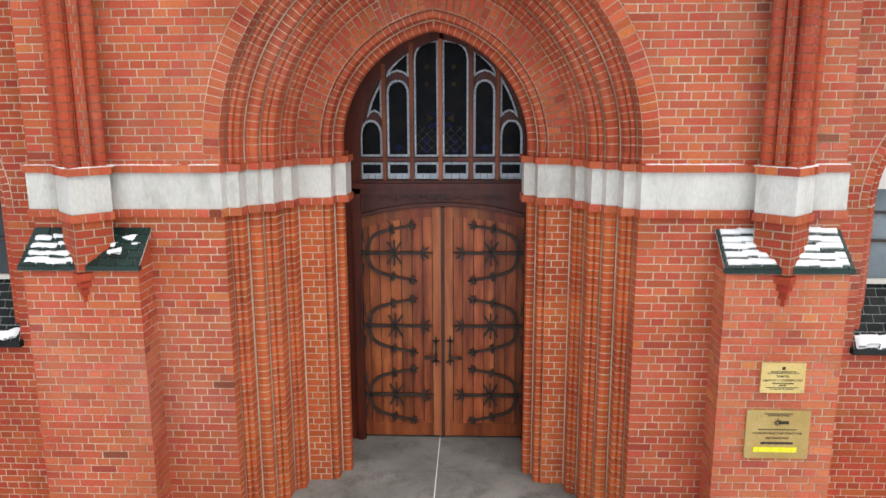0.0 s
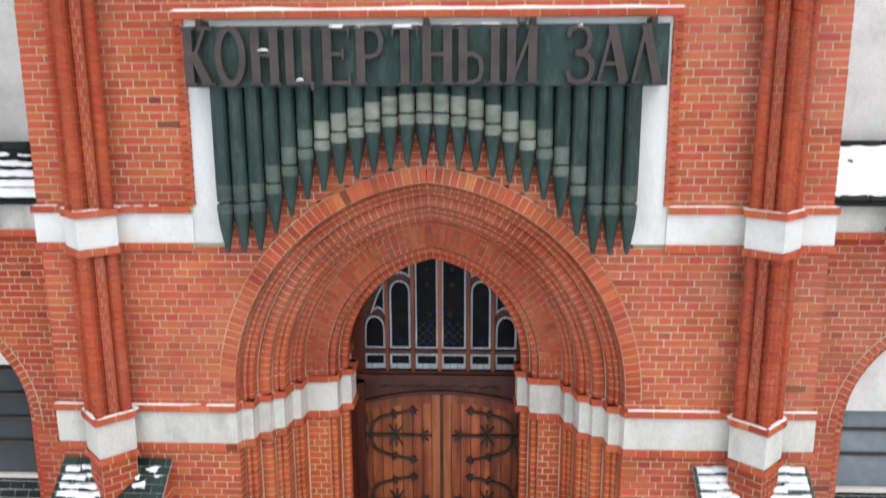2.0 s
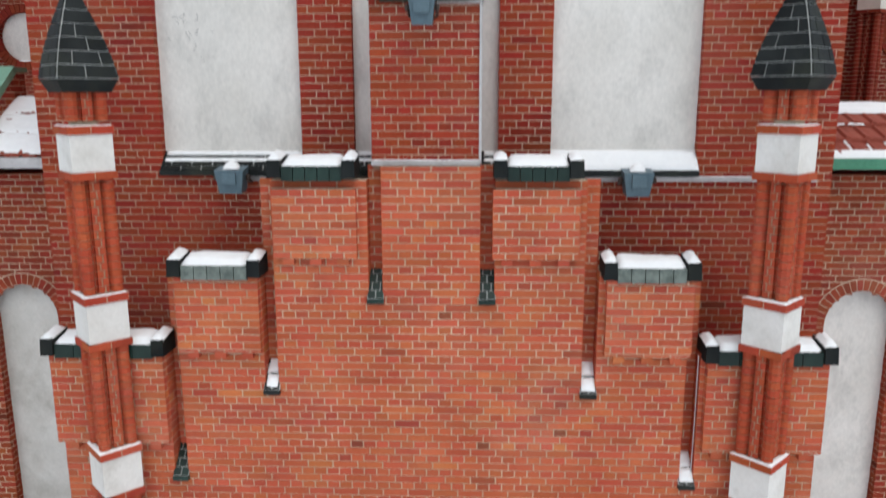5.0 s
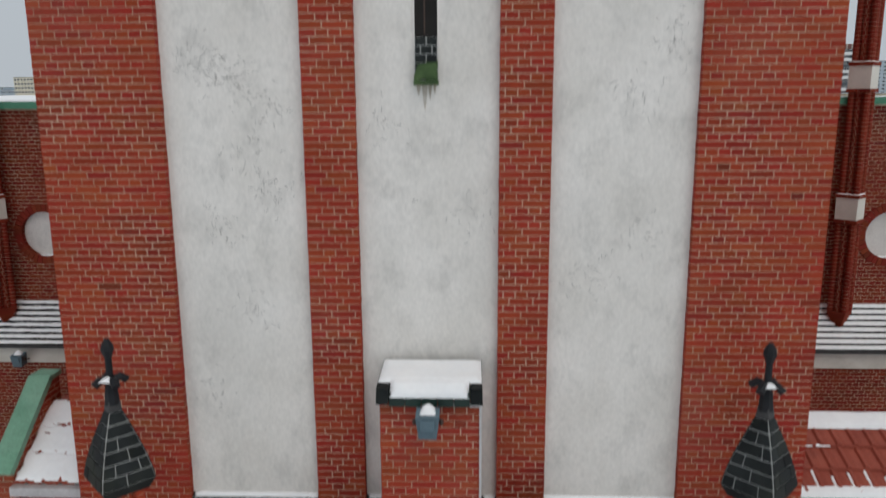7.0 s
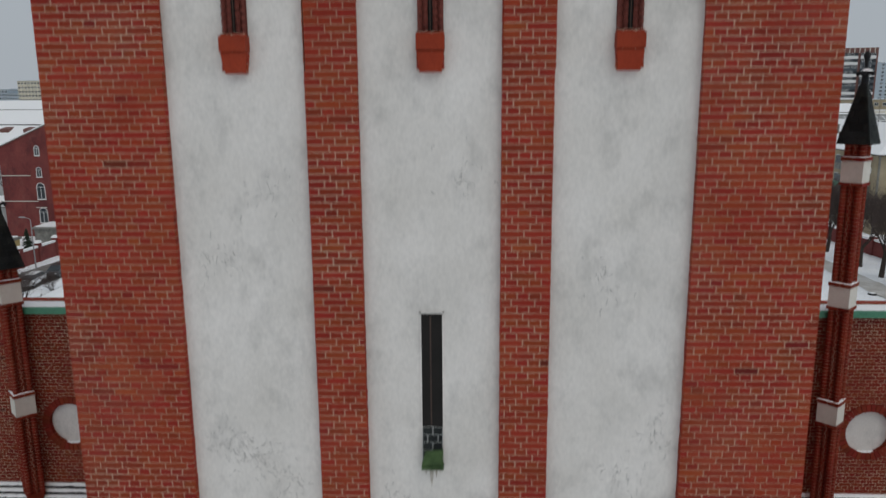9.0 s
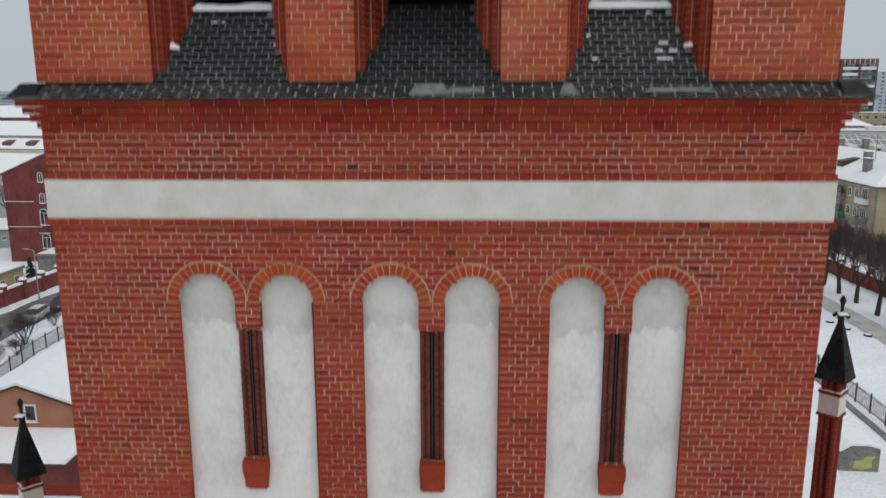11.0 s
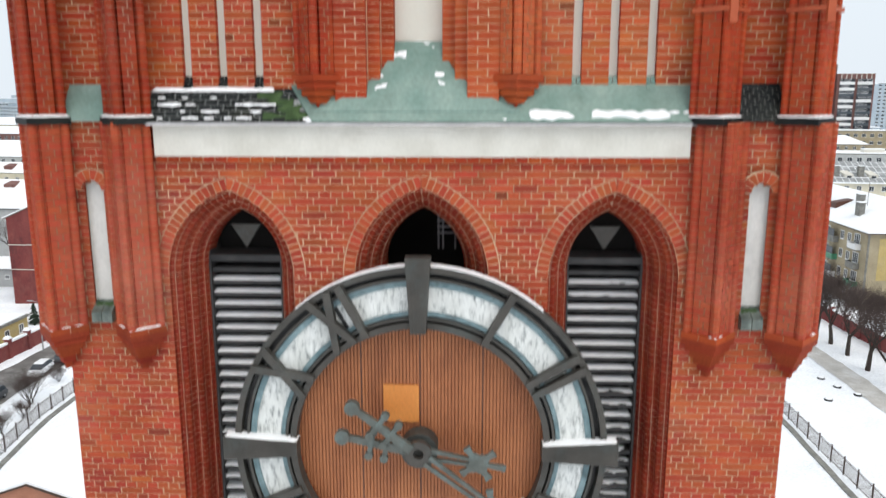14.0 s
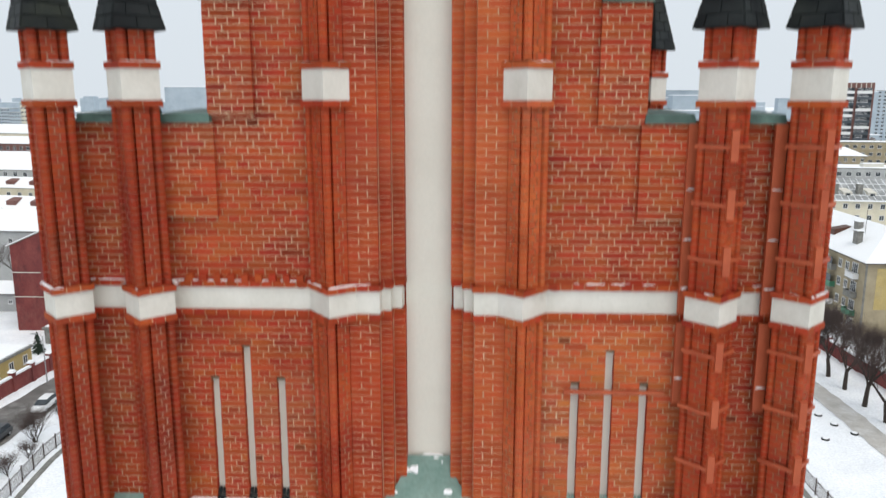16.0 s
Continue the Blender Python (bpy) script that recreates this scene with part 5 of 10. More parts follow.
# leaded lattice and coloured pieces in the glass
g = Geo()
for x0, x1 in ((-0.2, 0.04), (0.13, 0.39)):
    for i in range(-2, 4):
        for e in (-1, 1):
            pts = []
            for q in range(13):
                x, z = x0 + (x1 - x0) * q / 12, 3.68 + 0.11 * i + e * (x1 - x0) * (q / 12 - (0.5 - 0.5 * e))
                if 3.68 < z < 4.02:
                    pts.append((x, z))
            if len(pts) > 1:
                g.ribbon([pts[0], pts[-1]], 0.004, 0.004, DY - 0.027, DY - 0.0235)
part("lead_lattice", g, LEAD, fan, "thin lead lattice", kind="stuff")
g, g2 = Geo(), Geo()
for s in (-1, 1):
    xs = [0.085 + s * v for v in (0.03, 0.145, 0.18)]
    g.plate([(xs[0], 4.06), (xs[1], 4.03), (xs[1], 4.0), (xs[0], 4.0)][::s], DY - 0.027, DY - 0.0235)
    g.plate([(xs[0], 4.17), (xs[1], 4.17), (xs[0], 4.1)][::-s], DY - 0.027, DY - 0.0235)
    g2.plate([(xs[1] + s * 0.015, 4.16), (xs[1] + s * 0.015, 4.05), (xs[0] + s * 0.05, 4.1)][::s], DY - 0.0268, DY - 0.0235)
    for z in (3.72, 3.83):
        xm = 0.085 + s * 0.17
        g.plate([(xm - 0.05, z), (xm, z - 0.05), (xm + 0.05, z), (xm, z + 0.05)], DY - 0.0262, DY - 0.0235)
    xm = 0.095 + s * 0.52
    g.plate([(xm - 0.055, 3.75), (xm, 3.7), (xm + 0.055, 3.75), (xm, 3.8)], DY - 0.0262, DY - 0.0235)
    for z in (4.5, 4.7):
        g2.plate([(0.085 + s * 0.16 + 0.03 * math.cos(q * 0.785), z + 0.03 * math.sin(q * 0.785)) for q in range(8)], DY - 0.0262, DY - 0.0235)
part("blue_lozenges", g, GLASS_BLUE, fan, "blue lozenges", kind="stuff")
part("amber_pieces", g2, GLASS_AMBER, fan, "amber glass pieces", kind="stuff")

# ---- the organ-pipe sign ----
sign = thing("concert_hall_sign", "green metal organ-pipe sign with brown raised letters", "sign")
YB = -1.0
g = Geo()
g.hexa([(PX - 2.19, YB, 6.93), (PX + 2.18, YB, 6.93), (PX + 2.18, P - 0.02, 6.93), (PX - 2.19, P - 0.02, 6.93)],
       [(PX - 2.19, YB, 7.47), (PX + 2.18, YB, 7.47), (PX + 2.18, P - 0.02, 7.49), (PX - 2.19, P - 0.02, 7.49)])
part("board", g, PIPE_GREEN, sign, "dark green board")
g = Geo()
for x in (-2.05, 0.02, 0.98, 2.05):
    g = Geo()
    g.box(PX + x - 0.025, PX + x + 0.025, YB + 0.02, P, 7.47, 7.53)
    part("bracket", g, RUST_IRON, sign, "rusty bracket")
snow("snow_on_board", [((PX - 0.9 + i * 0.35, YB - 0.0, 7.475), (0.2, 0, 0), (0, 0.1, 0)) for i in range(5)], sign, "snow bits", cover=0.35, thick=0.03)
TEXT = "КОНЦЕРТНЫЙЗАЛ"
SPAN = [(50, 107), (122, 190), (205, 268), (285, 348), (370, 437), (447, 513), (528, 590), (598, 668), (680, 776), (790, 860), (922, 990), (990, 1067), (1068, 1142)]
# strokes of a narrow serif alphabet: points in the letter's box, width at start and end; then the feet that carry serifs
W, N = 0.078, 0.03
ROUND = [(0.5 + 0.42 * math.cos(math.pi * k / 12), 0.5 + 0.485 * math.sin(math.pi * k / 12)) for k in range(25)]
GLYPHS = {
    "К": ([([(0.16, 0), (0.16, 1)], W, W), ([(0.2, 0.48), (0.5, 0.6), (0.86, 1)], N, N), ([(0.36, 0.56), (0.6, 0.3), (0.92, 0)], W, W)], [(0.16, 0), (0.16, 1), (0.9, 1), (0.94, 0)]),
    "О": ([(ROUND, 0.056, 0.056)], []),
    "Н": ([([(0.16, 0), (0.16, 1)], W, W), ([(0.84, 0), (0.84, 1)], W, W), ([(0.16, 0.52), (0.84, 0.52)], N, N)], [(0.16, 0), (0.16, 1), (0.84, 0), (0.84, 1)]),
    "Ц": ([([(0.14, 0.03), (0.14, 1)], W, W), ([(0.76, 0.03), (0.76, 1)], W, W), ([(0.02, 0.03), (0.98, 0.03)], N, N), ([(0.95, 0.05), (0.95, -0.1)], N, N)], [(0.14, 1), (0.76, 1)]),
    "Е": ([([(0.16, 0), (0.16, 1)], W, W), ([(0.1, 0.97), (0.9, 0.97)], N, N), ([(0.1, 0.03), (0.92, 0.03)], N, N), ([(0.16, 0.53), (0.7, 0.53)], N, N), ([(0.9, 0.99), (0.9, 0.82)], N, 0.012), ([(0.92, 0.0), (0.92, 0.2)], N, 0.012), ([(0.7, 0.62), (0.7, 0.44)], 0.02, 0.02)], [(0.16, 0), (0.16, 1)]),
    "Р": ([([(0.16, 0), (0.16, 1)], W, W), ([(0.16, 0.97), (0.55, 0.97), (0.75, 0.93), (0.86, 0.82), (0.88, 0.72), (0.82, 0.58), (0.66, 0.5), (0.45, 0.48), (0.16, 0.48)], 0.05, 0.035)], [(0.16, 0), (0.16, 1)]),
    "Т": ([([(0.5, 0), (0.5, 1)], W, W), ([(0.04, 0.97), (0.96, 0.97)], N, N), ([(0.05, 0.99), (0.05, 0.82)], N, 0.012), ([(0.95, 0.99), (0.95, 0.82)], N, 0.012)], [(0.5, 0)]),
    "Ы": ([([(0.12, 0), (0.12, 1)], W, W), ([(0.12, 0.03), (0.36, 0.03), (0.52, 0.1), (0.57, 0.26), (0.52, 0.44), (0.36, 0.52), (0.12, 0.52)], 0.035, 0.045), ([(0.88, 0), (0.88, 1)], W, W)], [(0.12, 0), (0.12, 1), (0.88, 0), (0.88, 1)]),
    "Й": ([([(0.16, 0), (0.16, 1)], W, W), ([(0.84, 0), (0.84, 1)], W, W), ([(0.18, 0.04), (0.82, 0.96)], N, N), ([(0.34, 1.13), (0.42, 1.06), (0.58, 1.06), (0.66, 1.13)], N, N)], [(0.16, 0), (0.16, 1), (0.84, 0), (0.84, 1)]),
    "З": ([([(0.1, 0.8), (0.16, 0.93), (0.42, 0.985), (0.7, 0.94), (0.82, 0.8), (0.76, 0.63), (0.6, 0.55), (0.34, 0.53)], 0.04, 0.05), ([(0.34, 0.53), (0.68, 0.5), (0.88, 0.37), (0.9, 0.22), (0.78, 0.07), (0.45, 0.015), (0.18, 0.06), (0.08, 0.22)], 0.05, 0.045)], []),
    "А": ([([(0.1, 0), (0.48, 1)], N, N), ([(0.46, 1), (0.86, 0)], W, W), ([(0.26, 0.34), (0.7, 0.34)], N, N)], [(0.1, 0), (0.87, 0)]),
    "Л": ([([(0.1, 0), (0.46, 1)], N, N), ([(0.44, 1), (0.86, 0)], W, W)], [(0.1, 0), (0.87, 0)]),
}
for ch, (a, b) in zip(TEXT, SPAN):
    x0, x1 = PX - 2.19 + 4.37 * (a - 42) / 1116, PX - 2.19 + 4.37 * (b - 42) / 1116
    z0, z1 = 6.95, 7.45
    strokes, feet = GLYPHS[ch]
    g = Geo()
    for k, (pts, w0, w1) in enumerate(strokes):
        g.ribbon([(x0 + p * (x1 - x0), z0 + q * (z1 - z0)) for p, q in pts], w0, w1, YB - 0.078 - 0.001 * k, YB - 0.022)
    for p, q in feet:
        x, z = x0 + p * (x1 - x0), z0 + q * (z1 - z0)
        g.box(x - 0.062, x + 0.062, YB - 0.084, YB - 0.023, z - (0.018 if q else 0), z + (0 if q else 0.018))
    for x in (x0 + 0.2 * (x1 - x0), x0 + 0.8 * (x1 - x0)):
        g.box(x - 0.008, x + 0.008, YB - 0.03, YB + 0.001, 7.2, 7.216)
    part("letter", g, LETTER, sign)
snow("snow_on_letters", [((PX - 2.19 + 4.37 * (x - 42) / 1116, YB - 0.085, z), (w, 0, 0), (0, 0.06, 0)) for x, w, z in ((383, 0.16, 7.445), (445, 0.12, 7.445), (530, 0.2, 7.445), (218, 0.12, 7.25), (305, 0.11, 6.99), (948, 0.06, 7.445))], sign, "snow on the letters", thick=0.05, step=0.03)


def pipe(x, mouth):
    """An organ pipe: a round body to its mouth, then a pointed foot."""
    r, y = 0.078, P - 0.13
    body_g = Geo()
    zt, zb = 6.97, mouth
    body_g.lathe(x, y, [(0.012, zb - 0.505), (0.02, zb - 0.49), (r * 0.46, zb - 0.4), (r * 0.78, zb - 0.27), (r * 0.95, zb - 0.16), (r * 0.97, zb - 0.115), (r * 0.94, zb - 0.1), (r * 0.72, zb - 0.095), (r * 0.72, zb + 0.155), (r, zb + 0.16), (r, zt)], 14)
    ob = part("organ_pipe", body_g, PIPE_GREEN, sign, smooth=False)
    tone = PIPE_PALE if 6 <= pipe.k <= 18 else PIPE_MID if 3 <= pipe.k <= 21 else PIPE_DULL
    m = Geo()
    m.lathe(x, y, [(r * 0.93, zb), (r * 0.96, zb + 0.012), (r * 1.0, zb + 0.16)], 14)
    part("pipe_mouth", m, tone, ob, "paler upper lip")
    b = Geo()
    b.lathe(x, y, [(r * 0.98, zb - 0.112), (r * 1.04, zb - 0.09), (r * 1.03, zb - 0.03), (r * 0.93, zb - 0.02)], 14)
    part("mouth_lip", b, tone, ob, "paler lower lip")
    pipe.k += 1


pipe.k = 0
MOUTH = [5.86, 5.86, 5.88, 6.05, 6.22, 6.38, 6.46, 6.53, 6.58, 6.63, 6.68, 6.7, 6.71, 6.7, 6.68, 6.65, 6.6, 6.54, 6.46, 6.38, 6.22, 6.04, 5.86, 5.86, 5.86]
for i, m in enumerate(MOUTH):
    pipe(PX - 1.93 + 3.84 * i / 24, m)

# ---- plaques on the buttress ----
YP = -1.10


def plaque(name, label, x0, x1, z0, z1, mat, rows, texts):
    pl = thing(name, label, "plaque")
    g = Geo()
    g.box(x0, x1, YP - 0.02, YP + 0.008, z0, z1)
    part("plate", g, mat, pl)
    g = Geo()
    for cx, cz in ((x0 + 0.02, z0 + 0.02), (x1 - 0.02, z0 + 0.02), (x0 + 0.02, z1 - 0.02), (x1 - 0.02, z1 - 0.02)):
        g.lathe(cx, YP - 0.02, [(0.008, cz - 0.006), (0.008, cz + 0.006)], 8)
    part("screws", g, TIN, pl)
    g = Geo()
    m = (x0 + x1) / 2
    for z, w, h in rows:
        g.box(m - w / 2, m + w / 2, YP - 0.0225, YP - 0.019, z - h / 2, z + h / 2)
    part("small_print", g, INK, pl)
    for body_t, z, w, h in texts:
        cu = bpy.data.curves.new("lettering", "FONT")
        cu.body, cu.extrude, cu.size, cu.align_x = body_t, 0.001, 0.1, "CENTER"
        tmp = new("lettering", cu)
        me = bpy.data.meshes.new_from_object(tmp.evaluated_get(bpy.context.evaluated_depsgraph_get()))
        bpy.data.objects.remove(tmp)
        co = np.empty(len(me.vertices) * 3)
        me.vertices.foreach_get("co", co)
        co = co.reshape(-1, 3)
        lo, hi = co.min(0), co.max(0)
        out = np.empty_like(co)
        out[:, 0] = m + ((co[:, 0] - lo[0]) / (hi[0] - lo[0]) - 0.5) * w
        out[:, 1] = YP - 0.0215 - co[:, 2]
        out[:, 2] = z + ((co[:, 1] - lo[1]) / (hi[1] - lo[1]) - 0.5) * h
        me.vertices.foreach_set("co", out.ravel())
        me.materials.clear()
        me.materials.append(INK)
        me.update()
        ob = new("lettering", me)
        ob.parent = pl
    return pl


plaque("brass_plaque", "small pale brass plaque on the brick buttress", 3.166, 3.571, 1.624, 1.918, BRASS, [(1.867, 0.03, 0.03), (1.836, 0.24, 0.007), (1.821, 0.3, 0.006), (1.72, 0.2, 0.008), (1.7, 0.07, 0.01), (1.679, 0.3, 0.006), (1.664, 0.22, 0.005)],
       [("КИРХА", 1.791, 0.11, 0.024), ("СВЯТОГО СЕМЕЙСТВА", 1.753, 0.37, 0.026)])
pl = plaque("brass_plaque", "larger dull brass plaque with a yellow strip", 3.064, 3.657, 0.965, 1.451, BRASS_DARK, [(1.416, 0.26, 0.009), (1.399, 0.2, 0.008), (1.259, 0.36, 0.008), (1.122, 0.3, 0.022)],
            [("КАЛИНИНГРАДСКАЯ ОБЛАСТНАЯ", 1.22, 0.45, 0.028), ("ФИЛАРМОНИЯ", 1.173, 0.21, 0.026)])
g = Geo()
g.box(3.146, 3.551, YP - 0.026, YP - 0.019, 1.031, 1.081)
part("yellow_strip", g, YELLOW, pl, "yellow strip")
g = Geo()
for a in range(8):
    t = a * math.pi / 4
    g.plate([(3.353 + 0.012 * math.cos(t - 0.6), 1.33 + 0.012 * math.sin(t - 0.6)), (3.353 + 0.045 * math.cos(t), 1.33 + 0.045 * math.sin(t)), (3.353 + 0.012 * math.cos(t + 0.6), 1.33 + 0.012 * math.sin(t + 0.6))], YP - 0.024, YP - 0.019)
g.box(3.369, 3.46, YP - 0.023, YP - 0.019, 1.314, 1.345)
part("emblem", g, INK, pl, "dark emblem")
pw.finish(porch, (PX - 3.0, PX + 3.0, 7.7, 9.2), 300)


# ================= the tower shaft =================
TW = 4.17
tower = thing("wall_tower", "tall dark red brick tower wall with white plaster panels", "wall", kind="structure")
tw = Brickwork(BRICK_TOWER, MORTAR_DARK)
PANELS = [(-2.85, -1.335), (-0.79, 0.73), (1.265, 2.785)]
NICHES = [(-2.825, -2.195), (-1.925, -1.32), (-0.78, -0.155), (0.125, 0.74), (1.275, 1.885), (2.165, 2.775)]
NSPRING, PANEL_FOOT = 22.73, 11.1


def tower_holes(z):
    out = []
    if z < 20.50:
        if z > PANEL_FOOT:
            out += [(a + TW, b + TW) for a, b in PANELS]
    elif z < NSPRING + 0.33:
        for a, b in NICHES:
            m, r = (a + b) / 2 + TW, (b - a) / 2
            h = r if z < NSPRING else math.sqrt(max(0, r * r - (z - NSPRING) ** 2))
            if h > 0.01:
                out.append((m - h, m + h))
        if 20.84 < z < 22.38:
            for (a, b), (c, d) in zip(NICHES[::2], NICHES[1::2]):
                out.append((b + TW - 0.01, c + TW + 0.01))
    if 23.64 < z < 24.08:
        out.append((-1, 9))
    if z < 8.2:
        out.append((0.28, 2 * TW - 0.28))
    return out


tw.face((-TW, 0.0), 2 * TW, -0.4, 24.72, tower_holes)
# edge faces of the panels and niches
RB = 0.085
for a, b in PANELS:
    tw.face((a, 0.0), RB, PANEL_FOOT, NSPRING, u=(0, 1))
    tw.face((b, RB), RB, PANEL_FOOT, NSPRING, u=(0, -1))
for (a, b), (c, d) in zip(NICHES[::2], NICHES[1::2]):
    for x, u in ((b, (0, -1)), (c, (0, 1))):
        tw.face((x, RB if u[1] < 0 else 0.0), RB, 22.38, NSPRING, u=u)
core = Geo()
core.box(-TW + 0.01, TW - 0.01, RB + 0.02, 8.0, 6.6, 25.0)
core.box(-TW + 0.01, PX - 1.95, RB + 0.02, 8.0, -0.5, 6.6)
core.box(PX + 1.95, TW - 0.01, RB + 0.02, 8.0, -0.5, 6.6)
core.box(PX - 1.95, PX + 1.95, 1.5, 8.0, -0.5, 6.6)
part("wall_core", core, BRICK_TOWER[0], tower)
rings = Brickwork(BRICK_TOP, MORTAR_PALE)
for i, (a, b) in enumerate(NICHES):
    ring_voussoirs(rings, (a + b) / 2, (b - a) / 2, (b - a) / 2 + 0.125, 0.0, NSPRING, 0.0, 0.075)
    g = Geo()
    m, r = (a + b) / 2, (b - a) / 2
    line = [(m + r * math.cos(math.pi * k / 16), NSPRING + r * math.sin(math.pi * k / 16)) for k in range(17)]
    for p, q in zip(line, line[1:]):
        tw.mortar.face((p[0], 0.0, p[1]), (p[0], RB, p[1]), (q[0], RB, q[1]), (q[0], 0.0, q[1]))
    foot = NSPRING - 0.26 - 0.05 * ((i * 5) % 3)
    wob = random.Random(70 + i)
    steps = [(a + (b - a) * q / 12, foot + wob.uniform(-0.07, 0.07)) for q in range(13)]
    g.plate(steps + [(b, 23.09), (a, 23.09)], RB - 0.003, RB + 0.002)
    part("old_plaster_head", g, PLASTER_GREY, tower, "greyer plaster in the niche head")
rings.finish(tower)
# plaster backs
g = Geo()
for a, b in PANELS:
    g.face((a, RB, PANEL_FOOT), (b, RB, PANEL_FOOT), (b, RB, 23.1), (a, RB, 23.1))
part("plaster_panel", g, PLASTER, tower, "white plaster with hairline cracks and grey stains")
# fine cracks in the left panel
g = Geo()
rnd = random.Random(11)
for x, z, n, way in ((-2.45, 16.25, 14, 0.0), (-2.1, 16.05, 12, -0.2), (-1.75, 15.75, 6, -1.2), (-2.0, 15.2, 6, -1.4), (-1.7, 14.9, 7, -1.5), (-2.35, 14.5, 6, -1.2), (-2.0, 13.6, 5, -1.5), (-2.5, 12.6, 4, -1.4),
                     (-2.4, 18.4, 6, -1.3), (-1.8, 19.2, 5, -1.5), (2.15, 15.9, 6, -1.3), (2.5, 16.5, 6, -1.4), (1.7, 13.9, 5, -0.1), (2.3, 14.4, 5, -1.4), (1.9, 18.2, 5, -1.4), (0.45, 14.6, 4, -1.5), (-0.5, 15.6, 4, -1.4), (0.3, 19.4, 4, -1.5)):
    for j in range(n * 5):
        p = Vector((x + rnd.gauss(0, 0.15), z + rnd.gauss(0, 0.14)))
        head, pts = way + rnd.gauss(0, 0.5), []
        for q in range(rnd.randint(4, 10)):
            pts.append(tuple(p))
            head += rnd.gauss(0, 1.0)
            head += (way - head) * 0.2
            p = p + Vector((math.cos(head), math.sin(head))) * 0.013
        if min(q[0] for q in pts) > -2.75 and max(q[0] for q in pts) < 2.75:
            g.ribbon(pts, rnd.uniform(0.003, 0.009), 0.002, RB - 0.0015, RB + 0.002)
part("cracks", g, CRACK, tower, "crazed grey cracks in the plaster", kind="stuff")

# brick posts with a slit between the paired niches
for k, ((a, b), (c, d)) in enumerate(zip(NICHES[::2], NICHES[1::2])):
    post = Brickwork(BRICK_TOWER, MORTAR_DARK)
    x0, x1 = b + 0.005, c - 0.005
    dog = Geo()
    xm = (x0 + x1) / 2
    for col in range(4):  # columns of small brown bricks set cornerwise, like dog-teeth
        cx = (x0 + 0.028, x0 + 0.083, x1 - 0.083, x1 - 0.028)[col]
        z, i = 20.85, 0
        while z < 22.36:
            dy = 0.0 if (i + col) % 2 else 0.02
            dog.hexa([(cx - 0.026, dy + 0.026, z), (cx, dy, z), (cx + 0.026, dy + 0.026, z), (cx, 0.075, z)], [(cx - 0.026, dy + 0.026, z + 0.036), (cx, dy, z + 0.036), (cx + 0.026, dy + 0.026, z + 0.036), (cx, 0.075, z + 0.036)])
            z += 0.0385
            i += 1
    part("dogtooth_post", dog, BRICK_BROWN, tower, "purple-brown toothed brick post", kind="stuff")
    rod = Geo()
    rod.tube([(xm, 0.03, 20.84), (xm, 0.03, 22.4)], 0.006)
    part("rod", rod, RUST_IRON, tower, "thin rusty rod in the slit")
    back = Geo()
    back.box(x0, x1, 0.07, 0.08, 20.84, 22.4)
    part("post_back", back, BRICK_BROWN, tower)
    post.bricks.box(x0 - 0.01, x1 + 0.01, -0.075, 0.08, 20.68, 20.84)
    post.bricks.hexa([(x0 + 0.02, 0.0, 20.46), (x1 - 0.02, 0.0, 20.46), (x1 - 0.02, 0.08, 20.46), (x0 + 0.02, 0.08, 20.46)], [(x0 - 0.005, -0.06, 20.67), (x1 + 0.005, -0.06, 20.67), (x1 + 0.005, 0.08, 20.67), (x0 - 0.005, 0.08, 20.67)])
    post.finish(tower)
    # black strip put in for the shade inside the slit
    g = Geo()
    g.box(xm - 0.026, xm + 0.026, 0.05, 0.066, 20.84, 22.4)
    part("slit", g, DARK_VOID, tower, "black strip standing in for the shade of the slit")
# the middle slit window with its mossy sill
win = thing("window_2", "narrow black strip standing in for the shade of the slit window with a mossy green sill", "window", kind="structure")
# black plate stands in for the unlit window opening
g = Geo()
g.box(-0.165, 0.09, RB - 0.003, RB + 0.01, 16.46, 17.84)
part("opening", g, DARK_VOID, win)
g = Geo()
g.box(-0.175, -0.155, RB - 0.01, RB + 0.02, 16.02, 17.85)
g.box(0.08, 0.10, RB - 0.01, RB + 0.02, 16.02, 17.85)
g.box(-0.175, 0.10, RB - 0.01, RB + 0.02, 17.83, 17.86)
part("reveal", g, PLASTER, win)
g = Geo()
g.box(-0.06, -0.045, RB - 0.006, RB, 16.5, 17.8)
part("window_frame", g, RUST_IRON, win)
g, j = Geo(), Geo()
tile_slope(g, j, (-0.155, RB - 0.09, 16.03), (0.235, 0, 0), (0, 0.085, 0.44), 0.12, 0.09)
part("tile_bed", j, SLATE_JOINT, win)
part("sill_tiles", g, SLATE, win, "mossy black sill tiles", kind="stuff")
g = Geo()
g.box(-0.165, 0.09, RB - 0.12, RB + 0.01, 15.985, 16.028)
snow_sheet(g, (-0.16, RB - 0.115, 16.03), (0.245, 0, 0), (0, 0.06, 0.2), 0.02, 0.25, 5, 0.012)
part("moss", g, MOSS, win, "green moss on the sill", kind="stuff")
g = Geo()
for x, w, d in ((-0.12, 0.05, 0.12), (-0.055, 0.06, 0.28), (0.0, 0.04, 0.16), (0.05, 0.03, 0.1)):
    g.plate([(x - w / 2, 15.99), (x - w * 0.3, 15.99 - d * 0.6), (x, 15.99 - d), (x + w * 0.3, 15.99 - d * 0.5), (x + w / 2, 15.99)], RB - 0.003, RB + 0.001)
part("rust_streaks", g, RUST_STREAK, win, "brown streaks below the sill", kind="stuff")
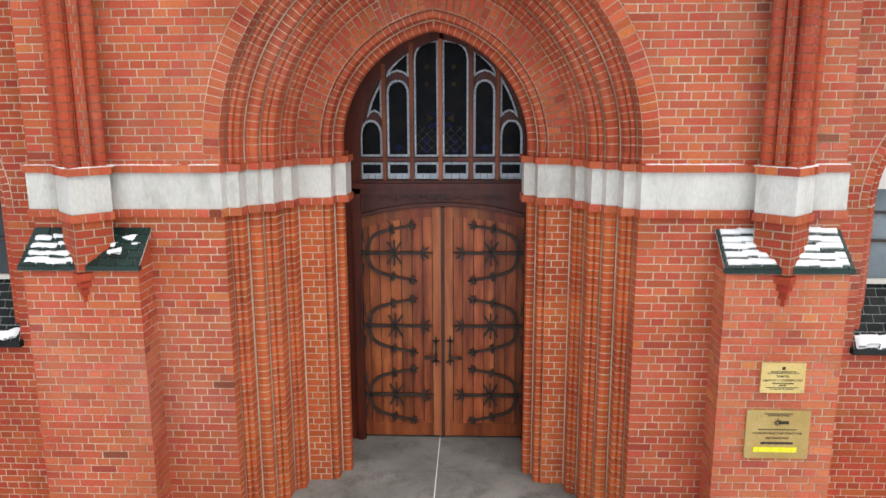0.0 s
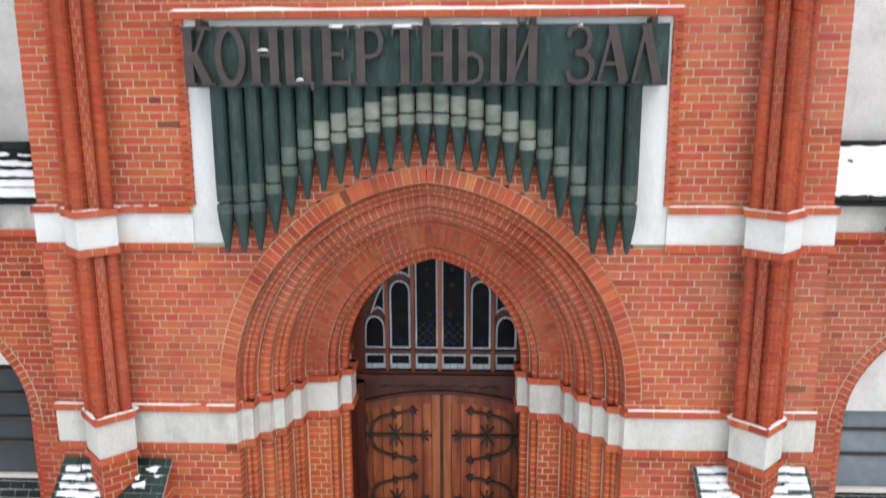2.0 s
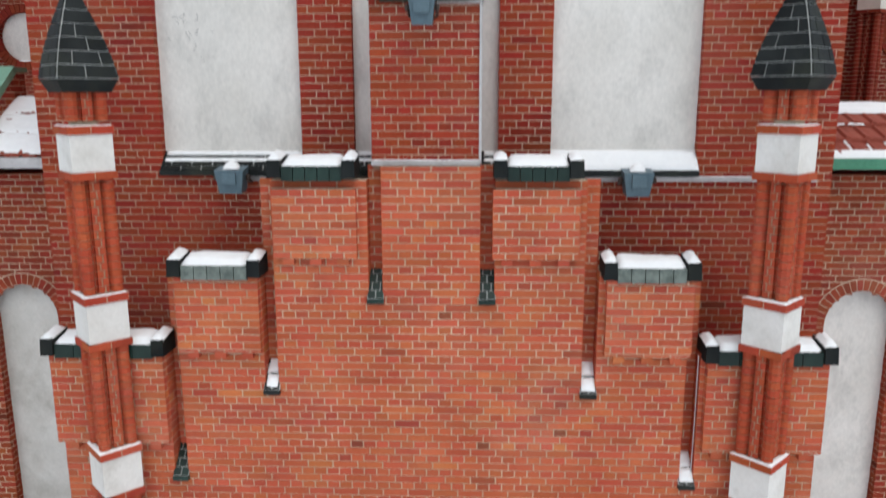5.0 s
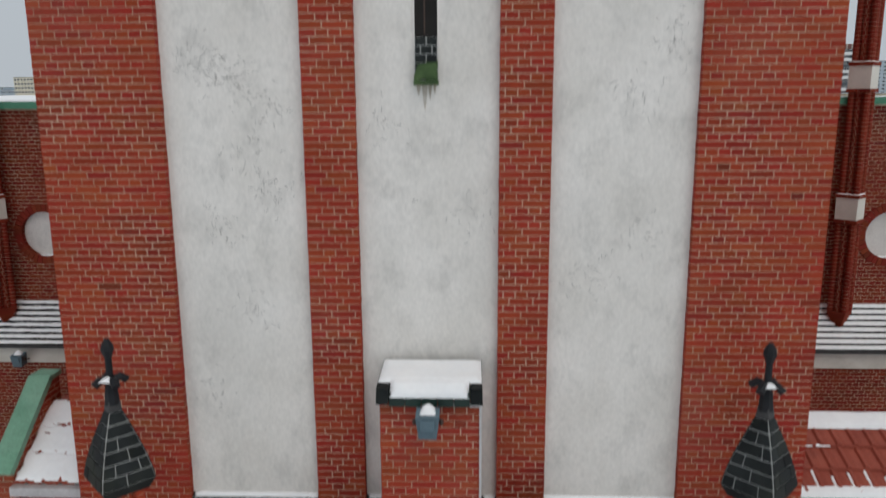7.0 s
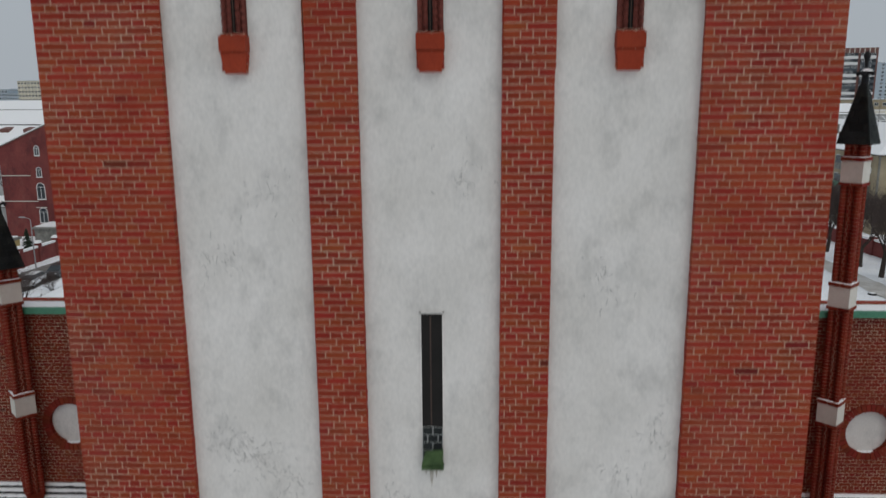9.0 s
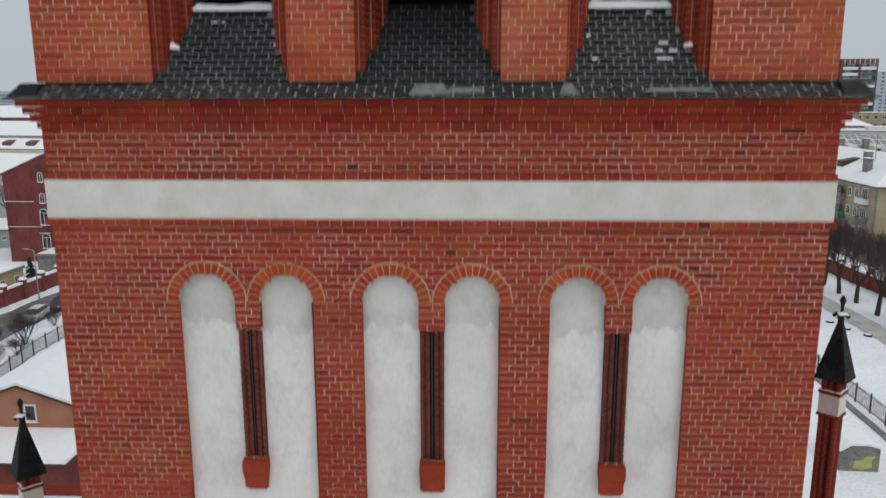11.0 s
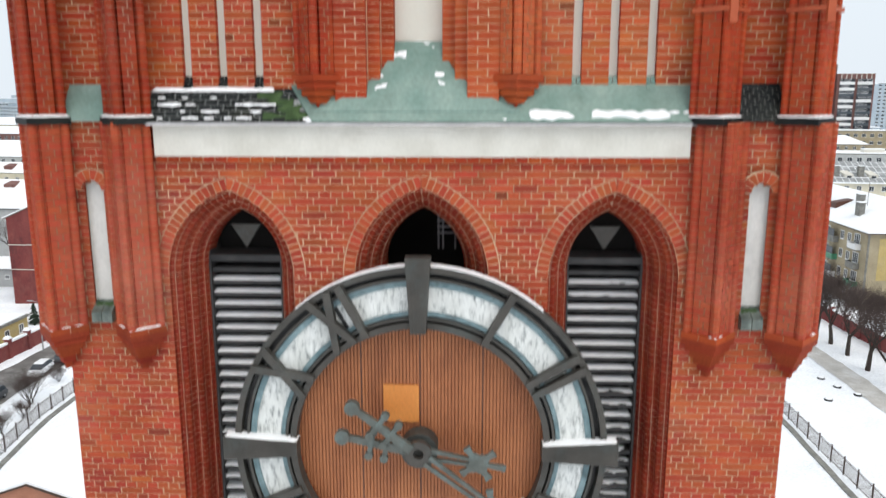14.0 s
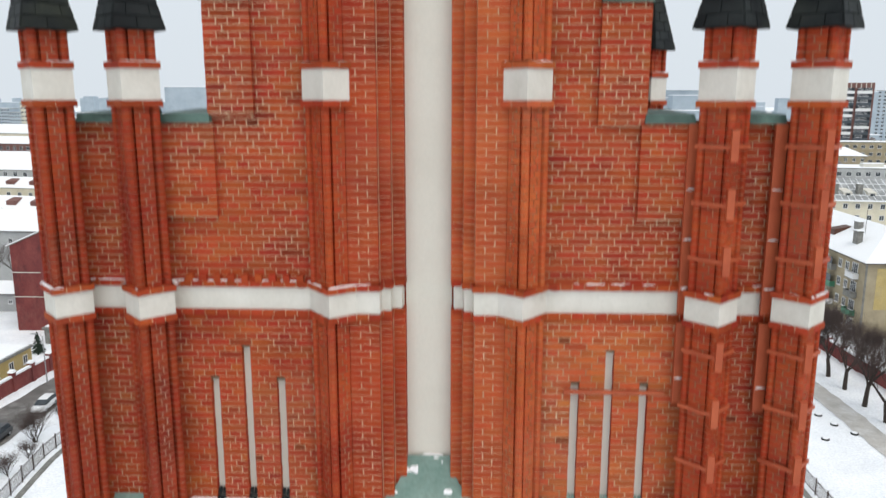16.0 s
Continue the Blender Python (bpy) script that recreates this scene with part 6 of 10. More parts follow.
# panel sills
for a, b in PANELS:
    for x0, x1 in (((a, b),) if a < -1 or a > 1 else ((a, -0.54), (0.55, b))):
        s = thing("panel_sill", "black glazed sloping sill under a plaster panel, snowy", "sill", "sills of the plaster panels")
        g, j = Geo(), Geo()
        tile_slope(g, j, (x0, -0.10, 11.11), (x1 - x0, 0, 0), (0, 0.185, 0.19), 0.22, 0.064)
        g.box(x0, x1, -0.12, -0.09, 11.06, 11.115)
        g.box(x0, x1, -0.09, 0.0, 11.06, 11.1)
        part("tile_bed", j, SLATE_JOINT, s)
        part("tiles", g, SLATE, s, kind="stuff")
        snow("snow", [((x0, -0.11, 11.125), (x1 - x0, 0, 0), (0, 0.19, 0.195))] if a > 1 else [((x0 + 0.02, -0.095 + 0.064 * k, 11.125 + 0.066 * k), (x1 - x0 - 0.03, 0, 0), (0, 0.05, 0.052)) for k in (1, 2)], s, "snow", thick=0.03, cover=0.1 if a > 1 else 0.08, seed=int(a * 5), step=0.016)

# white band and cornice
g = Geo()
g.box(-TW - 0.02, TW + 0.02, -0.035, 0.3, 23.655, 24.075)
part("white_band", g, STONE, tower, "white rendered band")
tr = Brickwork(BRICK_TOWER, MORTAR_DARK)
brick_run(tr, [(-TW - 0.05, 0.3), (-TW - 0.05, -0.055), (TW + 0.05, -0.055), (TW + 0.05, 0.3)], 23.585, 23.655, 0.13)
brick_run(tr, [(-TW - 0.02, 0.3), (-TW - 0.02, -0.03), (TW + 0.02, -0.03), (TW + 0.02, 0.3)], 24.075, 24.15, 0.13)
for k in range(4):
    d = 0.035 + 0.045 * k
    brick_run(tr, [(-TW - d, 0.6), (-TW - d, -d), (TW + d, -d), (TW + d, 0.6)], 24.62 + k * C, 24.62 + (k + 1) * C - 0.008, 0.26 if k % 2 else 0.13)
tr.finish(tower)
LF = -0.27
g, j = Geo(), Geo()
tile_slope(g, j, (-TW - 0.2, LF, 24.945), (2 * TW + 0.4, 0, 0), (0, 0.28, 0.14), 0.2, 0.1, lift=0.003)
g.box(-TW - 0.22, TW + 0.22, LF - 0.01, 0.3, 24.925, 24.945)
ledge = tagged(part("cornice_ledge", j, SLATE_JOINT), "black glazed brick ledge round the tower", "cornice", kind="structure")
part("ledge_tiles", g, SLATE, ledge, kind="stuff")
g = Geo()
for e in (-1, 1):
    x = e * (TW + 0.2)
    g.hexa([(min(x, x - e * 0.3), LF, 24.94), (max(x, x - e * 0.3), LF, 24.94), (max(x, x - e * 0.3), 2.0, 24.94), (min(x, x - e * 0.3), 2.0, 24.94)],
           [(min(x - e * 0.1, x - e * 0.3), LF + 0.15, 25.09), (max(x - e * 0.1, x - e * 0.3), LF + 0.15, 25.09), (max(x - e * 0.1, x - e * 0.3), 2.0, 25.09), (min(x - e * 0.1, x - e * 0.3), 2.0, 25.09)])
part("ledge_ends", g, SLATE, ledge)
for x0, x1, r in ((-0.2, 0.16, 0), (0.16, 0.52, 1), (1.3, 1.46, 0), (2.15, 2.8, 2)):
    ya, yb = LF + 0.01 + 0.02 * r, LF + (0.19, 0.12, 0.1)[r]
    za, zb = 24.96 + (ya - LF) * 0.5, 24.96 + (yb - LF) * 0.5
    g = Geo()
    g.hexa([(x0 - 0.02, ya, za), (x1 + 0.03, ya, za), (x1 - 0.03, yb, zb), (x0 + 0.04, yb, zb)], [(x0 - 0.01, ya, za + 0.02), (x1 + 0.02, ya, za + 0.02), (x1 - 0.04, yb, zb + 0.02), (x0 + 0.05, yb, zb + 0.02)])
    part("cement_repair", g, CEMENT, ledge, "grey-green cement repair")

# ================= the clock stage =================
stage = thing("wall_clock_stage", "red brick belfry wall with three pointed recesses", "wall", kind="structure")
cs = Brickwork(BRICK_STAGE, MORTAR_TOP)
CX = -0.06
BAYS = [(-2.2, 0.72), (CX + 0.02, 0.75), (2.09, 0.72)]
BSPRING, BC = 30.38, 0.3
YS = -0.02


def stage_holes(z):
    out = []
    for m, s in BAYS:
        w = pointed(s + 0.0, BC, z, BSPRING)
        if w > 0.01:
            out.append((m - w + 4.155, m + w + 4.155))
    if 31.72 < z < 32.07:
        out.append((4.155 - 2.95, 4.155 + 2.83))
    for x in (-3.70, 3.62):
        if 29.98 < z < 31.46:
            r = 0.11
            h = r if z < 31.35 else math.sqrt(max(0, r * r - (z - 31.35) ** 2))
            if h > 0.01:
                out.append((x - h + 4.155, x + h + 4.155))
    return out


cs.face((-4.155, YS), 8.24, 25.1, 32.1, stage_holes)
PROFILE = [[(0.0, YS), (0.0, YS + 0.07), (0.03, YS + 0.09)], [(0.035, YS + 0.09), (0.07, YS + 0.08), (0.095, YS + 0.11), (0.1, YS + 0.16)], [(0.1, YS + 0.165), (0.12, YS + 0.24), (0.14, YS + 0.25)],
           [(0.145, YS + 0.25), (0.18, YS + 0.24), (0.2, YS + 0.28), (0.205, YS + 0.34)], [(0.205, YS + 0.345), (0.225, YS + 0.42), (0.245, YS + 0.43)], [(0.25, YS + 0.43), (0.275, YS + 0.5)], [(0.275, YS + 0.505), (0.28, YS + 0.75)]]
core = Geo()
for a, b in ((-4.13, -2.94), (-1.46, -0.81), (0.73, 1.35), (2.83, 4.075)):
    core.box(a, b, YS + 0.1, 1.4, 25.0, 30.5)
core.box(-4.13, 4.075, YS + 0.1, 1.4, 31.5, 32.1)
core.box(-4.13, 4.075, 1.63, 8.0, 25.0, 32.1)
for a, b in ((-4.13, -3.0), (-1.45, -0.8), (0.72, 1.36), (2.86, 4.075)):
    core.box(a, b, YS + 0.1, 1.4, 30.4, 31.55)
part("wall_core", core, BRICK_TOP[0], stage)
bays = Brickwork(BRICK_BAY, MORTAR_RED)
for m, s in BAYS:
    lines = [[(s - d, y) for d, y in piece] for piece in PROFILE]

    def bay_pieces(side, m=m, lines=lines):
        def pieces(k):
            out = [[(m + side * q, y) for q, y in piece] for piece in lines]
            out = [p if side < 0 else p[::-1] for p in out]
            return out if side < 0 else out[::-1]
        return pieces

    for side in (-1, 1):
        bays.slices(bay_pieces(side), 25.1, BSPRING)
    arch_orders(bays, m, BC, BSPRING, lines, 0.078)
    ring_voussoirs(cs, m, s, s + 0.125, BC, BSPRING, YS, 0.075)
bays.finish(stage)
# corner niches
for x in (-3.70, 3.62):
    ring_voussoirs(cs, x, 0.115, 0.23, 0.0, 31.35, YS - 0.06, 0.07)
    g = Geo()
    g.box(x - 0.13, x + 0.13, YS + 0.07, YS + 0.09, 29.98, 31.48)
    part("niche_back", g, PLASTER, stage, "white plaster niche")
    g, j = Geo(), Geo()
    for e in (-1, 1):
        a, b = sorted((x + e * 0.004, x + e * 0.118))
        g.hexa([(a, YS - 0.1, 29.83), (b, YS - 0.1, 29.83), (b, YS + 0.08, 29.83), (a, YS + 0.08, 29.83)], [(a, YS - 0.095, 29.95), (b, YS - 0.095, 29.95), (b, YS + 0.08, 30.07), (a, YS + 0.08, 30.07)])
    part("niche_sill", g, GLAZE_GREY, stage, "grey-green glazed niche sill")
    g = Geo()
    snow_sheet(g, (x - 0.11, YS - 0.03, 29.995), (0.22, 0, 0), (0, 0.09, 0.06), 0.016, 0.3, int(x * 5), 0.012)
    part("moss", g, MOSS, stage, "green moss on the sill", kind="stuff")
g = Geo()
g.box(-2.95, 2.83, -0.10, 0.2, 31.725, 32.06)
part("white_band", g, STONE, stage, "white rendered band with dark streaks")
tr = Brickwork(BRICK_TOP)
brick_run(tr, [(-2.95, -0.075), (2.83, -0.075)], 31.655, 31.725, 0.13)
tr.finish(stage)

# sloping black sills of the bays
for i, (m, s) in enumerate(BAYS):
    bay = thing("belfry_sill", "steep sill of black glazed bricks with snow patches", "sill", "sills of the belfry bays")
    g, j = Geo(), Geo()
    tile_slope(g, j, (m - s - 0.02, -0.03, 25.07), (2 * s + 0.04, 0, 0), (0, 0.62, 0.85), 0.15, 0.082, lift=0.004,
               mask=lambda a, b, s=s: abs(a - s) < s + 0.02 - max(0, min(0.28, 0.36 * (b - 0.12))))
    part("tile_bed", j, SILL_JOINT if i != 1 else GRIME, bay)
    part("tiles", g, SLATE, bay, kind="stuff")
    if i != 1:
        streaks = [((m - s + 0.3 - 0.03 * r, 0.5 - 0.06 * r, 25.81 - 0.082 * r), (2 * s - 0.6 + 0.06 * r, 0, 0), (0, 0.016, 0.022)) for r in range(7)]
        snow("snow_streaks", streaks, bay, "thin streaks of snow in the joints", thick=0.01, cover=0.4 if i else 0.55, seed=70 + i, step=0.011)
        snow("snow", [((m - s + 0.28, 0.53, 25.88), (2 * s - 0.56, 0, 0), (0, 0.12, 0.06))], bay, "snow", thick=0.03, cover=0.62, seed=i * 4 + 1, step=0.03)
        snow("snow_ridge", [((m - s + 0.26, 0.5, 25.87), (2 * s - 0.52, 0, 0), (0, 0.16, 0.05))], bay, "snow ridge", thick=0.07, seed=i)
        e = -1 if m < 0 else 1
        xe = m + e * (s - 0.13)
        snow("snow_lump", [((xe - 0.08, 0.2, 25.45), (0.16, 0, 0), (0, 0.14, 0.02))], bay, "snow lump", thick=0.09, seed=i + 9)

# louvres
for m in (-2.2, 2.09):
    lv = thing("louvre", "dark louvre slats with snow lying on them", "louvre", "belfry louvres")
    g = Geo()
    g.box(m - 0.47, m + 0.47, 0.9, 0.95, 25.9, 31.2)
    part("backing", g, DARK_VOID, lv)
    z, k = 26.0, 0
    while z < 30.45:
        g = Geo()
        g.hexa([(m - 0.45, 0.55, z), (m + 0.45, 0.55, z), (m + 0.45, 0.82, z + 0.03), (m - 0.45, 0.82, z + 0.03)], [(m - 0.45, 0.55, z + 0.05), (m + 0.45, 0.55, z + 0.05), (m + 0.45, 0.82, z + 0.09), (m - 0.45, 0.82, z + 0.09)])
        slat = part("slat", g, SLAT, lv)
        top = z > 30.2
        if not top:
            heavy = (m < 0 and k > 2) or (m > 0 and z > 28.9)
            snow("snow", [((m - 0.44, 0.545, z + 0.051), (0.88, 0, 0), (0, 0.17, 0.03))], slat, "snow on the slat", thick=0.03, cover=0.14 if heavy and m < 0 else 0.2 if heavy else 0.5, seed=k + (50 if m > 0 else 0), step=0.02)
        z += 0.153
        k += 1
    g = Geo()
    for e in (-1, 1):
        g.box(m + e * 0.45 - 0.03, m + e * 0.45 + 0.03, 0.5, 0.9, 25.95, 30.6)
    g.box(m - 0.45, m + 0.45, 0.52, 0.6, 30.42, 30.5)
    part("frame", g, SLAT, lv)
    g = Geo()
    g.plate([(m - 0.18, 30.86), (m, 30.58), (m + 0.18, 30.86)], 0.6, 0.63)
    part("triangle", g, CLOCK_FRAME, lv, "grey triangular board")
# black sheets stand in for the unlit belfry
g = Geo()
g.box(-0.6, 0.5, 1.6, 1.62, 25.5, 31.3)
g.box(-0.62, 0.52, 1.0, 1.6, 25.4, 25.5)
tagged(part("backdrop_belfry", g, DARK_VOID), "black sheets standing in for the unlit belfry behind the clock", "interior", kind="structure")
# pale bars stand in for daylight showing through the belfry
g = Geo()
for k in range(5):
    g.box(0.06, 0.3, 1.5, 1.54, 30.6 + k * 0.08, 30.62 + k * 0.08)
for x in (0.08, 0.14, 0.3):
    g.box(x - 0.01, x + 0.01, 1.48, 1.55, 30.4, 31.2)
tagged(part("ladder", g, TIN), "pale grating, its bars standing in for daylight behind the belfry", "grating", kind="structure")

# ---- the clock ----
CZ = 28.42
clock = thing("tower_clock", "large open clock ring with grey numerals and brown board", "clock")


def ring_geo(r0, r1, y0, y1, n=96):
    return arc_geo(r0, r1, y0, y1, 0.0, 2 * math.pi, n)


def arc_geo(r0, r1, y0, y1, a0, a1, n):
    """One connected piece of a flat ring."""
    g = Geo()
    whole = a1 - a0 > 6.28
    m = n if whole else n + 1
    for i in range(m):
        t = a0 + (a1 - a0) * i / n
        g.v += [(CX + r * math.cos(t), y, CZ + r * math.sin(t)) for r, y in ((r0, y0), (r1, y0), (r1, y1), (r0, y1))]
    for i in range(n):
        p, q = 4 * i, 4 * ((i + 1) % m)
        for k in range(4):
            e = (k + 1) % 4
            g.f.append((p + k, p + e, q + e, q + k))
    if not whole:
        g.f += [(3, 2, 1, 0), tuple(4 * n + k for k in range(4))]
    return g


YC = -0.26
dial = part("dial_ring", ring_geo(2.06, 2.13, YC, YC + 0.16), CLOCK_FRAME, clock, "grey outer ring")
part("inner_ring", ring_geo(1.42, 1.49, YC, YC + 0.16), CLOCK_FRAME, dial)
part("ring_gap", ring_geo(1.45, 2.1, YC + 0.12, YC + 0.15), SLAT, dial, "dark ground between the rings")
part("teal_rim_outer", ring_geo(1.895, 1.96, YC + 0.05, YC + 0.13), CLOCK_TEAL, dial, "teal rim")
part("teal_rim_inner", ring_geo(1.56, 1.61, YC + 0.05, YC + 0.13), CLOCK_TEAL, dial, "teal rim")
part("frame_outer", ring_geo(1.97, 2.0, YC + 0.02, YC + 0.13), CLOCK_FRAME, dial)
part("frame_inner", ring_geo(1.52, 1.55, YC + 0.02, YC + 0.13), CLOCK_FRAME, dial)
for h in range(12):
    a0, a1 = radians(30 * h + 1), radians(30 * h + 29)
    part("dial_glass", arc_geo(1.6, 1.9, YC + 0.07, YC + 0.12, a0, a1, 8), CLOCK_WHITE, dial, "flaking white glass")


def stroke(g, hour, o0, o1, r0=1.44, r1=2.1, w=0.075):
    """A bar of a numeral at the given hour; o0, o1: sideways offsets at its inner and outer end."""
    t = radians(90 - 30 * hour)
    d, s = Vector((math.cos(t), math.sin(t))), Vector((math.sin(t), -math.cos(t)))
    p, q = Vector((CX, CZ)) + d * r0 + s * o0, Vector((CX, CZ)) + d * r1 + s * o1
    stroke.k += 1
    e = 0.004 * (stroke.k % 6)
    g.ribbon([p, q], w, w * 1.15, YC - 0.045 - e, YC + 0.06 + e)


stroke.k = 0
NUM = {1: [(0, 0)], 2: [(-0.07, -0.08), (0.07, 0.08)], 4: [(-0.2, -0.22), (0.08, -0.06), (0.08, 0.2)], 5: [(0, -0.15), (0, 0.15)],
       7: [(-0.15, -0.28), (-0.15, -0.02), (0.05, 0.08), (0.18, 0.24)], 8: [(-0.2, -0.33), (-0.2, -0.1), (-0.04, 0.02), (0.1, 0.14), (0.23, 0.3)], 10: [(-0.13, 0.13), (0.13, -0.13)], 11: [(-0.22, 0.04), (0.02, -0.22), (0.16, 0.18)]}
for hour, strokes in NUM.items():
    g = Geo()
    for o0, o1 in strokes:
        stroke(g, hour, o0, o1)
    part("numeral", g, CLOCK_FRAME, dial, "grey metal numeral")
for hour in (0, 3, 6, 9):
    t = radians(90 - 30 * hour)
    d, s = Vector((math.cos(t), math.sin(t))), Vector((math.sin(t), -math.cos(t)))
    c0 = Vector((CX, CZ))
    g = Geo()
    g.plate([c0 + d * 1.39 - s * 0.085, c0 + d * 1.39 + s * 0.085, c0 + d * 2.24 + s * 0.14, c0 + d * 2.24 - s * 0.14][::-1] if hour in (0, 3, 6, 9) else [], YC - 0.1, YC + 0.08)
    wedge = part("hour_wedge", g, CLOCK_FRAME, dial, "ribbed metal wedge at a quarter")
    g = Geo()
    for q in range(7):  # ribs along the wedge
        f = -0.78 + 0.26 * q
        g.ribbon([c0 + d * 1.4 + s * 0.085 * f, c0 + d * 2.23 + s * 0.14 * f], 0.009, 0.016, YC - 0.106, YC - 0.098)
    part("ribs", g, CLOCK_FRAME, wedge, kind="stuff")
sh = []
for i in range(14):  # snow on the upper edge of the outer ring, the inner lower edge and the side wedges
    a, b = radians(50 + 80 * i / 14), radians(50 + 80 * (i + 1) / 14)
    sh.append(((CX + 2.13 * math.cos(a), YC, CZ + 2.13 * math.sin(a)), (2.13 * (math.cos(b) - math.cos(a)), 0, 2.13 * (math.sin(b) - math.sin(a))), (0, 0.16, 0)))
for i in range(16):
    a, b = radians(215 + 115 * i / 16), radians(215 + 115 * (i + 1) / 16)
    sh.append(((CX + 1.42 * math.cos(a), YC - 0.0, CZ + 1.42 * math.sin(a)), (1.42 * (math.cos(b) - math.cos(a)), 0, 1.42 * (math.sin(b) - math.sin(a))), (0, 0.2, 0)))
g = Geo()
for o, u, v in sh:
    o, u, v = Vector(o), Vector(u), Vector(v)
    n = Vector((u.z, 0, -u.x)).normalized() * (0.009 if o.z > CZ else 0.03)
    if n.z < 0:
        n = -n
    q = [o, o + u, o + u + v, o + v]
    g.hexa(q if (u.cross(v)).dot(n) > 0 else q[::-1], [p + n for p in (q if (u.cross(v)).dot(n) > 0 else q[::-1])])
part("ring_snow", g, SNOW, clock, "snow on the rings", kind="stuff")
snow("snow_on_wedge", [((CX - 2.24, YC - 0.09, CZ + 0.14), (0.85, 0, -0.055), (0, 0.2, 0)), ((CX + 1.39, YC - 0.09, CZ + 0.085), (0.85, 0, 0.055), (0, 0.2, 0))], clock, "snow on the wedges", thick=0.03, cover=0.2)
# brown ribbed board with its hatch
g = Geo()
n = 72
for i in range(n):
    x0, x1 = -1.44 + 2.88 * i / n, -1.44 + 2.88 * (i + 1) / n
    xm = (x0 + x1) / 2
    hh = math.sqrt(1.44 ** 2 - xm * xm)
    lo = -hh
    if -0.72 < xm < 0.5:
        lo = max(lo, -0.9)
    g.box(CX + x0 + 0.006, CX + x1 - 0.006, -0.055, -0.03, CZ + lo, CZ + hh)
    g.box(CX + x0, CX + x1, -0.035, -0.01, CZ + lo, CZ + hh)
part("ribbed_board", g, CLOCK_WOOD, clock, "brown ribbed boarding", kind="stuff")
g = Geo()
for x in (-0.68, -0.0, 0.72):
    hh = math.sqrt(1.44 ** 2 - x * x)
    g.box(CX + x - 0.008, CX + x + 0.008, -0.06, -0.02, CZ - 0.9, CZ + hh)
part("board_joints", g, DARK_WOOD, clock)
g = Geo()
g.box(-0.485, -0.075, -0.075, -0.03, 28.66, 29.11)
part("hatch", g, CLOCK_ORANGE, clock, "fresh orange square board")
g = Geo()
g.box(CX - 0.72, CX + 0.5, 0.2, 0.25, CZ - 1.44, CZ - 0.88)
part("opening_back", g, DARK_WOOD, clock, "dark opening in the board")
for x in (-0.72, -0.4, 0.34, 0.5):
    g = Geo()
    g.box(CX + x - 0.02, CX + x + 0.02, -0.03, 0.2, CZ - 1.4, CZ - 0.9)
    part("opening_post", g, CLOCK_WOOD, clock)
for i in range(27):
    x = -0.7 + 1.18 * i / 26
    lo = -math.sqrt(1.42 ** 2 - x * x)
    g = Geo()
    g.box(CX + x - 0.007, CX + x + 0.007, -0.055, -0.04, CZ + lo, CZ - 0.9)
    part("opening_bar", g, DARK_WOOD, clock)


def hand(angle, tip, tail_angle, tail, star):
    """A forged hand: two bars to a four-pointed star, a tip, and a tail with crossbars and a disc; its pieces lie on one another."""
    g = Geo()
    top_y = [YC - 0.12]

    def lay():
        top_y[0] -= 0.0035
        return top_y[0], YC - 0.09 + (YC - 0.12 - top_y[0]) * 0.4

    c0 = Vector((CX, CZ))
    d = Vector((math.cos(radians(angle)), math.sin(radians(angle))))
    s = Vector((-d.y, d.x))
    for e in (-1, 1):
        g.ribbon([c0 + d * 0.12 + s * 0.05 * e, c0 + d * (star - 0.1) + s * 0.032 * e], 0.048, 0.042, *lay())
    m = c0 + d * star
    outline = []
    for q in range(8):
        t = radians(angle + 45 * q + (0 if q % 2 else 0))
        if q % 2:
            u = Vector((math.cos(t), math.sin(t)))
            n = Vector((-u.y, u.x))
            outline += [m + u * 0.14 - n * 0.03, m + u * 0.23 - n * 0.045, m + u * 0.23 + n * 0.045, m + u * 0.14 + n * 0.03]
        else:
            outline.append(m + Vector((math.cos(t), math.sin(t))) * 0.1)
    g.plate(outline, *lay())
    g.ribbon([c0 + d * (star + 0.09), c0 + d * tip], 0.05, 0.07, *lay())
    dt = Vector((math.cos(radians(tail_angle)), math.sin(radians(tail_angle))))
    nt = Vector((-dt.y, dt.x))
    g.ribbon([c0 + dt * 0.1, c0 + dt * tail], 0.11, 0.07, *lay())
    for r in (0.42, 0.62):
        g.ribbon([c0 + dt * tail * r - nt * 0.15, c0 + dt * tail * r + nt * 0.15], 0.055, 0.055, *lay())
        for e in (-1, 1):
            w = c0 + dt * tail * r + nt * 0.15 * e
            g.plate([(w.x + 0.05 * math.cos(k * math.pi / 4), w.y + 0.05 * math.sin(k * math.pi / 4)) for k in range(8)], *lay())
    w = c0 + dt * tail
    g.plate([(w.x + 0.085 * math.cos(k * math.pi / 6), w.y + 0.085 * math.sin(k * math.pi / 6)) for k in range(12)], *lay())
    return g


part("hour_hand", hand(-10, 1.0, 168, 0.88, 0.68), CLOCK_HAND, clock, "grey green hour hand")
MIN = hand(-37.5, 1.36, 143, 0.92, 1.05)
MIN.v = [(x, y - 0.05, z) for x, y, z in MIN.v]
part("minute_hand", MIN, CLOCK_HAND, clock, "grey green minute hand")
g = Geo()
for i in range(24):
    a, b = 2 * math.pi * i / 24, 2 * math.pi * (i + 1) / 24
    g.plate([(CX + r * math.cos(t), CZ + r * math.sin(t)) for r, t in ((0.06, a), (0.15, a), (0.15, b), (0.06, b))], YC - 0.16, YC - 0.08)
    g.plate([(CX + r * math.cos(t), CZ - 0.03 + r * math.sin(t)) for r, t in ((0.0, a), (0.21, a), (0.21, b))], YC - 0.02, -0.05)
part("hub", g, CLOCK_FRAME, clock, "grey hub", kind="stuff")

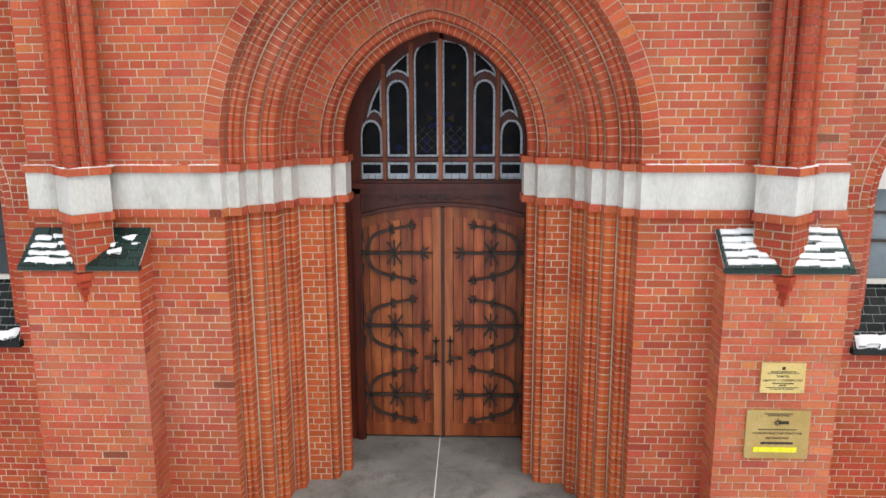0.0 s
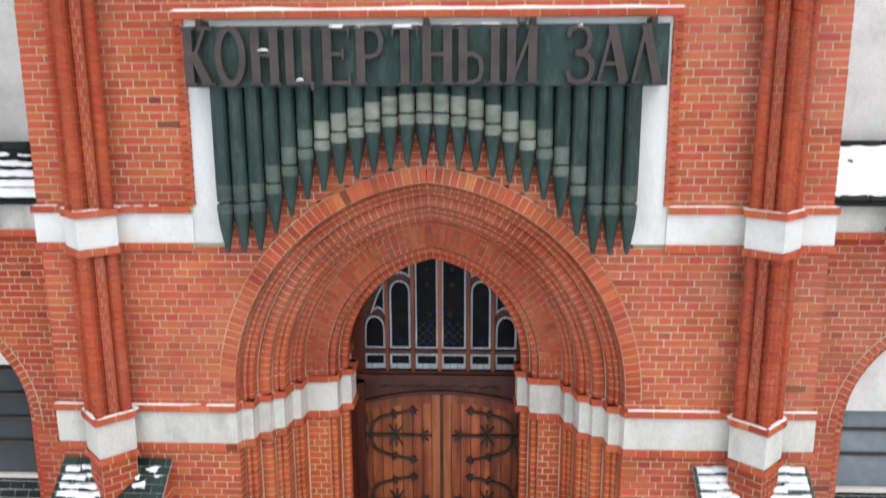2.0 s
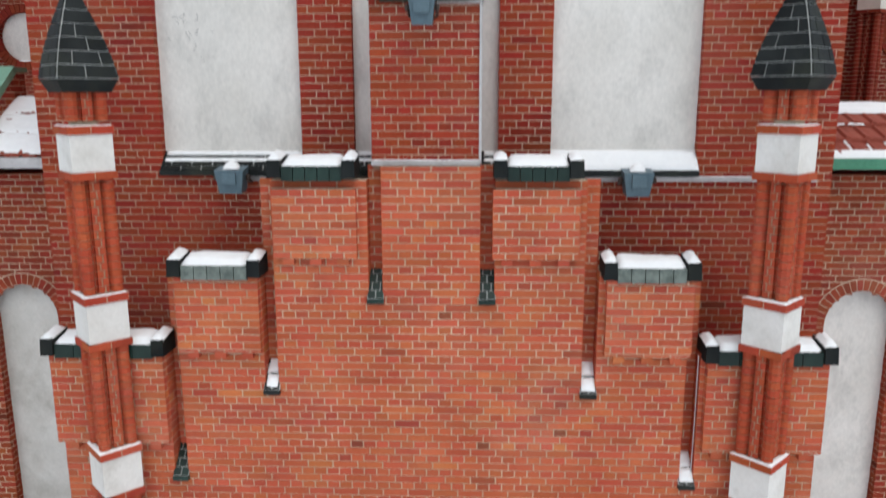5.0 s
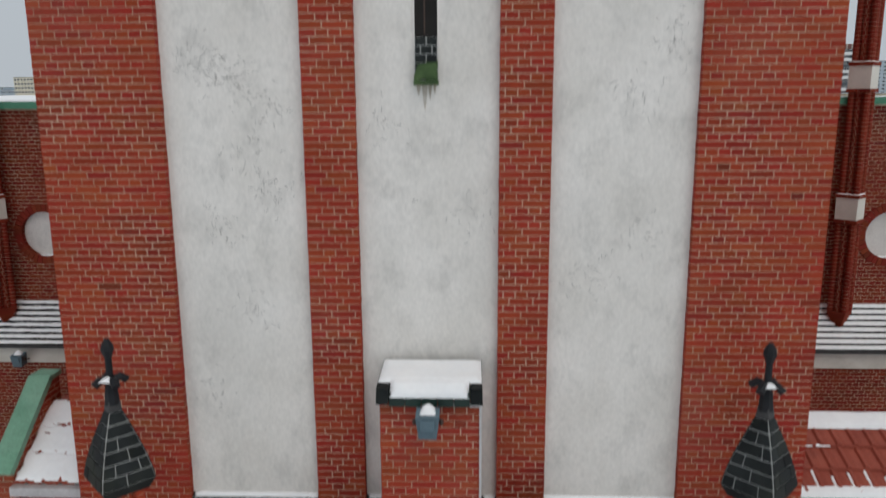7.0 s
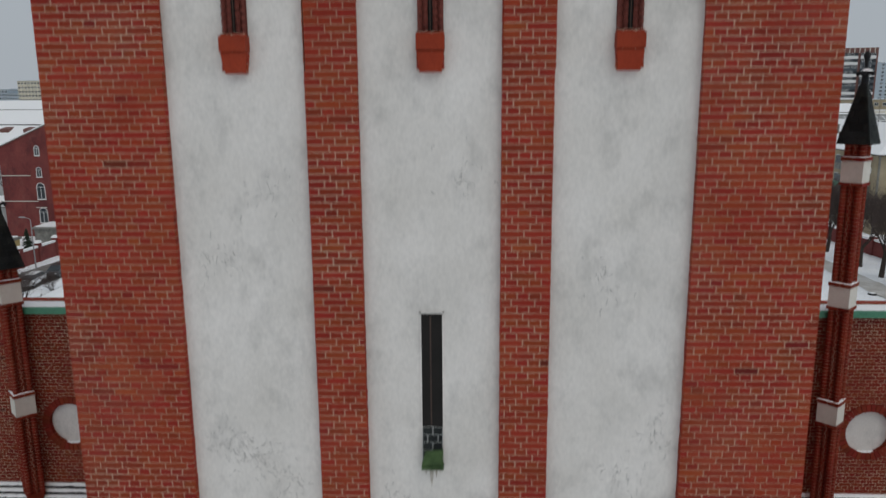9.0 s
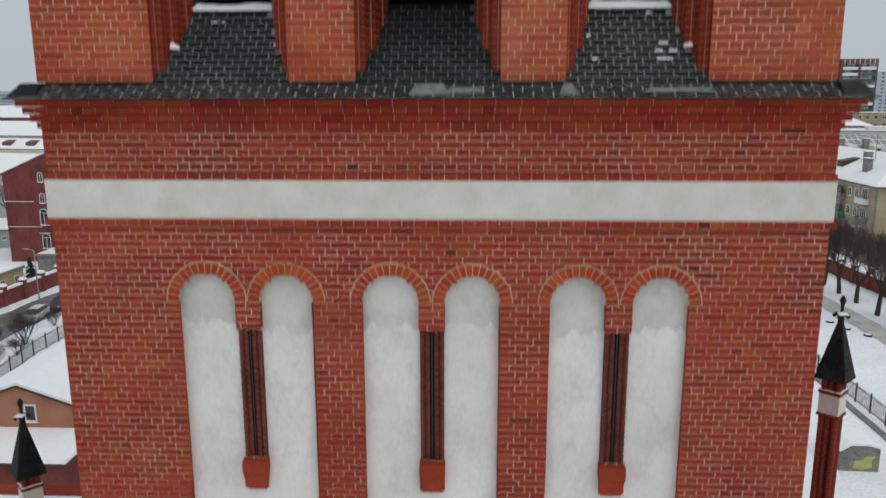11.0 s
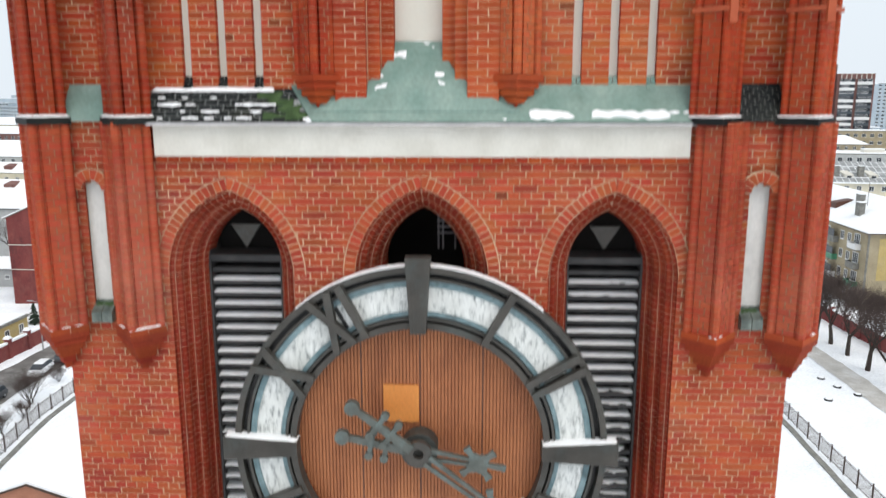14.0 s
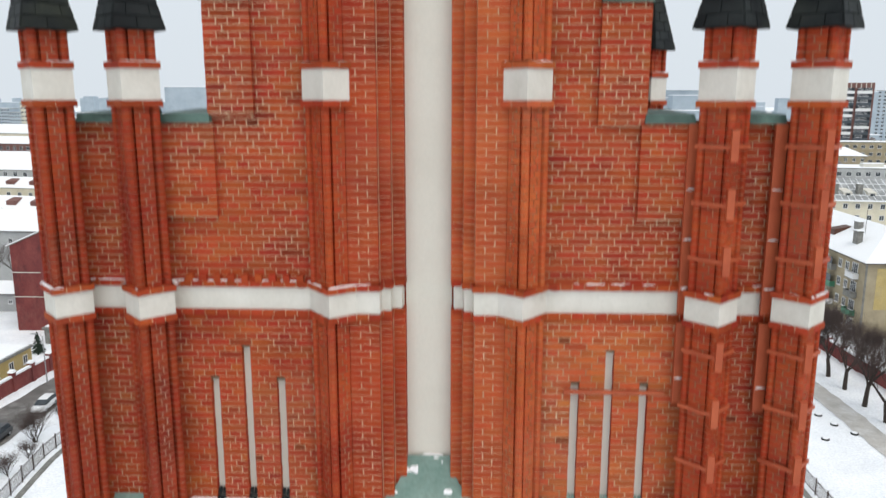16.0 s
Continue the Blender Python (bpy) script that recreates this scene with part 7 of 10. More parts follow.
# ================= the top stage =================
top = thing("wall_top_stage", "weathered red brick gable wall with white slits", "wall", kind="structure")
ts = Brickwork(BRICK_TOP, MORTAR_PALE)
TX, YT = -0.08, 0.13
SLITS = [(-2.61, 34.0), (-2.22, 34.4), (-1.82, 34.0), (1.635, 34.0), (2.025, 34.4), (2.43, 34.0)]


def top_holes(z):
    out = [(4.1 - 1.0, 4.1 + 0.85)]
    for x, zt in SLITS:
        if 32.42 < z < zt:
            out.append((x - 0.055 + 4.1, x + 0.055 + 4.1))
    if 34.87 < z < 35.14:
        out.append((-1, 9))
    if z > 37.0:
        out += [(-1, 4.1 - 2.5), (4.1 + 2.3, 9)]
    return out


rw = Brickwork(BRICK_REPAIR, MORTAR_PALE)  # the stretch of wall rebuilt with fresh brick
ts.face((-4.1, YT), 8.2, 32.1, 40.5, lambda z: top_holes(z) + ([(4.1 + 0.9, 4.1 + 2.9)] if z < 34.87 else []))
rw.face((-4.1, YT), 8.2, 32.1, 34.87, lambda z: top_holes(z) + [(-1, 4.1 + 0.9), (4.1 + 2.9, 9)])
core = Geo()
core.box(-4.09, -1.0, YT + 0.15, 1.2, 32.0, 37.0)
core.box(0.85, 4.09, YT + 0.15, 1.2, 32.0, 37.0)
core.box(-2.48, -1.0, YT + 0.15, 1.2, 37.0, 40.5)
core.box(0.85, 2.28, YT + 0.15, 1.2, 37.0, 40.5)
core.box(2.9, 4.09, 3.2, 3.7, 32.0, 36.9)
core.box(-1.0, 0.85, 0.42, 1.2, 32.0, 40.5)
part("wall_core", core, BRICK_TOP[0], top)
g = Geo()
for x, zt in SLITS:
    g.face((x - 0.06, YT + 0.075, 32.42), (x + 0.06, YT + 0.075, 32.42), (x + 0.06, YT + 0.075, zt + 0.05), (x - 0.06, YT + 0.075, zt + 0.05))
part("slit_back", g, PLASTER_CREAM, top, "white plastered slits")
for x, zt in SLITS:
    g, j = Geo(), Geo()
    tile_slope(g, j, (x - 0.055, YT - 0.05, 32.42), (0.11, 0, 0), (0, 0.115, 0.16), 0.11, 0.08)
    part("slit_sill", g, SLATE if x < 0 else COPPER, top)
    ts.face((x - 0.055, YT), 0.075, 32.42, zt, u=(0, 1))
    ts.face((x + 0.055, YT + 0.075), 0.075, 32.42, zt, u=(0, -1))
    ts.mortar.face((x - 0.055, YT, zt), (x - 0.055, YT + 0.075, zt), (x + 0.055, YT + 0.075, zt), (x + 0.055, YT, zt))
# stepped jambs of the tall white strip
STEPS = [(0.88, 0.54, -0.02, YT), (0.54, 0.405, 0.1, -0.02), (0.405, 0.265, 0.22, 0.1)]  # outer and inner edge, plane, plane of the step before
for side in (-1, 1):
    def strip_pieces(k, side=side):
        out = []
        for i, (s0, s1, y, yb) in enumerate(STEPS):
            if s0 - s1 > 0.2:
                cut = s1 + (s0 - s1) * (0.32, 0.64)[k % 2]
                out += [[(s0, y), (cut + 0.005, y)], [(cut - 0.005, y), (s1 + 0.002, y), (s1, y + 0.01), (s1, y + 0.112)]]
            else:
                out.append([(s0 - 0.004, y), (s1 + 0.002, y), (s1, y + 0.01), (s1, y + (0.112 if i < 2 else 0.19))])
        out = [[(TX + side * q, y) for q, y in piece] for piece in out]
        out = [p if side < 0 else p[::-1] for p in out]
        return out if side < 0 else out[::-1]
    jambs = ts if side < 0 else rw
    jambs.slices(strip_pieces, 32.2, 34.87)
    jambs.slices(strip_pieces, 35.14, 40.5)
rw.finish(top)
g = Geo()
g.box(TX - 0.27, TX + 0.27, 0.395, 0.43, 32.6, 40.5)
part("white_strip", g, PLASTER_CREAM, top, "tall white plastered strip")

# roofs over the white band
roof = thing("roof_lean_to", "narrow lean-to of slates and patinated copper with snow", "roof", kind="structure")
g, j = Geo(), Geo()
tile_slope(g, j, (-3.02, -0.16, 32.09), (1.83, 0, 0), (0, 0.29, 0.36), 0.14, 0.075, mask=lambda a, b: a < 1.83 - 0.62 * b, lift=0.006)
part("tile_bed", j, SILL_JOINT, roof, "frosted joints")
part("slates", g, SLATE, roof, "mossy black slates", kind="stuff")
snow("snow", [((-2.95, -0.15 + 0.058 * r, 32.115 + 0.072 * r), (1.15 + 0.1 * (r % 3), 0, 0), (0, 0.034, 0.042)) for r in range(5)], roof, "thin streaks of snow between the slates", thick=0.02, cover=0.42, seed=8, step=0.012)
g = Geo()
for k, (x, r) in enumerate(((-1.75, 0), (-1.62, 1), (-1.7, 2), (-1.5, 0), (-1.85, 3))):
    snow_sheet(g, (x, -0.15 + 0.058 * r, 32.11 + 0.072 * r), (0.3, 0, 0), (0, 0.08, 0.1), 0.016, 0.3, 40 + k, 0.02)
part("moss", g, MOSS, roof, "green moss on the slates", kind="stuff")
snow("snow_ridge", [((-3.0, 0.06, 32.42), (1.35, 0, 0), (0, 0.08, 0.04))], roof, "snow ridge", thick=0.04, seed=4)
g = Geo()


def sheet(pts, t=0.012):
    g.hexa([(x, y, z) for x, y, z in pts], [(x, y - t * 0.6, z + t) for x, y, z in pts])


sheet([(-1.19, -0.17, 32.095), (2.86, -0.17, 32.095), (2.86, 0.13, 32.475), (-1.47, 0.13, 32.475)])
for k in range(8):  # flared foot of the white strip
    a, b = k / 8, (k + 1) / 8
    w0, w1 = 0.28 + 0.82 * (1 - a) ** 2.2, 0.28 + 0.82 * (1 - b) ** 2.2
    sheet([(TX - w0, -0.1 + 0.46 * a, 32.2 + 0.75 * a), (TX + w0, -0.1 + 0.46 * a, 32.2 + 0.75 * a), (TX + w1, -0.1 + 0.46 * b, 32.2 + 0.75 * b), (TX - w1, -0.1 + 0.46 * b, 32.2 + 0.75 * b)])
part("copper_sheet", g, COPPER, roof, "patinated copper sheet")
sh = [((-0.36, 0.33, 32.93), (0.56, 0, 0), (0, 0.08, 0.05)), ((-1.3, -0.17, 32.1), (2.2, 0, 0), (0, 0.04, 0.05))]
for k in range(5):
    sh.append(((-0.55 + 0.05 * k, 0.02 + 0.07 * k, 32.42 + 0.114 * k), (0.16 + 0.03 * (k % 2), 0, 0.02), (0, 0.05, 0.08)))
    sh.append(((0.12 - 0.02 * k, 0.05 + 0.06 * k, 32.47 + 0.098 * k), (0.14, 0, -0.02), (0, 0.05, 0.08)))
snow("snow_patch", [((1.1, -0.17, 32.105), (1.74, 0, 0), (0, 0.11, 0.14))], roof, "ragged snow at the eave", thick=0.03, cover=0.42, seed=19, step=0.015)
snow("snow_streaks", sh, roof, "ragged snow streaks", thick=0.022, cover=0.55, seed=2, step=0.012)
g = Geo()
g.box(-3.0, 2.86, -0.19, 0.05, 32.06, 32.09)
part("gutter", g, TIN, roof)
saddle = thing("roof_tower", "steep dark saddle roof behind the tower gable", "roof", kind="structure")
g = Geo()
g.hexa([(-4.1, 1.25, 32.1), (4.1, 1.25, 32.1), (4.1, 7.9, 32.1), (-4.1, 7.9, 32.1)], [(-0.1, 1.25, 40.2), (0.1, 1.25, 40.2), (0.1, 7.9, 40.2), (-0.1, 7.9, 40.2)])
part("roof_slopes", g, SLATE, saddle)

# white band of the top stage and its shafts
SHAFTS = [TX - 4.07, TX - 3.13, TX - 1.06, TX + 1.06, TX + 3.13, TX + 4.07]
SH, SY, SYC = 0.262, 0.03, -0.11  # half width of the shafts, middle of the inner and of the corner ones
stone, tr = Geo(), Brickwork(BRICK_TOP, MORTAR_PALE)
run = [(-4.5, 0.4)]
for x in SHAFTS[:2]:
    run += [(x - 0.14, YT - 0.03), (x - SH - 0.025, SYC), (x, SYC - SH - 0.025), (x + SH + 0.025, SYC), (x + 0.14, YT - 0.03)]
run += [(-1.45, YT - 0.03)]
left = run + [(SHAFTS[2] - SH - 0.03, YT - 0.03), (SHAFTS[2], SY - SH - 0.03), (SHAFTS[2] + SH, -0.05), (TX - 0.53, -0.05), (TX - 0.52, 0.1), (TX - 0.42, 0.1), (TX - 0.41, 0.22), (TX - 0.3, 0.22), (TX - 0.29, 0.4)]
right = [(2 * TX - x, y) for x, y in left][::-1]
for line in (left, right):
    band_run(stone, 34.87, 35.14, line)
    brick_run(tr, grow(line, 0.03), 35.14, 35.21, 0.13)
    brick_run(tr, grow(line, 0.02), 34.80, 34.87, 0.13)
    pts = grow(line, 0.035)
    sh = [((a[0], a[1], 35.212), (b[0] - a[0], b[1] - a[1], 0), (0, 0.07, 0)) for a, b in zip(pts, pts[1:]) if abs(b[0] - a[0]) > 0.12]
    snow("snow_on_band", sh, top, "snow on the band", thick=0.025, cover=0.4, seed=6, step=0.035)
for k in range(9):
    for x0 in (-2.85,):
        x = x0 + k * 0.16
        tr.bricks.box(x, x + 0.075, YT - 0.075, YT + 0.02, 35.21, 35.285)
part("stone_band", stone, STONE, top, "white rendered band")
tr.finish(top)
ts.finish(top, (-3.0, 3.0, 33.0, 37.5), 300)


def top_shaft(x, corner, back=0.0, low=0.0):
    SY = (SYC if corner else 0.03) + back
    s = thing("corner_shaft", "cornerwise brick shaft with white blocks and a dark cap", "shaft", "shafts of the top stage")
    w = Brickwork(BRICK_SHADE, MORTAR_DARK) if x < -3 else Brickwork(BRICK_REPAIR if 0 < x < 2 else BRICK_TOP, MORTAR_PALE)
    foot = Brickwork(BRICK_STAGE, MORTAR_PALE)
    segs = [(32.15 if corner else 32.6, 34.8), (35.21, 37.17)]
    if corner:
        segs += [(29.75, 32.1), (37.65, 37.96)]
    else:
        segs += [(37.65, 40.5)]
    for z0, z1 in segs:
        if z0 > 32:
            w.slices(shaft_pieces(x, SY, SH, 0.046 if x < 3 else 0.038, 0.062 if x < 3 else 0.04), z0, z1, 0.012)
        else:
            foot.slices(shaft_pieces(x + low, SY, SH + 0.015, 0.045, 0.035), z0, z1, 0.012)
    foot.finish(s)
    g = Geo()
    diamond_block(g, x, SY, SH - 0.1, 32.1 if corner else 32.6, 37.96 if corner else 40.5)
    if corner:
        diamond_block(g, x + low, SY, SH - 0.1, 29.76, 32.1)
    # dark core: the shade of the grooves is put into its colour
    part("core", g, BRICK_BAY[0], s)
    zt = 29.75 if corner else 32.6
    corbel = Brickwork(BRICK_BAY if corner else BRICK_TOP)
    for k in range(6):
        hk = (SH + 0.03) * (1 - k / 6.0)
        xl = x + low if corner else x
        L, F, R = diamond(xl, SY, hk)
        za, zb = zt - (k + 1) * C, zt - k * C - 0.005
        corbel.bricks.hexa([(*L, za), (*F, za), (*R, za), (xl, SY + 0.1, za)], [(*L, zb), (*F, zb), (*R, zb), (xl, SY + 0.1, zb)])
    corbel.finish(s)
    if corner:
        for zz_ in (32.1,):
            L, F, R = diamond(x, SY, SH + 0.05)
            ledge_g = Geo()
            band_run(ledge_g, zz_ - 0.03, zz_ + 0.05, [L, F, R])
            part("ledge", ledge_g, SLATE, s, "black glazed ledge")
            snow("snow_line", [((*L, zz_ + 0.052), (F[0] - L[0], F[1] - L[1], 0), (0.05, 0.06, 0)), ((*F, zz_ + 0.052), (R[0] - F[0], R[1] - F[1], 0), (-0.05, 0.06, 0))], s, "snow line", thick=0.05, step=0.035)
        L, F, R = diamond(x + low, SY, SH + 0.035)
        brick_run(w, [L, F, R], 29.74, 29.81)
        snow("snow_bits", [((*L, 29.812), (F[0] - L[0], F[1] - L[1], 0), (0.03, 0.04, 0)), ((*F, 29.812), (R[0] - F[0], R[1] - F[1], 0), (-0.03, 0.04, 0))], s, "snow bits", thick=0.035, cover=0.3, step=0.02)
    b = Geo()
    diamond_block(b, x, SY, SH + 0.025, 37.24, 37.57)
    part("white_block", b, STONE, s, "white rendered block")
    L, F, R = diamond(x, SY, SH + 0.05)
    brick_run(w, [L, F, R], 37.57, 37.64)
    brick_run(w, [L, F, R], 37.17, 37.24)
    snow("snow_on_block", [((*L, 37.642), (F[0] - L[0], F[1] - L[1], 0), (0.04, 0.05, 0)), ((*F, 37.642), (R[0] - F[0], R[1] - F[1], 0), (-0.04, 0.05, 0))], s, "thin snow", thick=0.02, cover=0.35, step=0.03)
    w.finish(s)
    if corner:
        t, j = Geo(), Geo()
        pinnacle_tiles(t, j, x, SY, 0.39, 37.96, 0.08, 39.0)
        part("cap_bed", j, SLATE, s)
        part("cap_tiles", t, SLATE, s, "dark pyramid cap", kind="stuff")
    return s


for i, x in enumerate(SHAFTS):
    top_shaft(x, i in (0, 1, 4, 5), low=(0.0, -0.04, 0.0, 0.0, 0.1, 0.07)[i])
top_shaft(SHAFTS[4] - 0.06, True, 3.45)  # its twin at the back of the gable
# little slate and copper infills between the corner shafts
for x0, x1, mt in ((SHAFTS[0] + 0.2, SHAFTS[1] - 0.2, COPPER), (SHAFTS[4] + 0.2, SHAFTS[5] - 0.2, SLATE)):
    g = Geo()
    g.hexa([(x0, -0.12, 32.1), (x1, -0.12, 32.1), (x1, YT, 32.1), (x0, YT, 32.1)], [(x0, -0.1, 32.13), (x1, -0.1, 32.13), (x1, YT, 32.5), (x0, YT, 32.5)])
    inf = part("roof_infill", g, mt)
    if mt is SLATE:
        tl, bed = Geo(), Geo()
        tile_slope(tl, bed, (x0, -0.125, 32.12), (x1 - x0, 0, 0), (0, 0.25, 0.37), 0.1, 0.06)
        part("tile_bed", bed, CONCRETE, inf)
        part("tiles", tl, SLATE, inf, "mossy slates", kind="stuff")
    tagged(inf, "small sloping infill between two shafts", "roof", kind="structure")
# copings of the parapet and the stepped blocks
for x0, x1, z in ((-3.95, -3.47, 37.0), (-3.02, -2.46, 37.0), (2.26, 2.8, 37.0), (3.22, 3.75, 37.0), (-2.52, -1.98, 38.3), (1.76, 2.3, 38.25)):
    g = Geo()
    g.hexa([(x0, YT - 0.12, z), (x1, YT - 0.12, z), (x1, 1.25, z), (x0, 1.25, z)], [(x0 + 0.01, YT - 0.08, z + 0.1), (x1 - 0.01, YT - 0.08, z + 0.1), (x1 - 0.01, 1.2, z + 0.14), (x0 + 0.01, 1.2, z + 0.14)])
    tagged(part("parapet_coping", g, COPING), "blackened green copper coping on the brick parapet", "coping", "parapet copings")
bl = thing("wall_gable_steps", "brick blocks stepping up at the gable", "wall", kind="structure")
bw = Brickwork(BRICK_TOP, MORTAR_PALE)
for x0, x1, z0, z1 in ((-3.03, -2.44, 35.95, 37.0), (-2.48, -1.98, 37.08, 38.3), (2.24, 2.82, 35.95, 37.0), (1.77, 2.28, 36.98, 38.25)):
    bw.face((x0, YT - 0.075), x1 - x0, z0, z1)
    bw.face((x0, YT), 0.075, z0, z1, u=(0, -1))
    bw.face((x1, YT - 0.075), 0.075, z0, z1, u=(0, 1))
    bw.mortar.face((x0, YT - 0.075, z0), (x0, YT, z0), (x1, YT, z0), (x1, YT - 0.075, z0))
bw.finish(bl)
# red oxide straps and pipes round the two shafts under repair
for x in SHAFTS[4:]:
    for z in (33.2, 33.85, 34.5, 35.55, 36.15, 36.75):
        st = thing("repair_strap", "red oxide steel strap clamped round a shaft", "strap", "repair straps")
        L, F, R = diamond(x, SYC, SH + 0.03)
        g = Geo()
        band_run(g, z, z + 0.045, [L, F, R], 0.02)
        part("strap", g, STRAP, st)
        g = Geo()
        d = 0.03
        g.box(F[0] + d - 0.037, F[0] + d + 0.037, F[1] + d - 0.05, F[1] + d + 0.02, z - 0.12, z + 0.2)
        part("clamp", g, STRAP, st)
rail = thing("repair_rail", "red oxide steel rail across the white slits", "rail")
g = Geo()
g.box(1.5, 2.66, YT - 0.045, YT - 0.012, 33.9, 33.945)
part("rail_bar", g, STRAP, rail)
for x in (1.52, 2.23):
    g = Geo()
    g.box(x, x + 0.04, YT - 0.014, YT + 0.01, 33.88, 33.965)
    part("rail_lug", g, STRAP, rail)
for x, z0, z1 in ((2.79, 34.9, 37.0), (3.7, 34.9, 37.0), (2.79, 33.85, 34.8), (3.7, 33.75, 34.8)):
    g = Geo()
    g.box(x - 0.065, x + 0.062, 0.0, 0.05, z0, z1)
    # black strip beside the channel: shade built as a dark surface
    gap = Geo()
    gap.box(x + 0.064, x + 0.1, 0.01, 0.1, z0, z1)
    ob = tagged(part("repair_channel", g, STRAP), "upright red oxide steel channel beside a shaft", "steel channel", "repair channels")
    part("dark_gap", gap, DARK_VOID, ob, "black strip standing in for the shaded gap beside the channel")
    snow("snow", [((x - 0.06, -0.03, z0 + 0.55 * k + 0.3), (0.12, 0, 0), (0, 0.07, 0)) for k in range(int((z1 - z0) / 0.6))], ob, "snow", thick=0.03)
cs.finish(stage, (-4.1, -3.0, 26.5, 29.4), 220)
tw.finish(tower, (-4.2, -2.9, 16.0, 20.0), 300)


# ================= the low annexes beside the porch =================
def annex(side):
    wall = thing("wall_annex", "red brick annex wall with a pointed window and a plastered niche", "wall", kind="structure")
    w = Brickwork(BRICK_MID)
    xa, xb = 3.9, 9.5
    wc, ws, sp = 5.42, 0.86, 3.25
    y0 = -0.2

    def ux(x):
        return x - xa if side > 0 else xb - x

    def holes(z):
        out = []
        if 1.76 < z < 5.0:
            h = pointed(ws + 0.12, 0.4, z, sp)
            if h > 0.01:
                a, b = sorted((ux(wc - h), ux(wc + h)))
                out.append((a, b))
        if 5.46 < z:
            out.append((-1, 9))
        return out

    ox = xa if side > 0 else -xb
    w.face((ox, y0), xb - xa, -0.4, 5.46, holes)
    prof = [[(ws + 0.12, y0), (ws + 0.09, y0 + 0.06)], [(ws + 0.085, y0 + 0.06), (ws + 0.05, y0 + 0.05), (ws + 0.02, y0 + 0.08), (ws + 0.01, y0 + 0.13)], [(ws + 0.01, y0 + 0.135), (ws - 0.02, y0 + 0.2)], [(ws - 0.025, y0 + 0.2), (ws - 0.06, y0 + 0.2), (ws - 0.08, y0 + 0.26)], [(ws - 0.08, y0 + 0.265), (ws - 0.09, y0 + 0.5)]]
    cx = side * wc
    for s in (-1, 1):
        def pieces(k, s=s):
            out = [[(cx + s * q, y) for q, y in piece] for piece in prof]
            out = [p if s < 0 else p[::-1] for p in out]
            return out if s < 0 else out[::-1]
        w.slices(pieces, 1.76, sp)
    arch_orders(w, cx, 0.4, sp, prof, 0.077)
    ring_voussoirs(w, cx, ws + 0.12, ws + 0.2, 0.4, sp, y0, 0.075)
    core = Geo()
    x0, x1 = sorted((side * xa, side * (wc - ws - 0.13)))
    core.box(x0, x1, y0 + 0.02, 0.6, -0.5, 5.5)
    x0, x1 = sorted((side * (wc + ws + 0.13), side * xb))
    core.box(x0, x1, y0 + 0.02, 0.6, -0.5, 5.5)
    x0, x1 = sorted((side * xa, side * xb))
    core.box(x0, x1, y0 + 0.02, 0.6, -0.5, 1.76)
    core.box(x0, x1, y0 + 0.3, 6.7, 4.0, 5.9)
    core.box(x0, x1, 0.75, 1.5, 5.9, 11.0)
    part("wall_core", core, BRICK_MID[0], wall)
    # white tympanum, glazing bars and panes
    g = Geo()
    n = 16
    head = sp + (0.15 if side > 0 else 0.58)
    for i in range(n):
        za, zb = head + 1.5 * i / n, head + 1.5 * (i + 1) / n
        ha, hb = pointed(ws - 0.08, 0.4, za, sp), pointed(ws - 0.08, 0.4, zb, sp)
        if hb <= 0.02:
            break
        g.plate([(cx - ha, za), (cx + ha, za), (cx + hb, zb), (cx - hb, zb)], y0 + 0.24, y0 + 0.3)
    win = thing("window_%d" % (3 if side < 0 else 4), "pointed window with grey panes under a plastered head", "window", kind="structure")
    part("tympanum", g, PLASTER, win, "plastered window head")
    for k in range(4 if side > 0 else 6):
        g = Geo()
        g.box(cx - ws + 0.1, cx + ws - 0.1, y0 + 0.34, y0 + 0.36, 2.55 + k * 0.3 if k else 2.42, 2.84 + k * 0.3)
        part("pane", g, PANE if side > 0 else CITY_PANE, win)
        g = Geo()
        g.box(cx - ws + 0.09, cx + ws - 0.09, y0 + 0.3, y0 + 0.36, 2.83 + k * 0.3, 2.855 + k * 0.3)
        part("glazing_bar", g, IRON, win)
    g = Geo()
    g.box(cx - ws + 0.08, cx + ws - 0.08, y0 + 0.29, y0 + 0.36, 2.38, 2.43)
    part("window_sill", g, STONE, win)
    g, j = Geo(), Geo()
    tile_slope(g, j, (cx - ws - 0.12, y0 - 0.06, 1.76), (2 * ws + 0.24, 0, 0), (0, 0.44, 0.64), 0.17, 0.1)
    g.box(cx - ws - 0.14, cx + ws + 0.14, y0 - 0.08, y0 + 0.02, 1.71, 1.77)
    part("sill_bed", j, SLATE_JOINT, win)
    part("sill_tiles", g, SLATE, win, "black glazed sill tiles", kind="stuff")
    snow("snow", [((cx - ws - 0.12, y0 - 0.07, 1.765), (2 * ws + 0.24, 0, 0), (0, 0.1, 0.145)), ((cx - 0.6, y0 + 0.04, 1.92), (1.0, 0, 0), (0, 0.06, 0.087))], win, "snow at the foot of the sill", thick=0.06, cover=0.22 if side > 0 else 0.5, seed=side + 5, step=0.018)
    # band, snowy lean-to roof and the niche wall above
    g = Geo()
    x0, x1 = sorted((side * xa, side * xb))
    g.box(x0, x1, y0 - 0.04, 0.4, 5.46, 5.74)
    part("white_band", g, STONE_DIRTY, wall, "pale rendered band")
    t = Brickwork(BRICK_PORCH)
    brick_run(t, [(x0, y0 - 0.06), (x1, y0 - 0.06)], 5.39, 5.46, 0.13)
    t.finish(wall)
    rf = thing("roof_lean_to", "snow-covered slate lean-to roof", "roof", kind="structure")
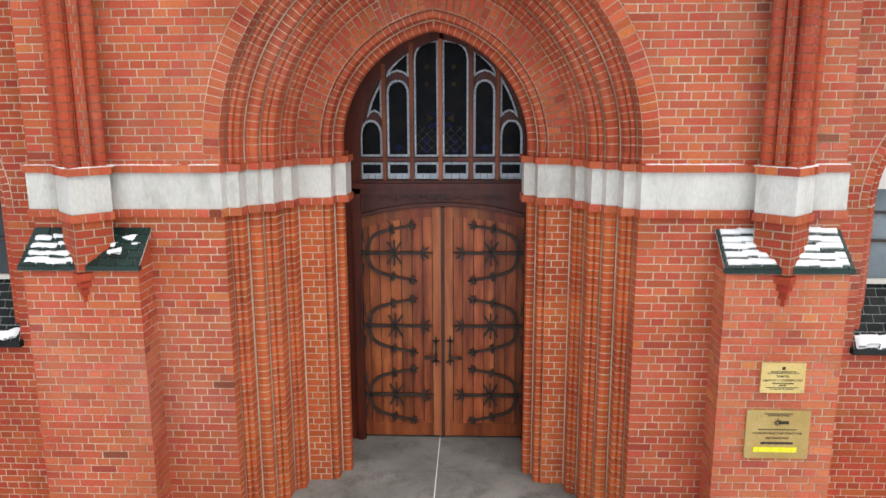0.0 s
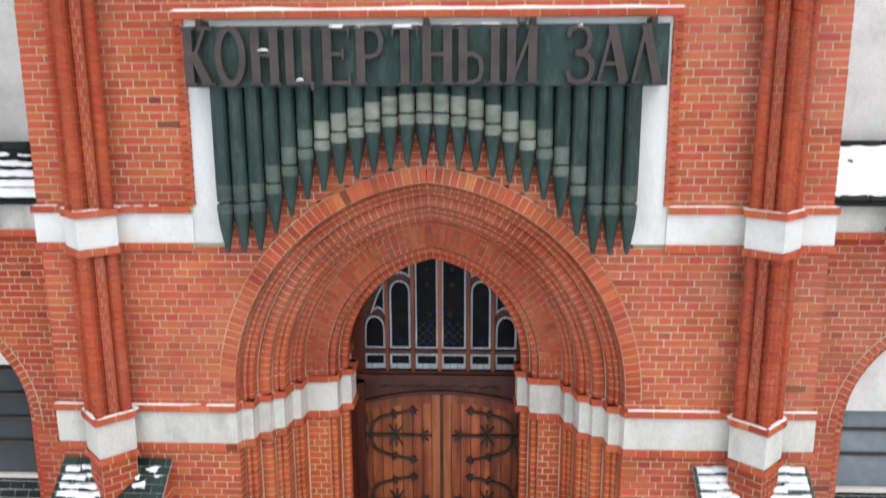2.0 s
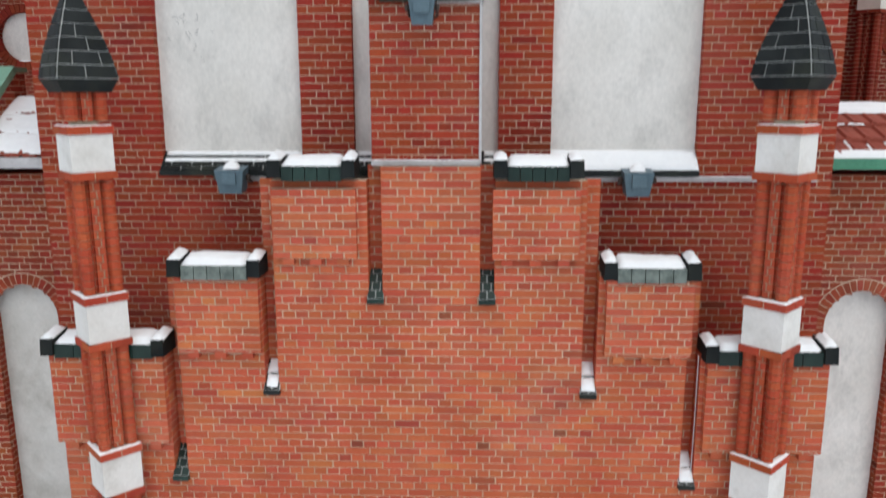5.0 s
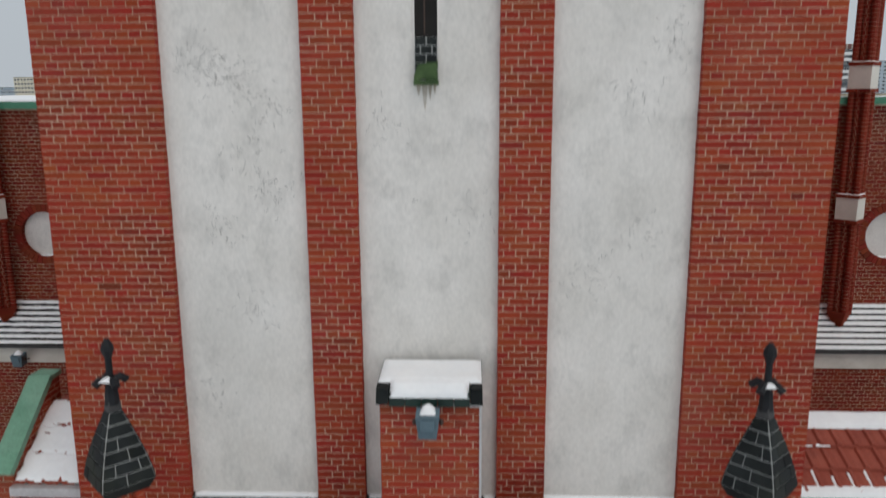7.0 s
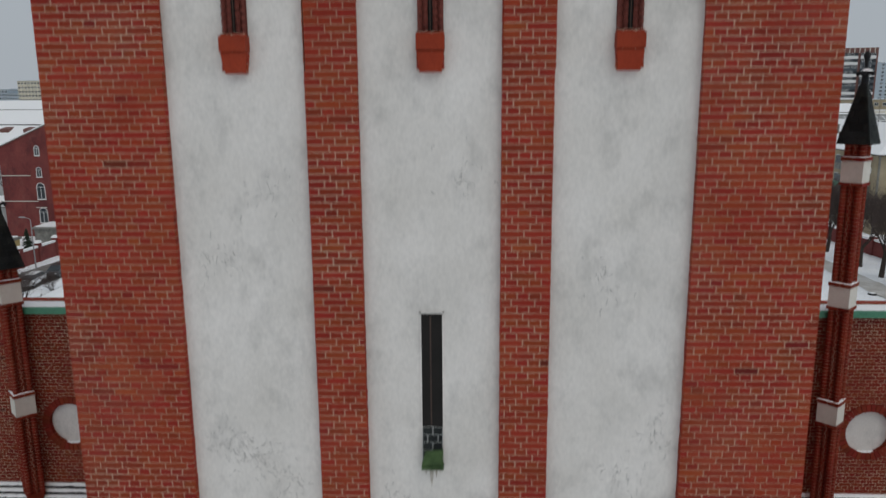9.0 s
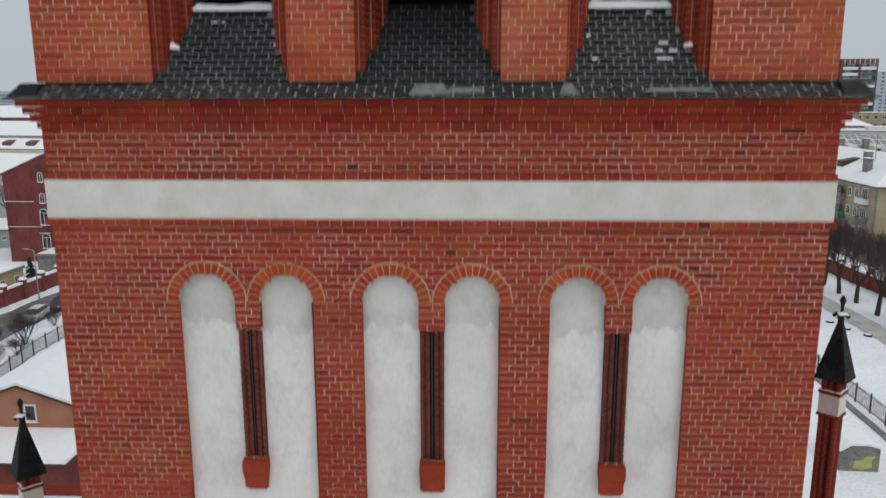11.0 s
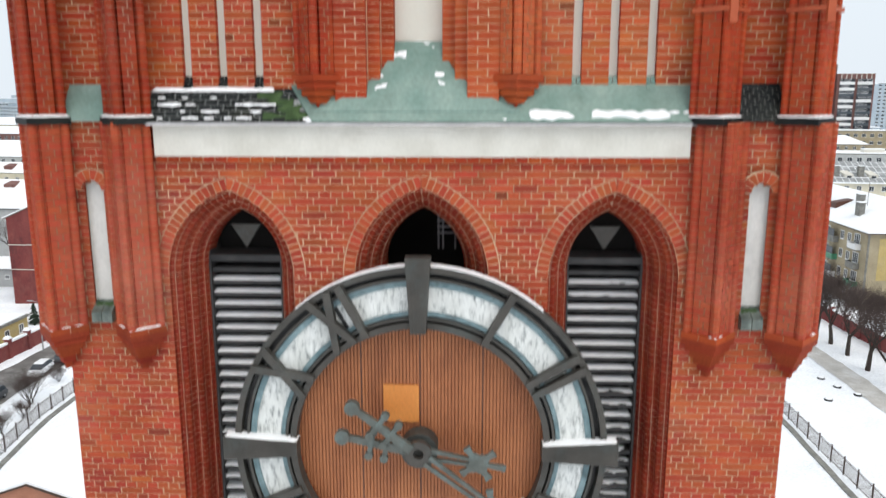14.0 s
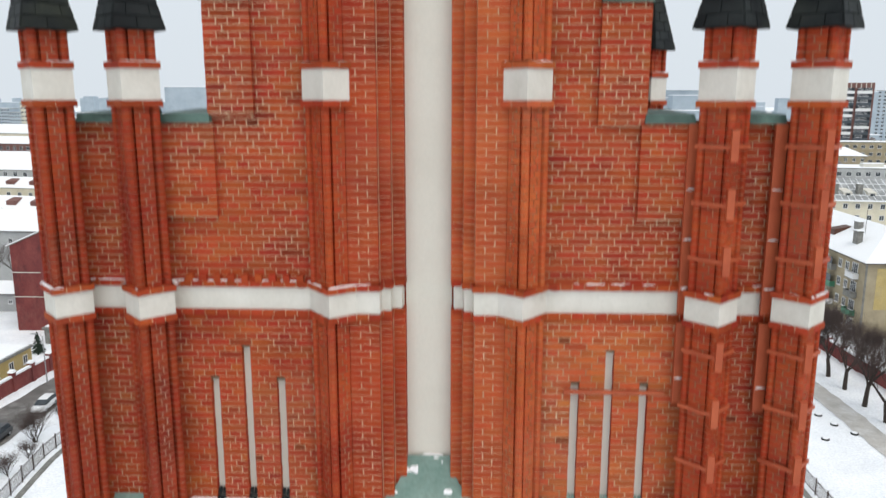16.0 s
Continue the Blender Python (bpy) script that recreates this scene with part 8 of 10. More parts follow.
    g, j = Geo(), Geo()
    tile_slope(g, j, (x0, y0 - 0.1, 5.78), (x1 - x0, 0, 0), (0, 0.8, 0.56), 0.3, 0.16, lift=0.02)
    g.box(x0, x1, y0 - 0.12, y0 + 0.1, 5.74, 5.78)
    part("tile_bed", j, SLATE, rf)
    part("slates", g, SLATE, rf, kind="stuff")
    if side > 0:
        snow("snow_cover", [((x0, y0 - 0.08, 5.81), (2.6, 0, 0), (0, 0.72, 0.5))], rf, "thick snow", thick=0.05, cover=0.37, seed=24, step=0.02)
    else:
        for r, cover in enumerate((0.02, 0.16, 0.26, 0.38, 0.62)):
            snow("snow_row", [((x1 - 2.4, y0 - 0.09 + 0.133 * r, 5.805 + 0.0935 * r), (2.4, 0, 0), (0, 0.118 if r else 0.135, 0.083 if r else 0.095))], rf, "row of snow on the slates", thick=0.045, cover=cover, seed=31 + r, step=0.02)
    up = Brickwork(BRICK_UPPER)
    nc, nh, ns = 4.93, 0.4, 9.28
    y1 = 0.6

    def holes2(z):
        if 6.25 < z < ns + nh:
            h = nh if z < ns else math.sqrt(max(0, nh * nh - (z - ns) ** 2))
            if h > 0.01:
                return [tuple(sorted((ux(nc - h), ux(nc + h))))]
        return []

    up.face((ox, y1), xb - xa, 5.9, 11.0, holes2)
    ring_voussoirs(up, side * nc, nh, nh + 0.13, 0.0, ns, y1, 0.075)
    up.face((side * nc - nh, y1), 0.12, 6.2, ns, u=(0, 1))
    up.face((side * nc + nh, y1 + 0.12), 0.12, 6.2, ns, u=(0, -1))
    up.finish(wall)
    w.finish(wall)
    g = Geo()
    g.box(side * nc - nh - 0.05, side * nc + nh + 0.05, y1 + 0.12, y1 + 0.14, 6.2, ns + nh + 0.05)
    # left niche back greyer than the right: its shade is put into the colour
    part("niche_back", g, PLASTER if side > 0 else PLASTER_GREY, wall, "white plastered niche")
    g = Geo()
    g.box(side * nc - nh, side * nc + nh, y1 - 0.02, y1 + 0.13, 6.2, 6.3)
    part("niche_sill", g, SLATE, wall)
    # tiled roof with its gutter
    tr = thing("roof_annex", "red clay tiled annex roof with snow and a green gutter", "roof", kind="structure")
    g = Geo()
    ez, ey = 11.22, 0.38
    tz, ty = (11.68, 1.3) if side > 0 else (11.85, 1.4)
    x0, x1 = 3.95, (7.6 if side > 0 else 5.2)
    pitch = 0.21
    cols = int((x1 - x0) / pitch) + 1
    rows = 3
    prof = [(0.0, 0.0), (0.02, 0.028), (0.05, 0.028), (0.07, 0.004), (0.12, 0.012), (0.21, 0.0)]
    for r in range(rows):
        za, zb = ez + (tz - ez) * r / rows, ez + (tz - ez) * (r + 1) / rows
        ya, yb = ey + (ty - ey) * r / rows, ey + (ty - ey) * (r + 1) / rows
        for c in range(cols):
            for (p0, h0), (p1, h1) in zip(prof, prof[1:]):
                p0, p1 = min(x1, x0 + c * pitch + p0), min(x1, x0 + c * pitch + p1)
                if p1 - p0 < 1e-4:
                    continue
                pts = [(side * p0, ya - 0.04, za + h0 + 0.03), (side * p1, ya - 0.04, za + h1 + 0.03), (side * p1, yb, zb + h1), (side * p0, yb, zb + h0)]
                low = [(x, y, z - 0.04) for x, y, z in pts[:2]]
                g.face(*(pts if side > 0 else pts[::-1]))
                front = [low[0], low[1], pts[1], pts[0]]
                g.face(*(front if side > 0 else front[::-1]))
    part("clay_tiles", g, CLAY, tr, "red clay tiles", kind="stuff")
    a, b = sorted((side * x0, side * x1))
    g = Geo()
    g.box(a, b, ey - 0.14, ey, ez - 0.12, ez - 0.005)
    part("gutter", g, GREEN_TIN if side > 0 else TIN, tr, "green tin gutter" if side > 0 else "grey eave board")
    g = Geo()
    g.hexa([(a, ey, ez - 0.05), (b, ey, ez - 0.05), (b, ty + 0.32, ez - 0.05), (a, ty + 0.32, ez - 0.05)], [(a, ty, tz - 0.03), (b, ty, tz - 0.03), (b, ty + 0.3, tz - 0.03), (a, ty + 0.3, tz - 0.03)])
    part("roof_deck", g, CLAY, tr)
    dy, dz = (ty - ey) / rows, (tz - ez) / rows
    if side > 0:
        snow("snow_on_ridge", [((a, ty - 0.1, tz - 0.01), (b - a, 0, 0), (0, 0.3, 0.1))], tr, "snow on the ridge", thick=0.07, cover=0.05, seed=42, step=0.04)
        snow("snow_at_eave", [((a, ey - 0.1, ez + 0.0), (b - a, 0, 0), (0, 0.17, 0.07))], tr, "snow along the eave", thick=0.05, cover=0.12, seed=43, step=0.025)
        snow("snow_streaks", [((a + pitch * (c + 1) - 0.02, ey + 0.05, ez + 0.06), (0.035, 0, 0), (0, 0.14 + 0.05 * (c % 3), 0.07 + 0.02 * (c % 3))) for c in range(cols - 1)] + [((a + 0.35 + 0.22 * c, ey + 2 * dy - 0.05, ez + 2 * dz + 0.02), (0.19, 0, 0), (0, 0.04, 0.02)) for c in range(3)], tr, "snow streaks between the tiles", thick=0.03, seed=47, step=0.012)
    else:
        for r in range(rows):
            snow("snow_cover", [((a, ey - 0.06 + dy * r, ez + 0.035 + dz * r), (b - a, 0, 0), (0, dy + 0.02, dz + 0.01))], tr, "snow over the tiles", thick=0.035, cover=0.42, seed=51 + r, step=0.022)
        # brick gable parapet under a green tin verge
        pb = Brickwork(BRICK_UPPER)
        pb.face((-5.2, 0.35), 1.2, 10.9, 12.2, lambda z: [(-1, (z - 11.38) / 0.8)] if z > 11.38 else [], u=(0, 1))
        pb.face((-5.44, 0.35), 0.24, 10.9, 11.36)
        pb.finish(wall)
        g = Geo()
        g.box(-5.435, -5.21, 0.36, 1.55, 10.9, 11.37)
        g.hexa([(-5.435, 0.36, 11.36), (-5.21, 0.36, 11.36), (-5.21, 1.55, 11.36), (-5.435, 1.55, 11.36)], [(-5.435, 1.36, 12.17), (-5.21, 1.36, 12.17), (-5.21, 1.55, 12.17), (-5.435, 1.55, 12.17)])
        part("parapet_core", g, BRICK_UPPER[0], wall)
        g = Geo()
        g.hexa([(-5.47, 0.26, 11.38), (-5.18, 0.26, 11.38), (-5.18, 0.34, 11.34), (-5.47, 0.34, 11.34)], [(-5.47, 1.33, 12.25), (-5.18, 1.33, 12.25), (-5.18, 1.38, 12.18), (-5.47, 1.38, 12.18)])
        g.box(-5.47, -5.18, 1.33, 1.6, 12.18, 12.24)
        part("verge_flashing", g, GREEN_PALE, tr, "pale green tin verge")


GREEN_PALE = material("faded_green_tin", (0.13, 0.3, 0.2), (0.2, 0.38, 0.27), 3, 30, 0.5, 0.08, stain=(0.08, 0.19, 0.13), stain_scale=1.6, stain_amount=0.5)
CLAY = material("red_clay_tile", (0.26, 0.05, 0.03), (0.33, 0.075, 0.045), 3, 40, 0.75, 0.15, stain=(0.15, 0.035, 0.025), stain_scale=2, stain_amount=0.5)
for side in (-1, 1):
    annex(side)


# ================= the nave front behind =================
YN = 7.35
nave = thing("wall_nave", "dark red brick nave front with round blind windows", "wall", kind="structure")
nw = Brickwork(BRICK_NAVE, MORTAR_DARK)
for sgn in (-1, 1):
    rx = 8.88 if sgn > 0 else -8.6
    x0, x1 = (3.0, 15.0) if sgn > 0 else (-16.0, -3.0)

    def nave_holes(z, rx=rx, x0=x0):
        h = 0.5 ** 2 - (z - 13.05) ** 2
        return [(rx - math.sqrt(h) - x0, rx + math.sqrt(h) - x0)] if h > 0 else []

    nw.face((x0, YN), x1 - x0, 11.5, 15.66, nave_holes)
    nw.face((x0, YN - 0.55), x1 - x0, 3.5, 10.42)
    g = Geo()
    g.box(x0, x1, YN + 0.12, YN + 1.0, -0.5, 15.7)
    g.box(x0, x1, YN - 0.54, YN + 0.12, 0.0, 10.8)
    part("wall_core", g, BRICK_TOWER[0], nave)
    g = Geo()
    g.plate([(rx + 0.52 * math.cos(2 * math.pi * k / 32), 13.05 + 0.52 * math.sin(2 * math.pi * k / 32)) for k in range(32)], YN + 0.08, YN + 0.1)
    part("round_panel", g, PLASTER, nave, "white plastered round panel")
    for k in range(36):
        a, b = 2 * math.pi * (k + 0.06) / 36, 2 * math.pi * (k + 0.94) / 36
        nw.bricks.plate([(rx + r * math.cos(t), 13.05 + r * math.sin(t)) for r, t in ((0.48, a), (0.64, a), (0.64, b), (0.48, b))], YN - 0.03, YN + 0.09)
    snow("snow_in_round", [((rx - 0.3, YN - 0.0, 12.58), (0.6, 0, 0), (0, 0.08, 0))], nave, "snow in the round recess", thick=0.06, seed=sgn)
    g = Geo()
    g.box(x0, x1, YN - 0.2, YN + 0.35, 15.66, 15.8)
    part("coping", g, GREEN_TIN, nave, "green tin coping")
    snow("snow_on_coping", [((x0, YN - 0.15, 15.8), (x1 - x0, 0, 0), (0, 0.5, 0))], nave, "snow on the coping", thick=0.05, cover=0.4, seed=3 + sgn, step=0.12)
    g, j = Geo(), Geo()
    tile_slope(g, j, (x0, YN - 0.72, 10.82), (x1 - x0, 0, 0), (0, 0.74, 0.78), 0.3, 0.14, lift=0.02)
    part("tile_bed", j, SLATE, nave)
    part("slates", g, SLATE, nave, "black slates", kind="stuff")
    snow("snow_rows", [((x0, YN - 0.72 + 0.0925 * r, 10.84 + 0.0975 * r), (x1 - x0, 0, 0), (0, 0.084, 0.088)) for r in range(8)], nave, "rows of snow", thick=0.035, cover=0.2 if sgn < 0 else 0.06, seed=13 + sgn, step=0.03)
    g = Geo()
    g.box(x0, x1, YN - 0.62, YN - 0.5, 10.42, 10.78)
    part("white_band", g, STONE, nave, "pale band")
    g = Geo()
    g.box(x0, x1, YN - 0.74, YN - 0.5, 10.77, 10.83)
    part("gutter", g, SLAT, nave, "dark gutter")
nw.finish(nave)
g = Geo()
g.box(-6.2, 6.2, YN + 1.0, 40.0, -3.0, 11.0)
part("nave_body", g, BRICK_TOWER[0], nave)
g = Geo()
g.hexa([(-6.6, YN + 1.0, 11.003), (6.6, YN + 1.0, 11.003), (6.6, 40.3, 11.003), (-6.6, 40.3, 11.003)], [(-0.05, YN + 1.0, 18.0), (0.05, YN + 1.0, 18.0), (0.05, 40.3, 18.0), (-0.05, 40.3, 18.0)])
part("nave_roof", g, CLAY, nave)


def turret(cx, cy, boxes, base):
    t = thing("corner_turret", "dark red cornerwise brick turret with white blocks and black pinnacle", "turret", "turrets of the nave front")
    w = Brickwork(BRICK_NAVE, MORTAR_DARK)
    h = 0.25
    lo = 11.55
    for z0, z1 in boxes:
        w.slices(shaft_pieces(cx, cy, h, 0.06), lo, z0 - 0.06, 0.012)
        lo = z1 + 0.07
    w.slices(shaft_pieces(cx, cy, h, 0.06), lo, base, 0.012)
    g = Geo()
    diamond_block(g, cx, cy, h - 0.1, 11.5, base)
    part("core", g, MORTAR_DARK, t)
    for k in range(7):
        hk = h * (1 - k / 7.0)
        L, F, R = diamond(cx, cy, hk)
        a, b = 11.55 - (k + 1) * 0.075, 11.55 - k * 0.075 - 0.005
        w.bricks.hexa([(*L, a), (*F, a), (*R, a), (cx, cy + 0.3, a)], [(*L, b), (*F, b), (*R, b), (cx, cy + 0.3, b)])
    for z0, z1 in boxes:
        b = Geo()
        diamond_block(b, cx, cy, h + 0.035, z0, z1)
        part("white_block", b, STONE, t, "grey-white block")
        L, F, R = diamond(cx, cy, h + 0.06)
        brick_run(w, [L, F, R], z1, z1 + 0.07)
        brick_run(w, [L, F, R], z0 - 0.06, z0)
        snow("snow_line", [((*L, z1 + 0.07), (F[0] - L[0], F[1] - L[1], 0), (0.06, 0.06, 0)), ((*F, z1 + 0.07), (R[0] - F[0], R[1] - F[1], 0), (-0.06, 0.06, 0))], t, "thin snow", thick=0.03, step=0.04)
    w.finish(t)
    tg, j = Geo(), Geo()
    pinnacle_tiles(tg, j, cx, cy, 0.42, base, 0.07, base + 1.15)
    part("pinnacle_bed", j, SLATE, t, kind="stuff")
    part("pinnacle_tiles", tg, SLATE, t, "black spire tiles", kind="stuff")
    f = Geo()
    finial(f, cx, cy, base + 1.1, 0.95)
    part("finial", f, BLACK_IRON, t, "black finial")
    snow("snow_cap", [((cx - 0.1, cy - 0.14, base + 1.38), (0.2, 0, 0), (0, 0.16, 0))], t, "snow", thick=0.05)
    return t


turret(7.91, 7.07, [(13.43, 13.86), (15.95, 16.38), (18.47, 18.9)], 19.22)
turret(-9.47, 7.07, [(13.43, 13.86), (15.97, 16.4)], 16.72)


# ---- floodlights ----
def floodlight(x, y, z, back=0.3, k=1.0):
    f = thing("floodlight", "blue-grey floodlight on a wall bracket with snow", "floodlight", "floodlights of the front")
    g = Geo()
    g.hexa([(x - 0.09 * k, y - 0.12, z), (x + 0.09 * k, y - 0.12, z), (x + 0.09 * k, y + 0.08, z + 0.02), (x - 0.09 * k, y + 0.08, z + 0.02)], [(x - 0.12 * k, y - 0.15, z + 0.24), (x + 0.12 * k, y - 0.15, z + 0.24), (x + 0.12 * k, y + 0.05, z + 0.27), (x - 0.12 * k, y + 0.05, z + 0.27)])
    part("housing", g, LAMP_BLUE, f, "blue-grey housing")
    g = Geo()
    g.box(x - 0.07, x + 0.07, y - 0.165, y - 0.14, z + 0.1, z + 0.22)
    part("rim", g, LAMP_BLUE, f)
    g = Geo()
    for e in (-1, 1):
        g.tube([(x + e * 0.132 * k, y - 0.05, z + 0.16), (x + e * 0.13 * k, y + 0.1, z + 0.1), (x + e * 0.05, y + back, z + 0.08)], 0.014)
        g.lathe(x + e * 0.135 * k, y - 0.05, [(0.02, z + 0.13), (0.025, z + 0.16), (0.02, z + 0.19)], 8)
    part("bracket", g, IRON, f, "dark bracket")
    snow("snow_cap", [((x - 0.08, y - 0.1, z + 0.255), (0.16, 0, 0), (0, 0.14, 0))], f, "snow lump", thick=0.09, seed=int(x * 3))


floodlight(-2.02, -0.24, 10.9, 0.25, 1.25)
floodlight(2.12, -0.24, 10.88, 0.25, 1.25)
floodlight(0.0, -0.84, 12.5, 0.24)
floodlight(-4.62, -0.45, 5.42, 0.22)
floodlight(4.78, -0.45, 5.42, 0.22)
floodlight(-8.95, 6.55, 10.42, 0.2)
floodlight(9.35, 6.55, 10.42, 0.2)


# ---- ground, street and city round the church ----
BEIGE = material("ochre_grey_render", (0.3, 0.25, 0.16), (0.4, 0.34, 0.23), 0.35, 6, 0.9, 0.1, stain=(0.22, 0.19, 0.14), stain_scale=0.25, stain_amount=0.7)
OCHRE = material("yellow_ochre_render", (0.42, 0.32, 0.13), (0.5, 0.39, 0.17), 0.4, 6, 0.9, 0.1, stain=(0.34, 0.3, 0.2), stain_scale=0.3, stain_amount=0.6)
CREAM = material("cream_render", (0.6, 0.55, 0.42), (0.68, 0.63, 0.5), 0.3, 5, 0.9, 0.08, stain=(0.45, 0.42, 0.36), stain_scale=0.2, stain_amount=0.5)
GREY_WALL = material("grey_panel_wall", (0.36, 0.37, 0.37), (0.46, 0.47, 0.46), 0.2, 4, 0.9, 0.08, stain=(0.28, 0.28, 0.28), stain_scale=0.15, stain_amount=0.5)
# pale blue base colour carries the haze over distant blocks
HAZE_WALL = material("haze_blue_wall", (0.36, 0.43, 0.49), (0.44, 0.51, 0.56), 0.1, 2, 0.9, 0.0, stain=(0.3, 0.36, 0.42), stain_scale=0.08, stain_amount=0.5)
MAROON = material("maroon_render", (0.15, 0.033, 0.032), (0.21, 0.052, 0.046), 0.5, 5, 0.9, 0.15, stain=(0.075, 0.022, 0.024), stain_scale=0.45, stain_amount=0.85, stretch=(1, 1, 0.6), bloom=(0.26, 0.1, 0.085))
BROWN_WALL = material("brown_brick_panel_wall", (0.16, 0.075, 0.065), (0.2, 0.1, 0.085), 0.2, 4, 0.9, 0.0)
DARK_PANEL = material("dark_blue_grey_balcony_panel", (0.055, 0.07, 0.085), (0.09, 0.105, 0.12), 0.3, 4, 0.8, 0.0)
TERRACOTTA = material("faded_terracotta_render", (0.36, 0.16, 0.1), (0.43, 0.2, 0.13), 0.8, 10, 0.9, 0.12, stain=(0.27, 0.13, 0.09), stain_scale=0.6, stain_amount=0.6)
FRAME_WHITE = material("white_window_frame", (0.7, 0.71, 0.71), (0.78, 0.78, 0.77), 2, 20, 0.6, 0.0)
ASPHALT = material("wet_slushy_asphalt", (0.09, 0.085, 0.08), (0.16, 0.15, 0.14), 0.5, 6, 0.6, 0.2, stain=(0.4, 0.39, 0.38), stain_scale=0.35, stain_amount=0.6)
SLUSH = material("trampled_slush_path", (0.42, 0.4, 0.37), (0.55, 0.53, 0.5), 0.5, 5, 0.85, 0.3, stain=(0.7, 0.71, 0.72), stain_scale=0.4, stain_amount=0.7)
BARK = material("dark_wet_bark", (0.035, 0.026, 0.021), (0.06, 0.046, 0.038), 3, 20, 0.9, 0.3)
TWIG = material("brown_bare_twigs", (0.065, 0.047, 0.042), (0.105, 0.078, 0.07), 2, 10, 0.9, 0.0)
NEEDLE = material("dark_fir_needles", (0.018, 0.035, 0.024), (0.035, 0.055, 0.036), 3, 20, 0.9, 0.0)
ROOF_METAL = material("grey_seamed_roof_metal", (0.22, 0.23, 0.23), (0.32, 0.33, 0.33), 0.5, 6, 0.6, 0.0, stain=(0.55, 0.56, 0.57), stain_scale=0.3, stain_amount=0.8)
CAR_WHITE = material("white_car_paint", (0.7, 0.71, 0.72), (0.76, 0.77, 0.78), 1, 10, 0.3, 0.0)
CAR_DARK = material("black_car_paint", (0.02, 0.021, 0.024), (0.03, 0.032, 0.036), 1, 10, 0.3, 0.0)
RUBBER = material("black_rubber", (0.014, 0.014, 0.014), (0.025, 0.025, 0.025), 4, 40, 0.85, 0.1)
LAMP_GREY = material("galvanised_post", (0.3, 0.31, 0.32), (0.4, 0.41, 0.42), 3, 30, 0.5, 0.0, metal=0.5)
GRAFFITI = material("graffiti_green_patch", (0.4, 0.42, 0.12), (0.5, 0.5, 0.2), 2, 12, 0.8, 0.0)

LOW = -4.0  # the streets lie lower than the church


def terrain(x, y):
    s = min(1.0, max(0.0, (y - 22.0) / 24.0))
    base = -0.3 + (LOW + 0.3) * s * s * (3 - 2 * s)
    bumps = 0.05 * math.sin(x * 0.7 + 1.3 * math.sin(y * 0.31)) * math.sin(y * 0.53 + 0.8) if abs(x) < 100 and 12 < y < 160 else 0.0
    return base + bumps - 0.05


def ground_sheet():
    def grid(near, step, far):
        v = [i * step for i in range(int(-near / step), int(near / step) + 1)]
        e = near
        while e < far:
            e *= 1.6
            v = [-e] + v + [e]
        return v
    xs, ys = grid(100, 2.0, 3500), [y + 60 for y in grid(100, 2.0, 3500)]
    g = Geo()
    g.v = [(x, y, terrain(x, y)) for y in ys for x in xs]
    k = len(xs)
    g.f = [(j * k + i, j * k + i + 1, (j + 1) * k + i + 1, (j + 1) * k + i) for j in range(len(ys) - 1) for i in range(k - 1)]
    ob = part("ground", g, SNOW_GROUND, None, smooth=True)
    tagged(ob, "snow-covered open ground round the church and city", "ground", kind="structure")


def lane(name, label, category, line, width, mat, lift=0.03):
    """A strip of road or path over a line in plan, laid just above the ground, with worn uneven edges."""
    rnd = random.Random(len(line) * 7 + int(width * 10))
    g = Geo()
    pts = []
    for (x0, y0), (x1, y1) in zip(line, line[1:]):
        n = max(2, int(math.hypot(x1 - x0, y1 - y0) / 1.5))
        pts += [(x0 + (x1 - x0) * i / n, y0 + (y1 - y0) * i / n) for i in range(n)]
    pts.append(line[-1])
    rows = []
    for k, (x, y) in enumerate(pts):
        a, b = pts[max(0, k - 1)], pts[min(len(pts) - 1, k + 1)]
        d = Vector((b[0] - a[0], b[1] - a[1])).normalized()
        w0, w1 = width / 2 + rnd.uniform(-0.2, 0.2), width / 2 + rnd.uniform(-0.2, 0.2)
        row = []
        for s in (-w0, -w0 / 2, 0, w1 / 2, w1):
            px, py = x - d.y * s, y + d.x * s
            row.append((px, py, terrain(px, py) + lift + 0.04))
        rows.append(row)
    for r0, r1 in zip(rows, rows[1:]):
        for a in range(4):
            g.face(r0[a + 1], r0[a], r1[a], r1[a + 1])
    ob = part(name, g, mat, None)
    tagged(ob, label, category, kind="structure")


def obox(g, o, u, s0, s1, d0, d1, z0, z1):
    """A box along a facade: s along u from o, d outwards from it."""
    n = (u[1], -u[0])

    def p(s, d, z):
        return (o[0] + u[0] * s + n[0] * d, o[1] + u[1] * s + n[1] * d, z)
    g.hexa([p(s0, d1, z0), p(s1, d1, z0), p(s1, d0, z0), p(s0, d0, z0)], [p(s0, d1, z1), p(s1, d1, z1), p(s1, d0, z1), p(s0, d0, z1)])


WINDOW_DATA = {}


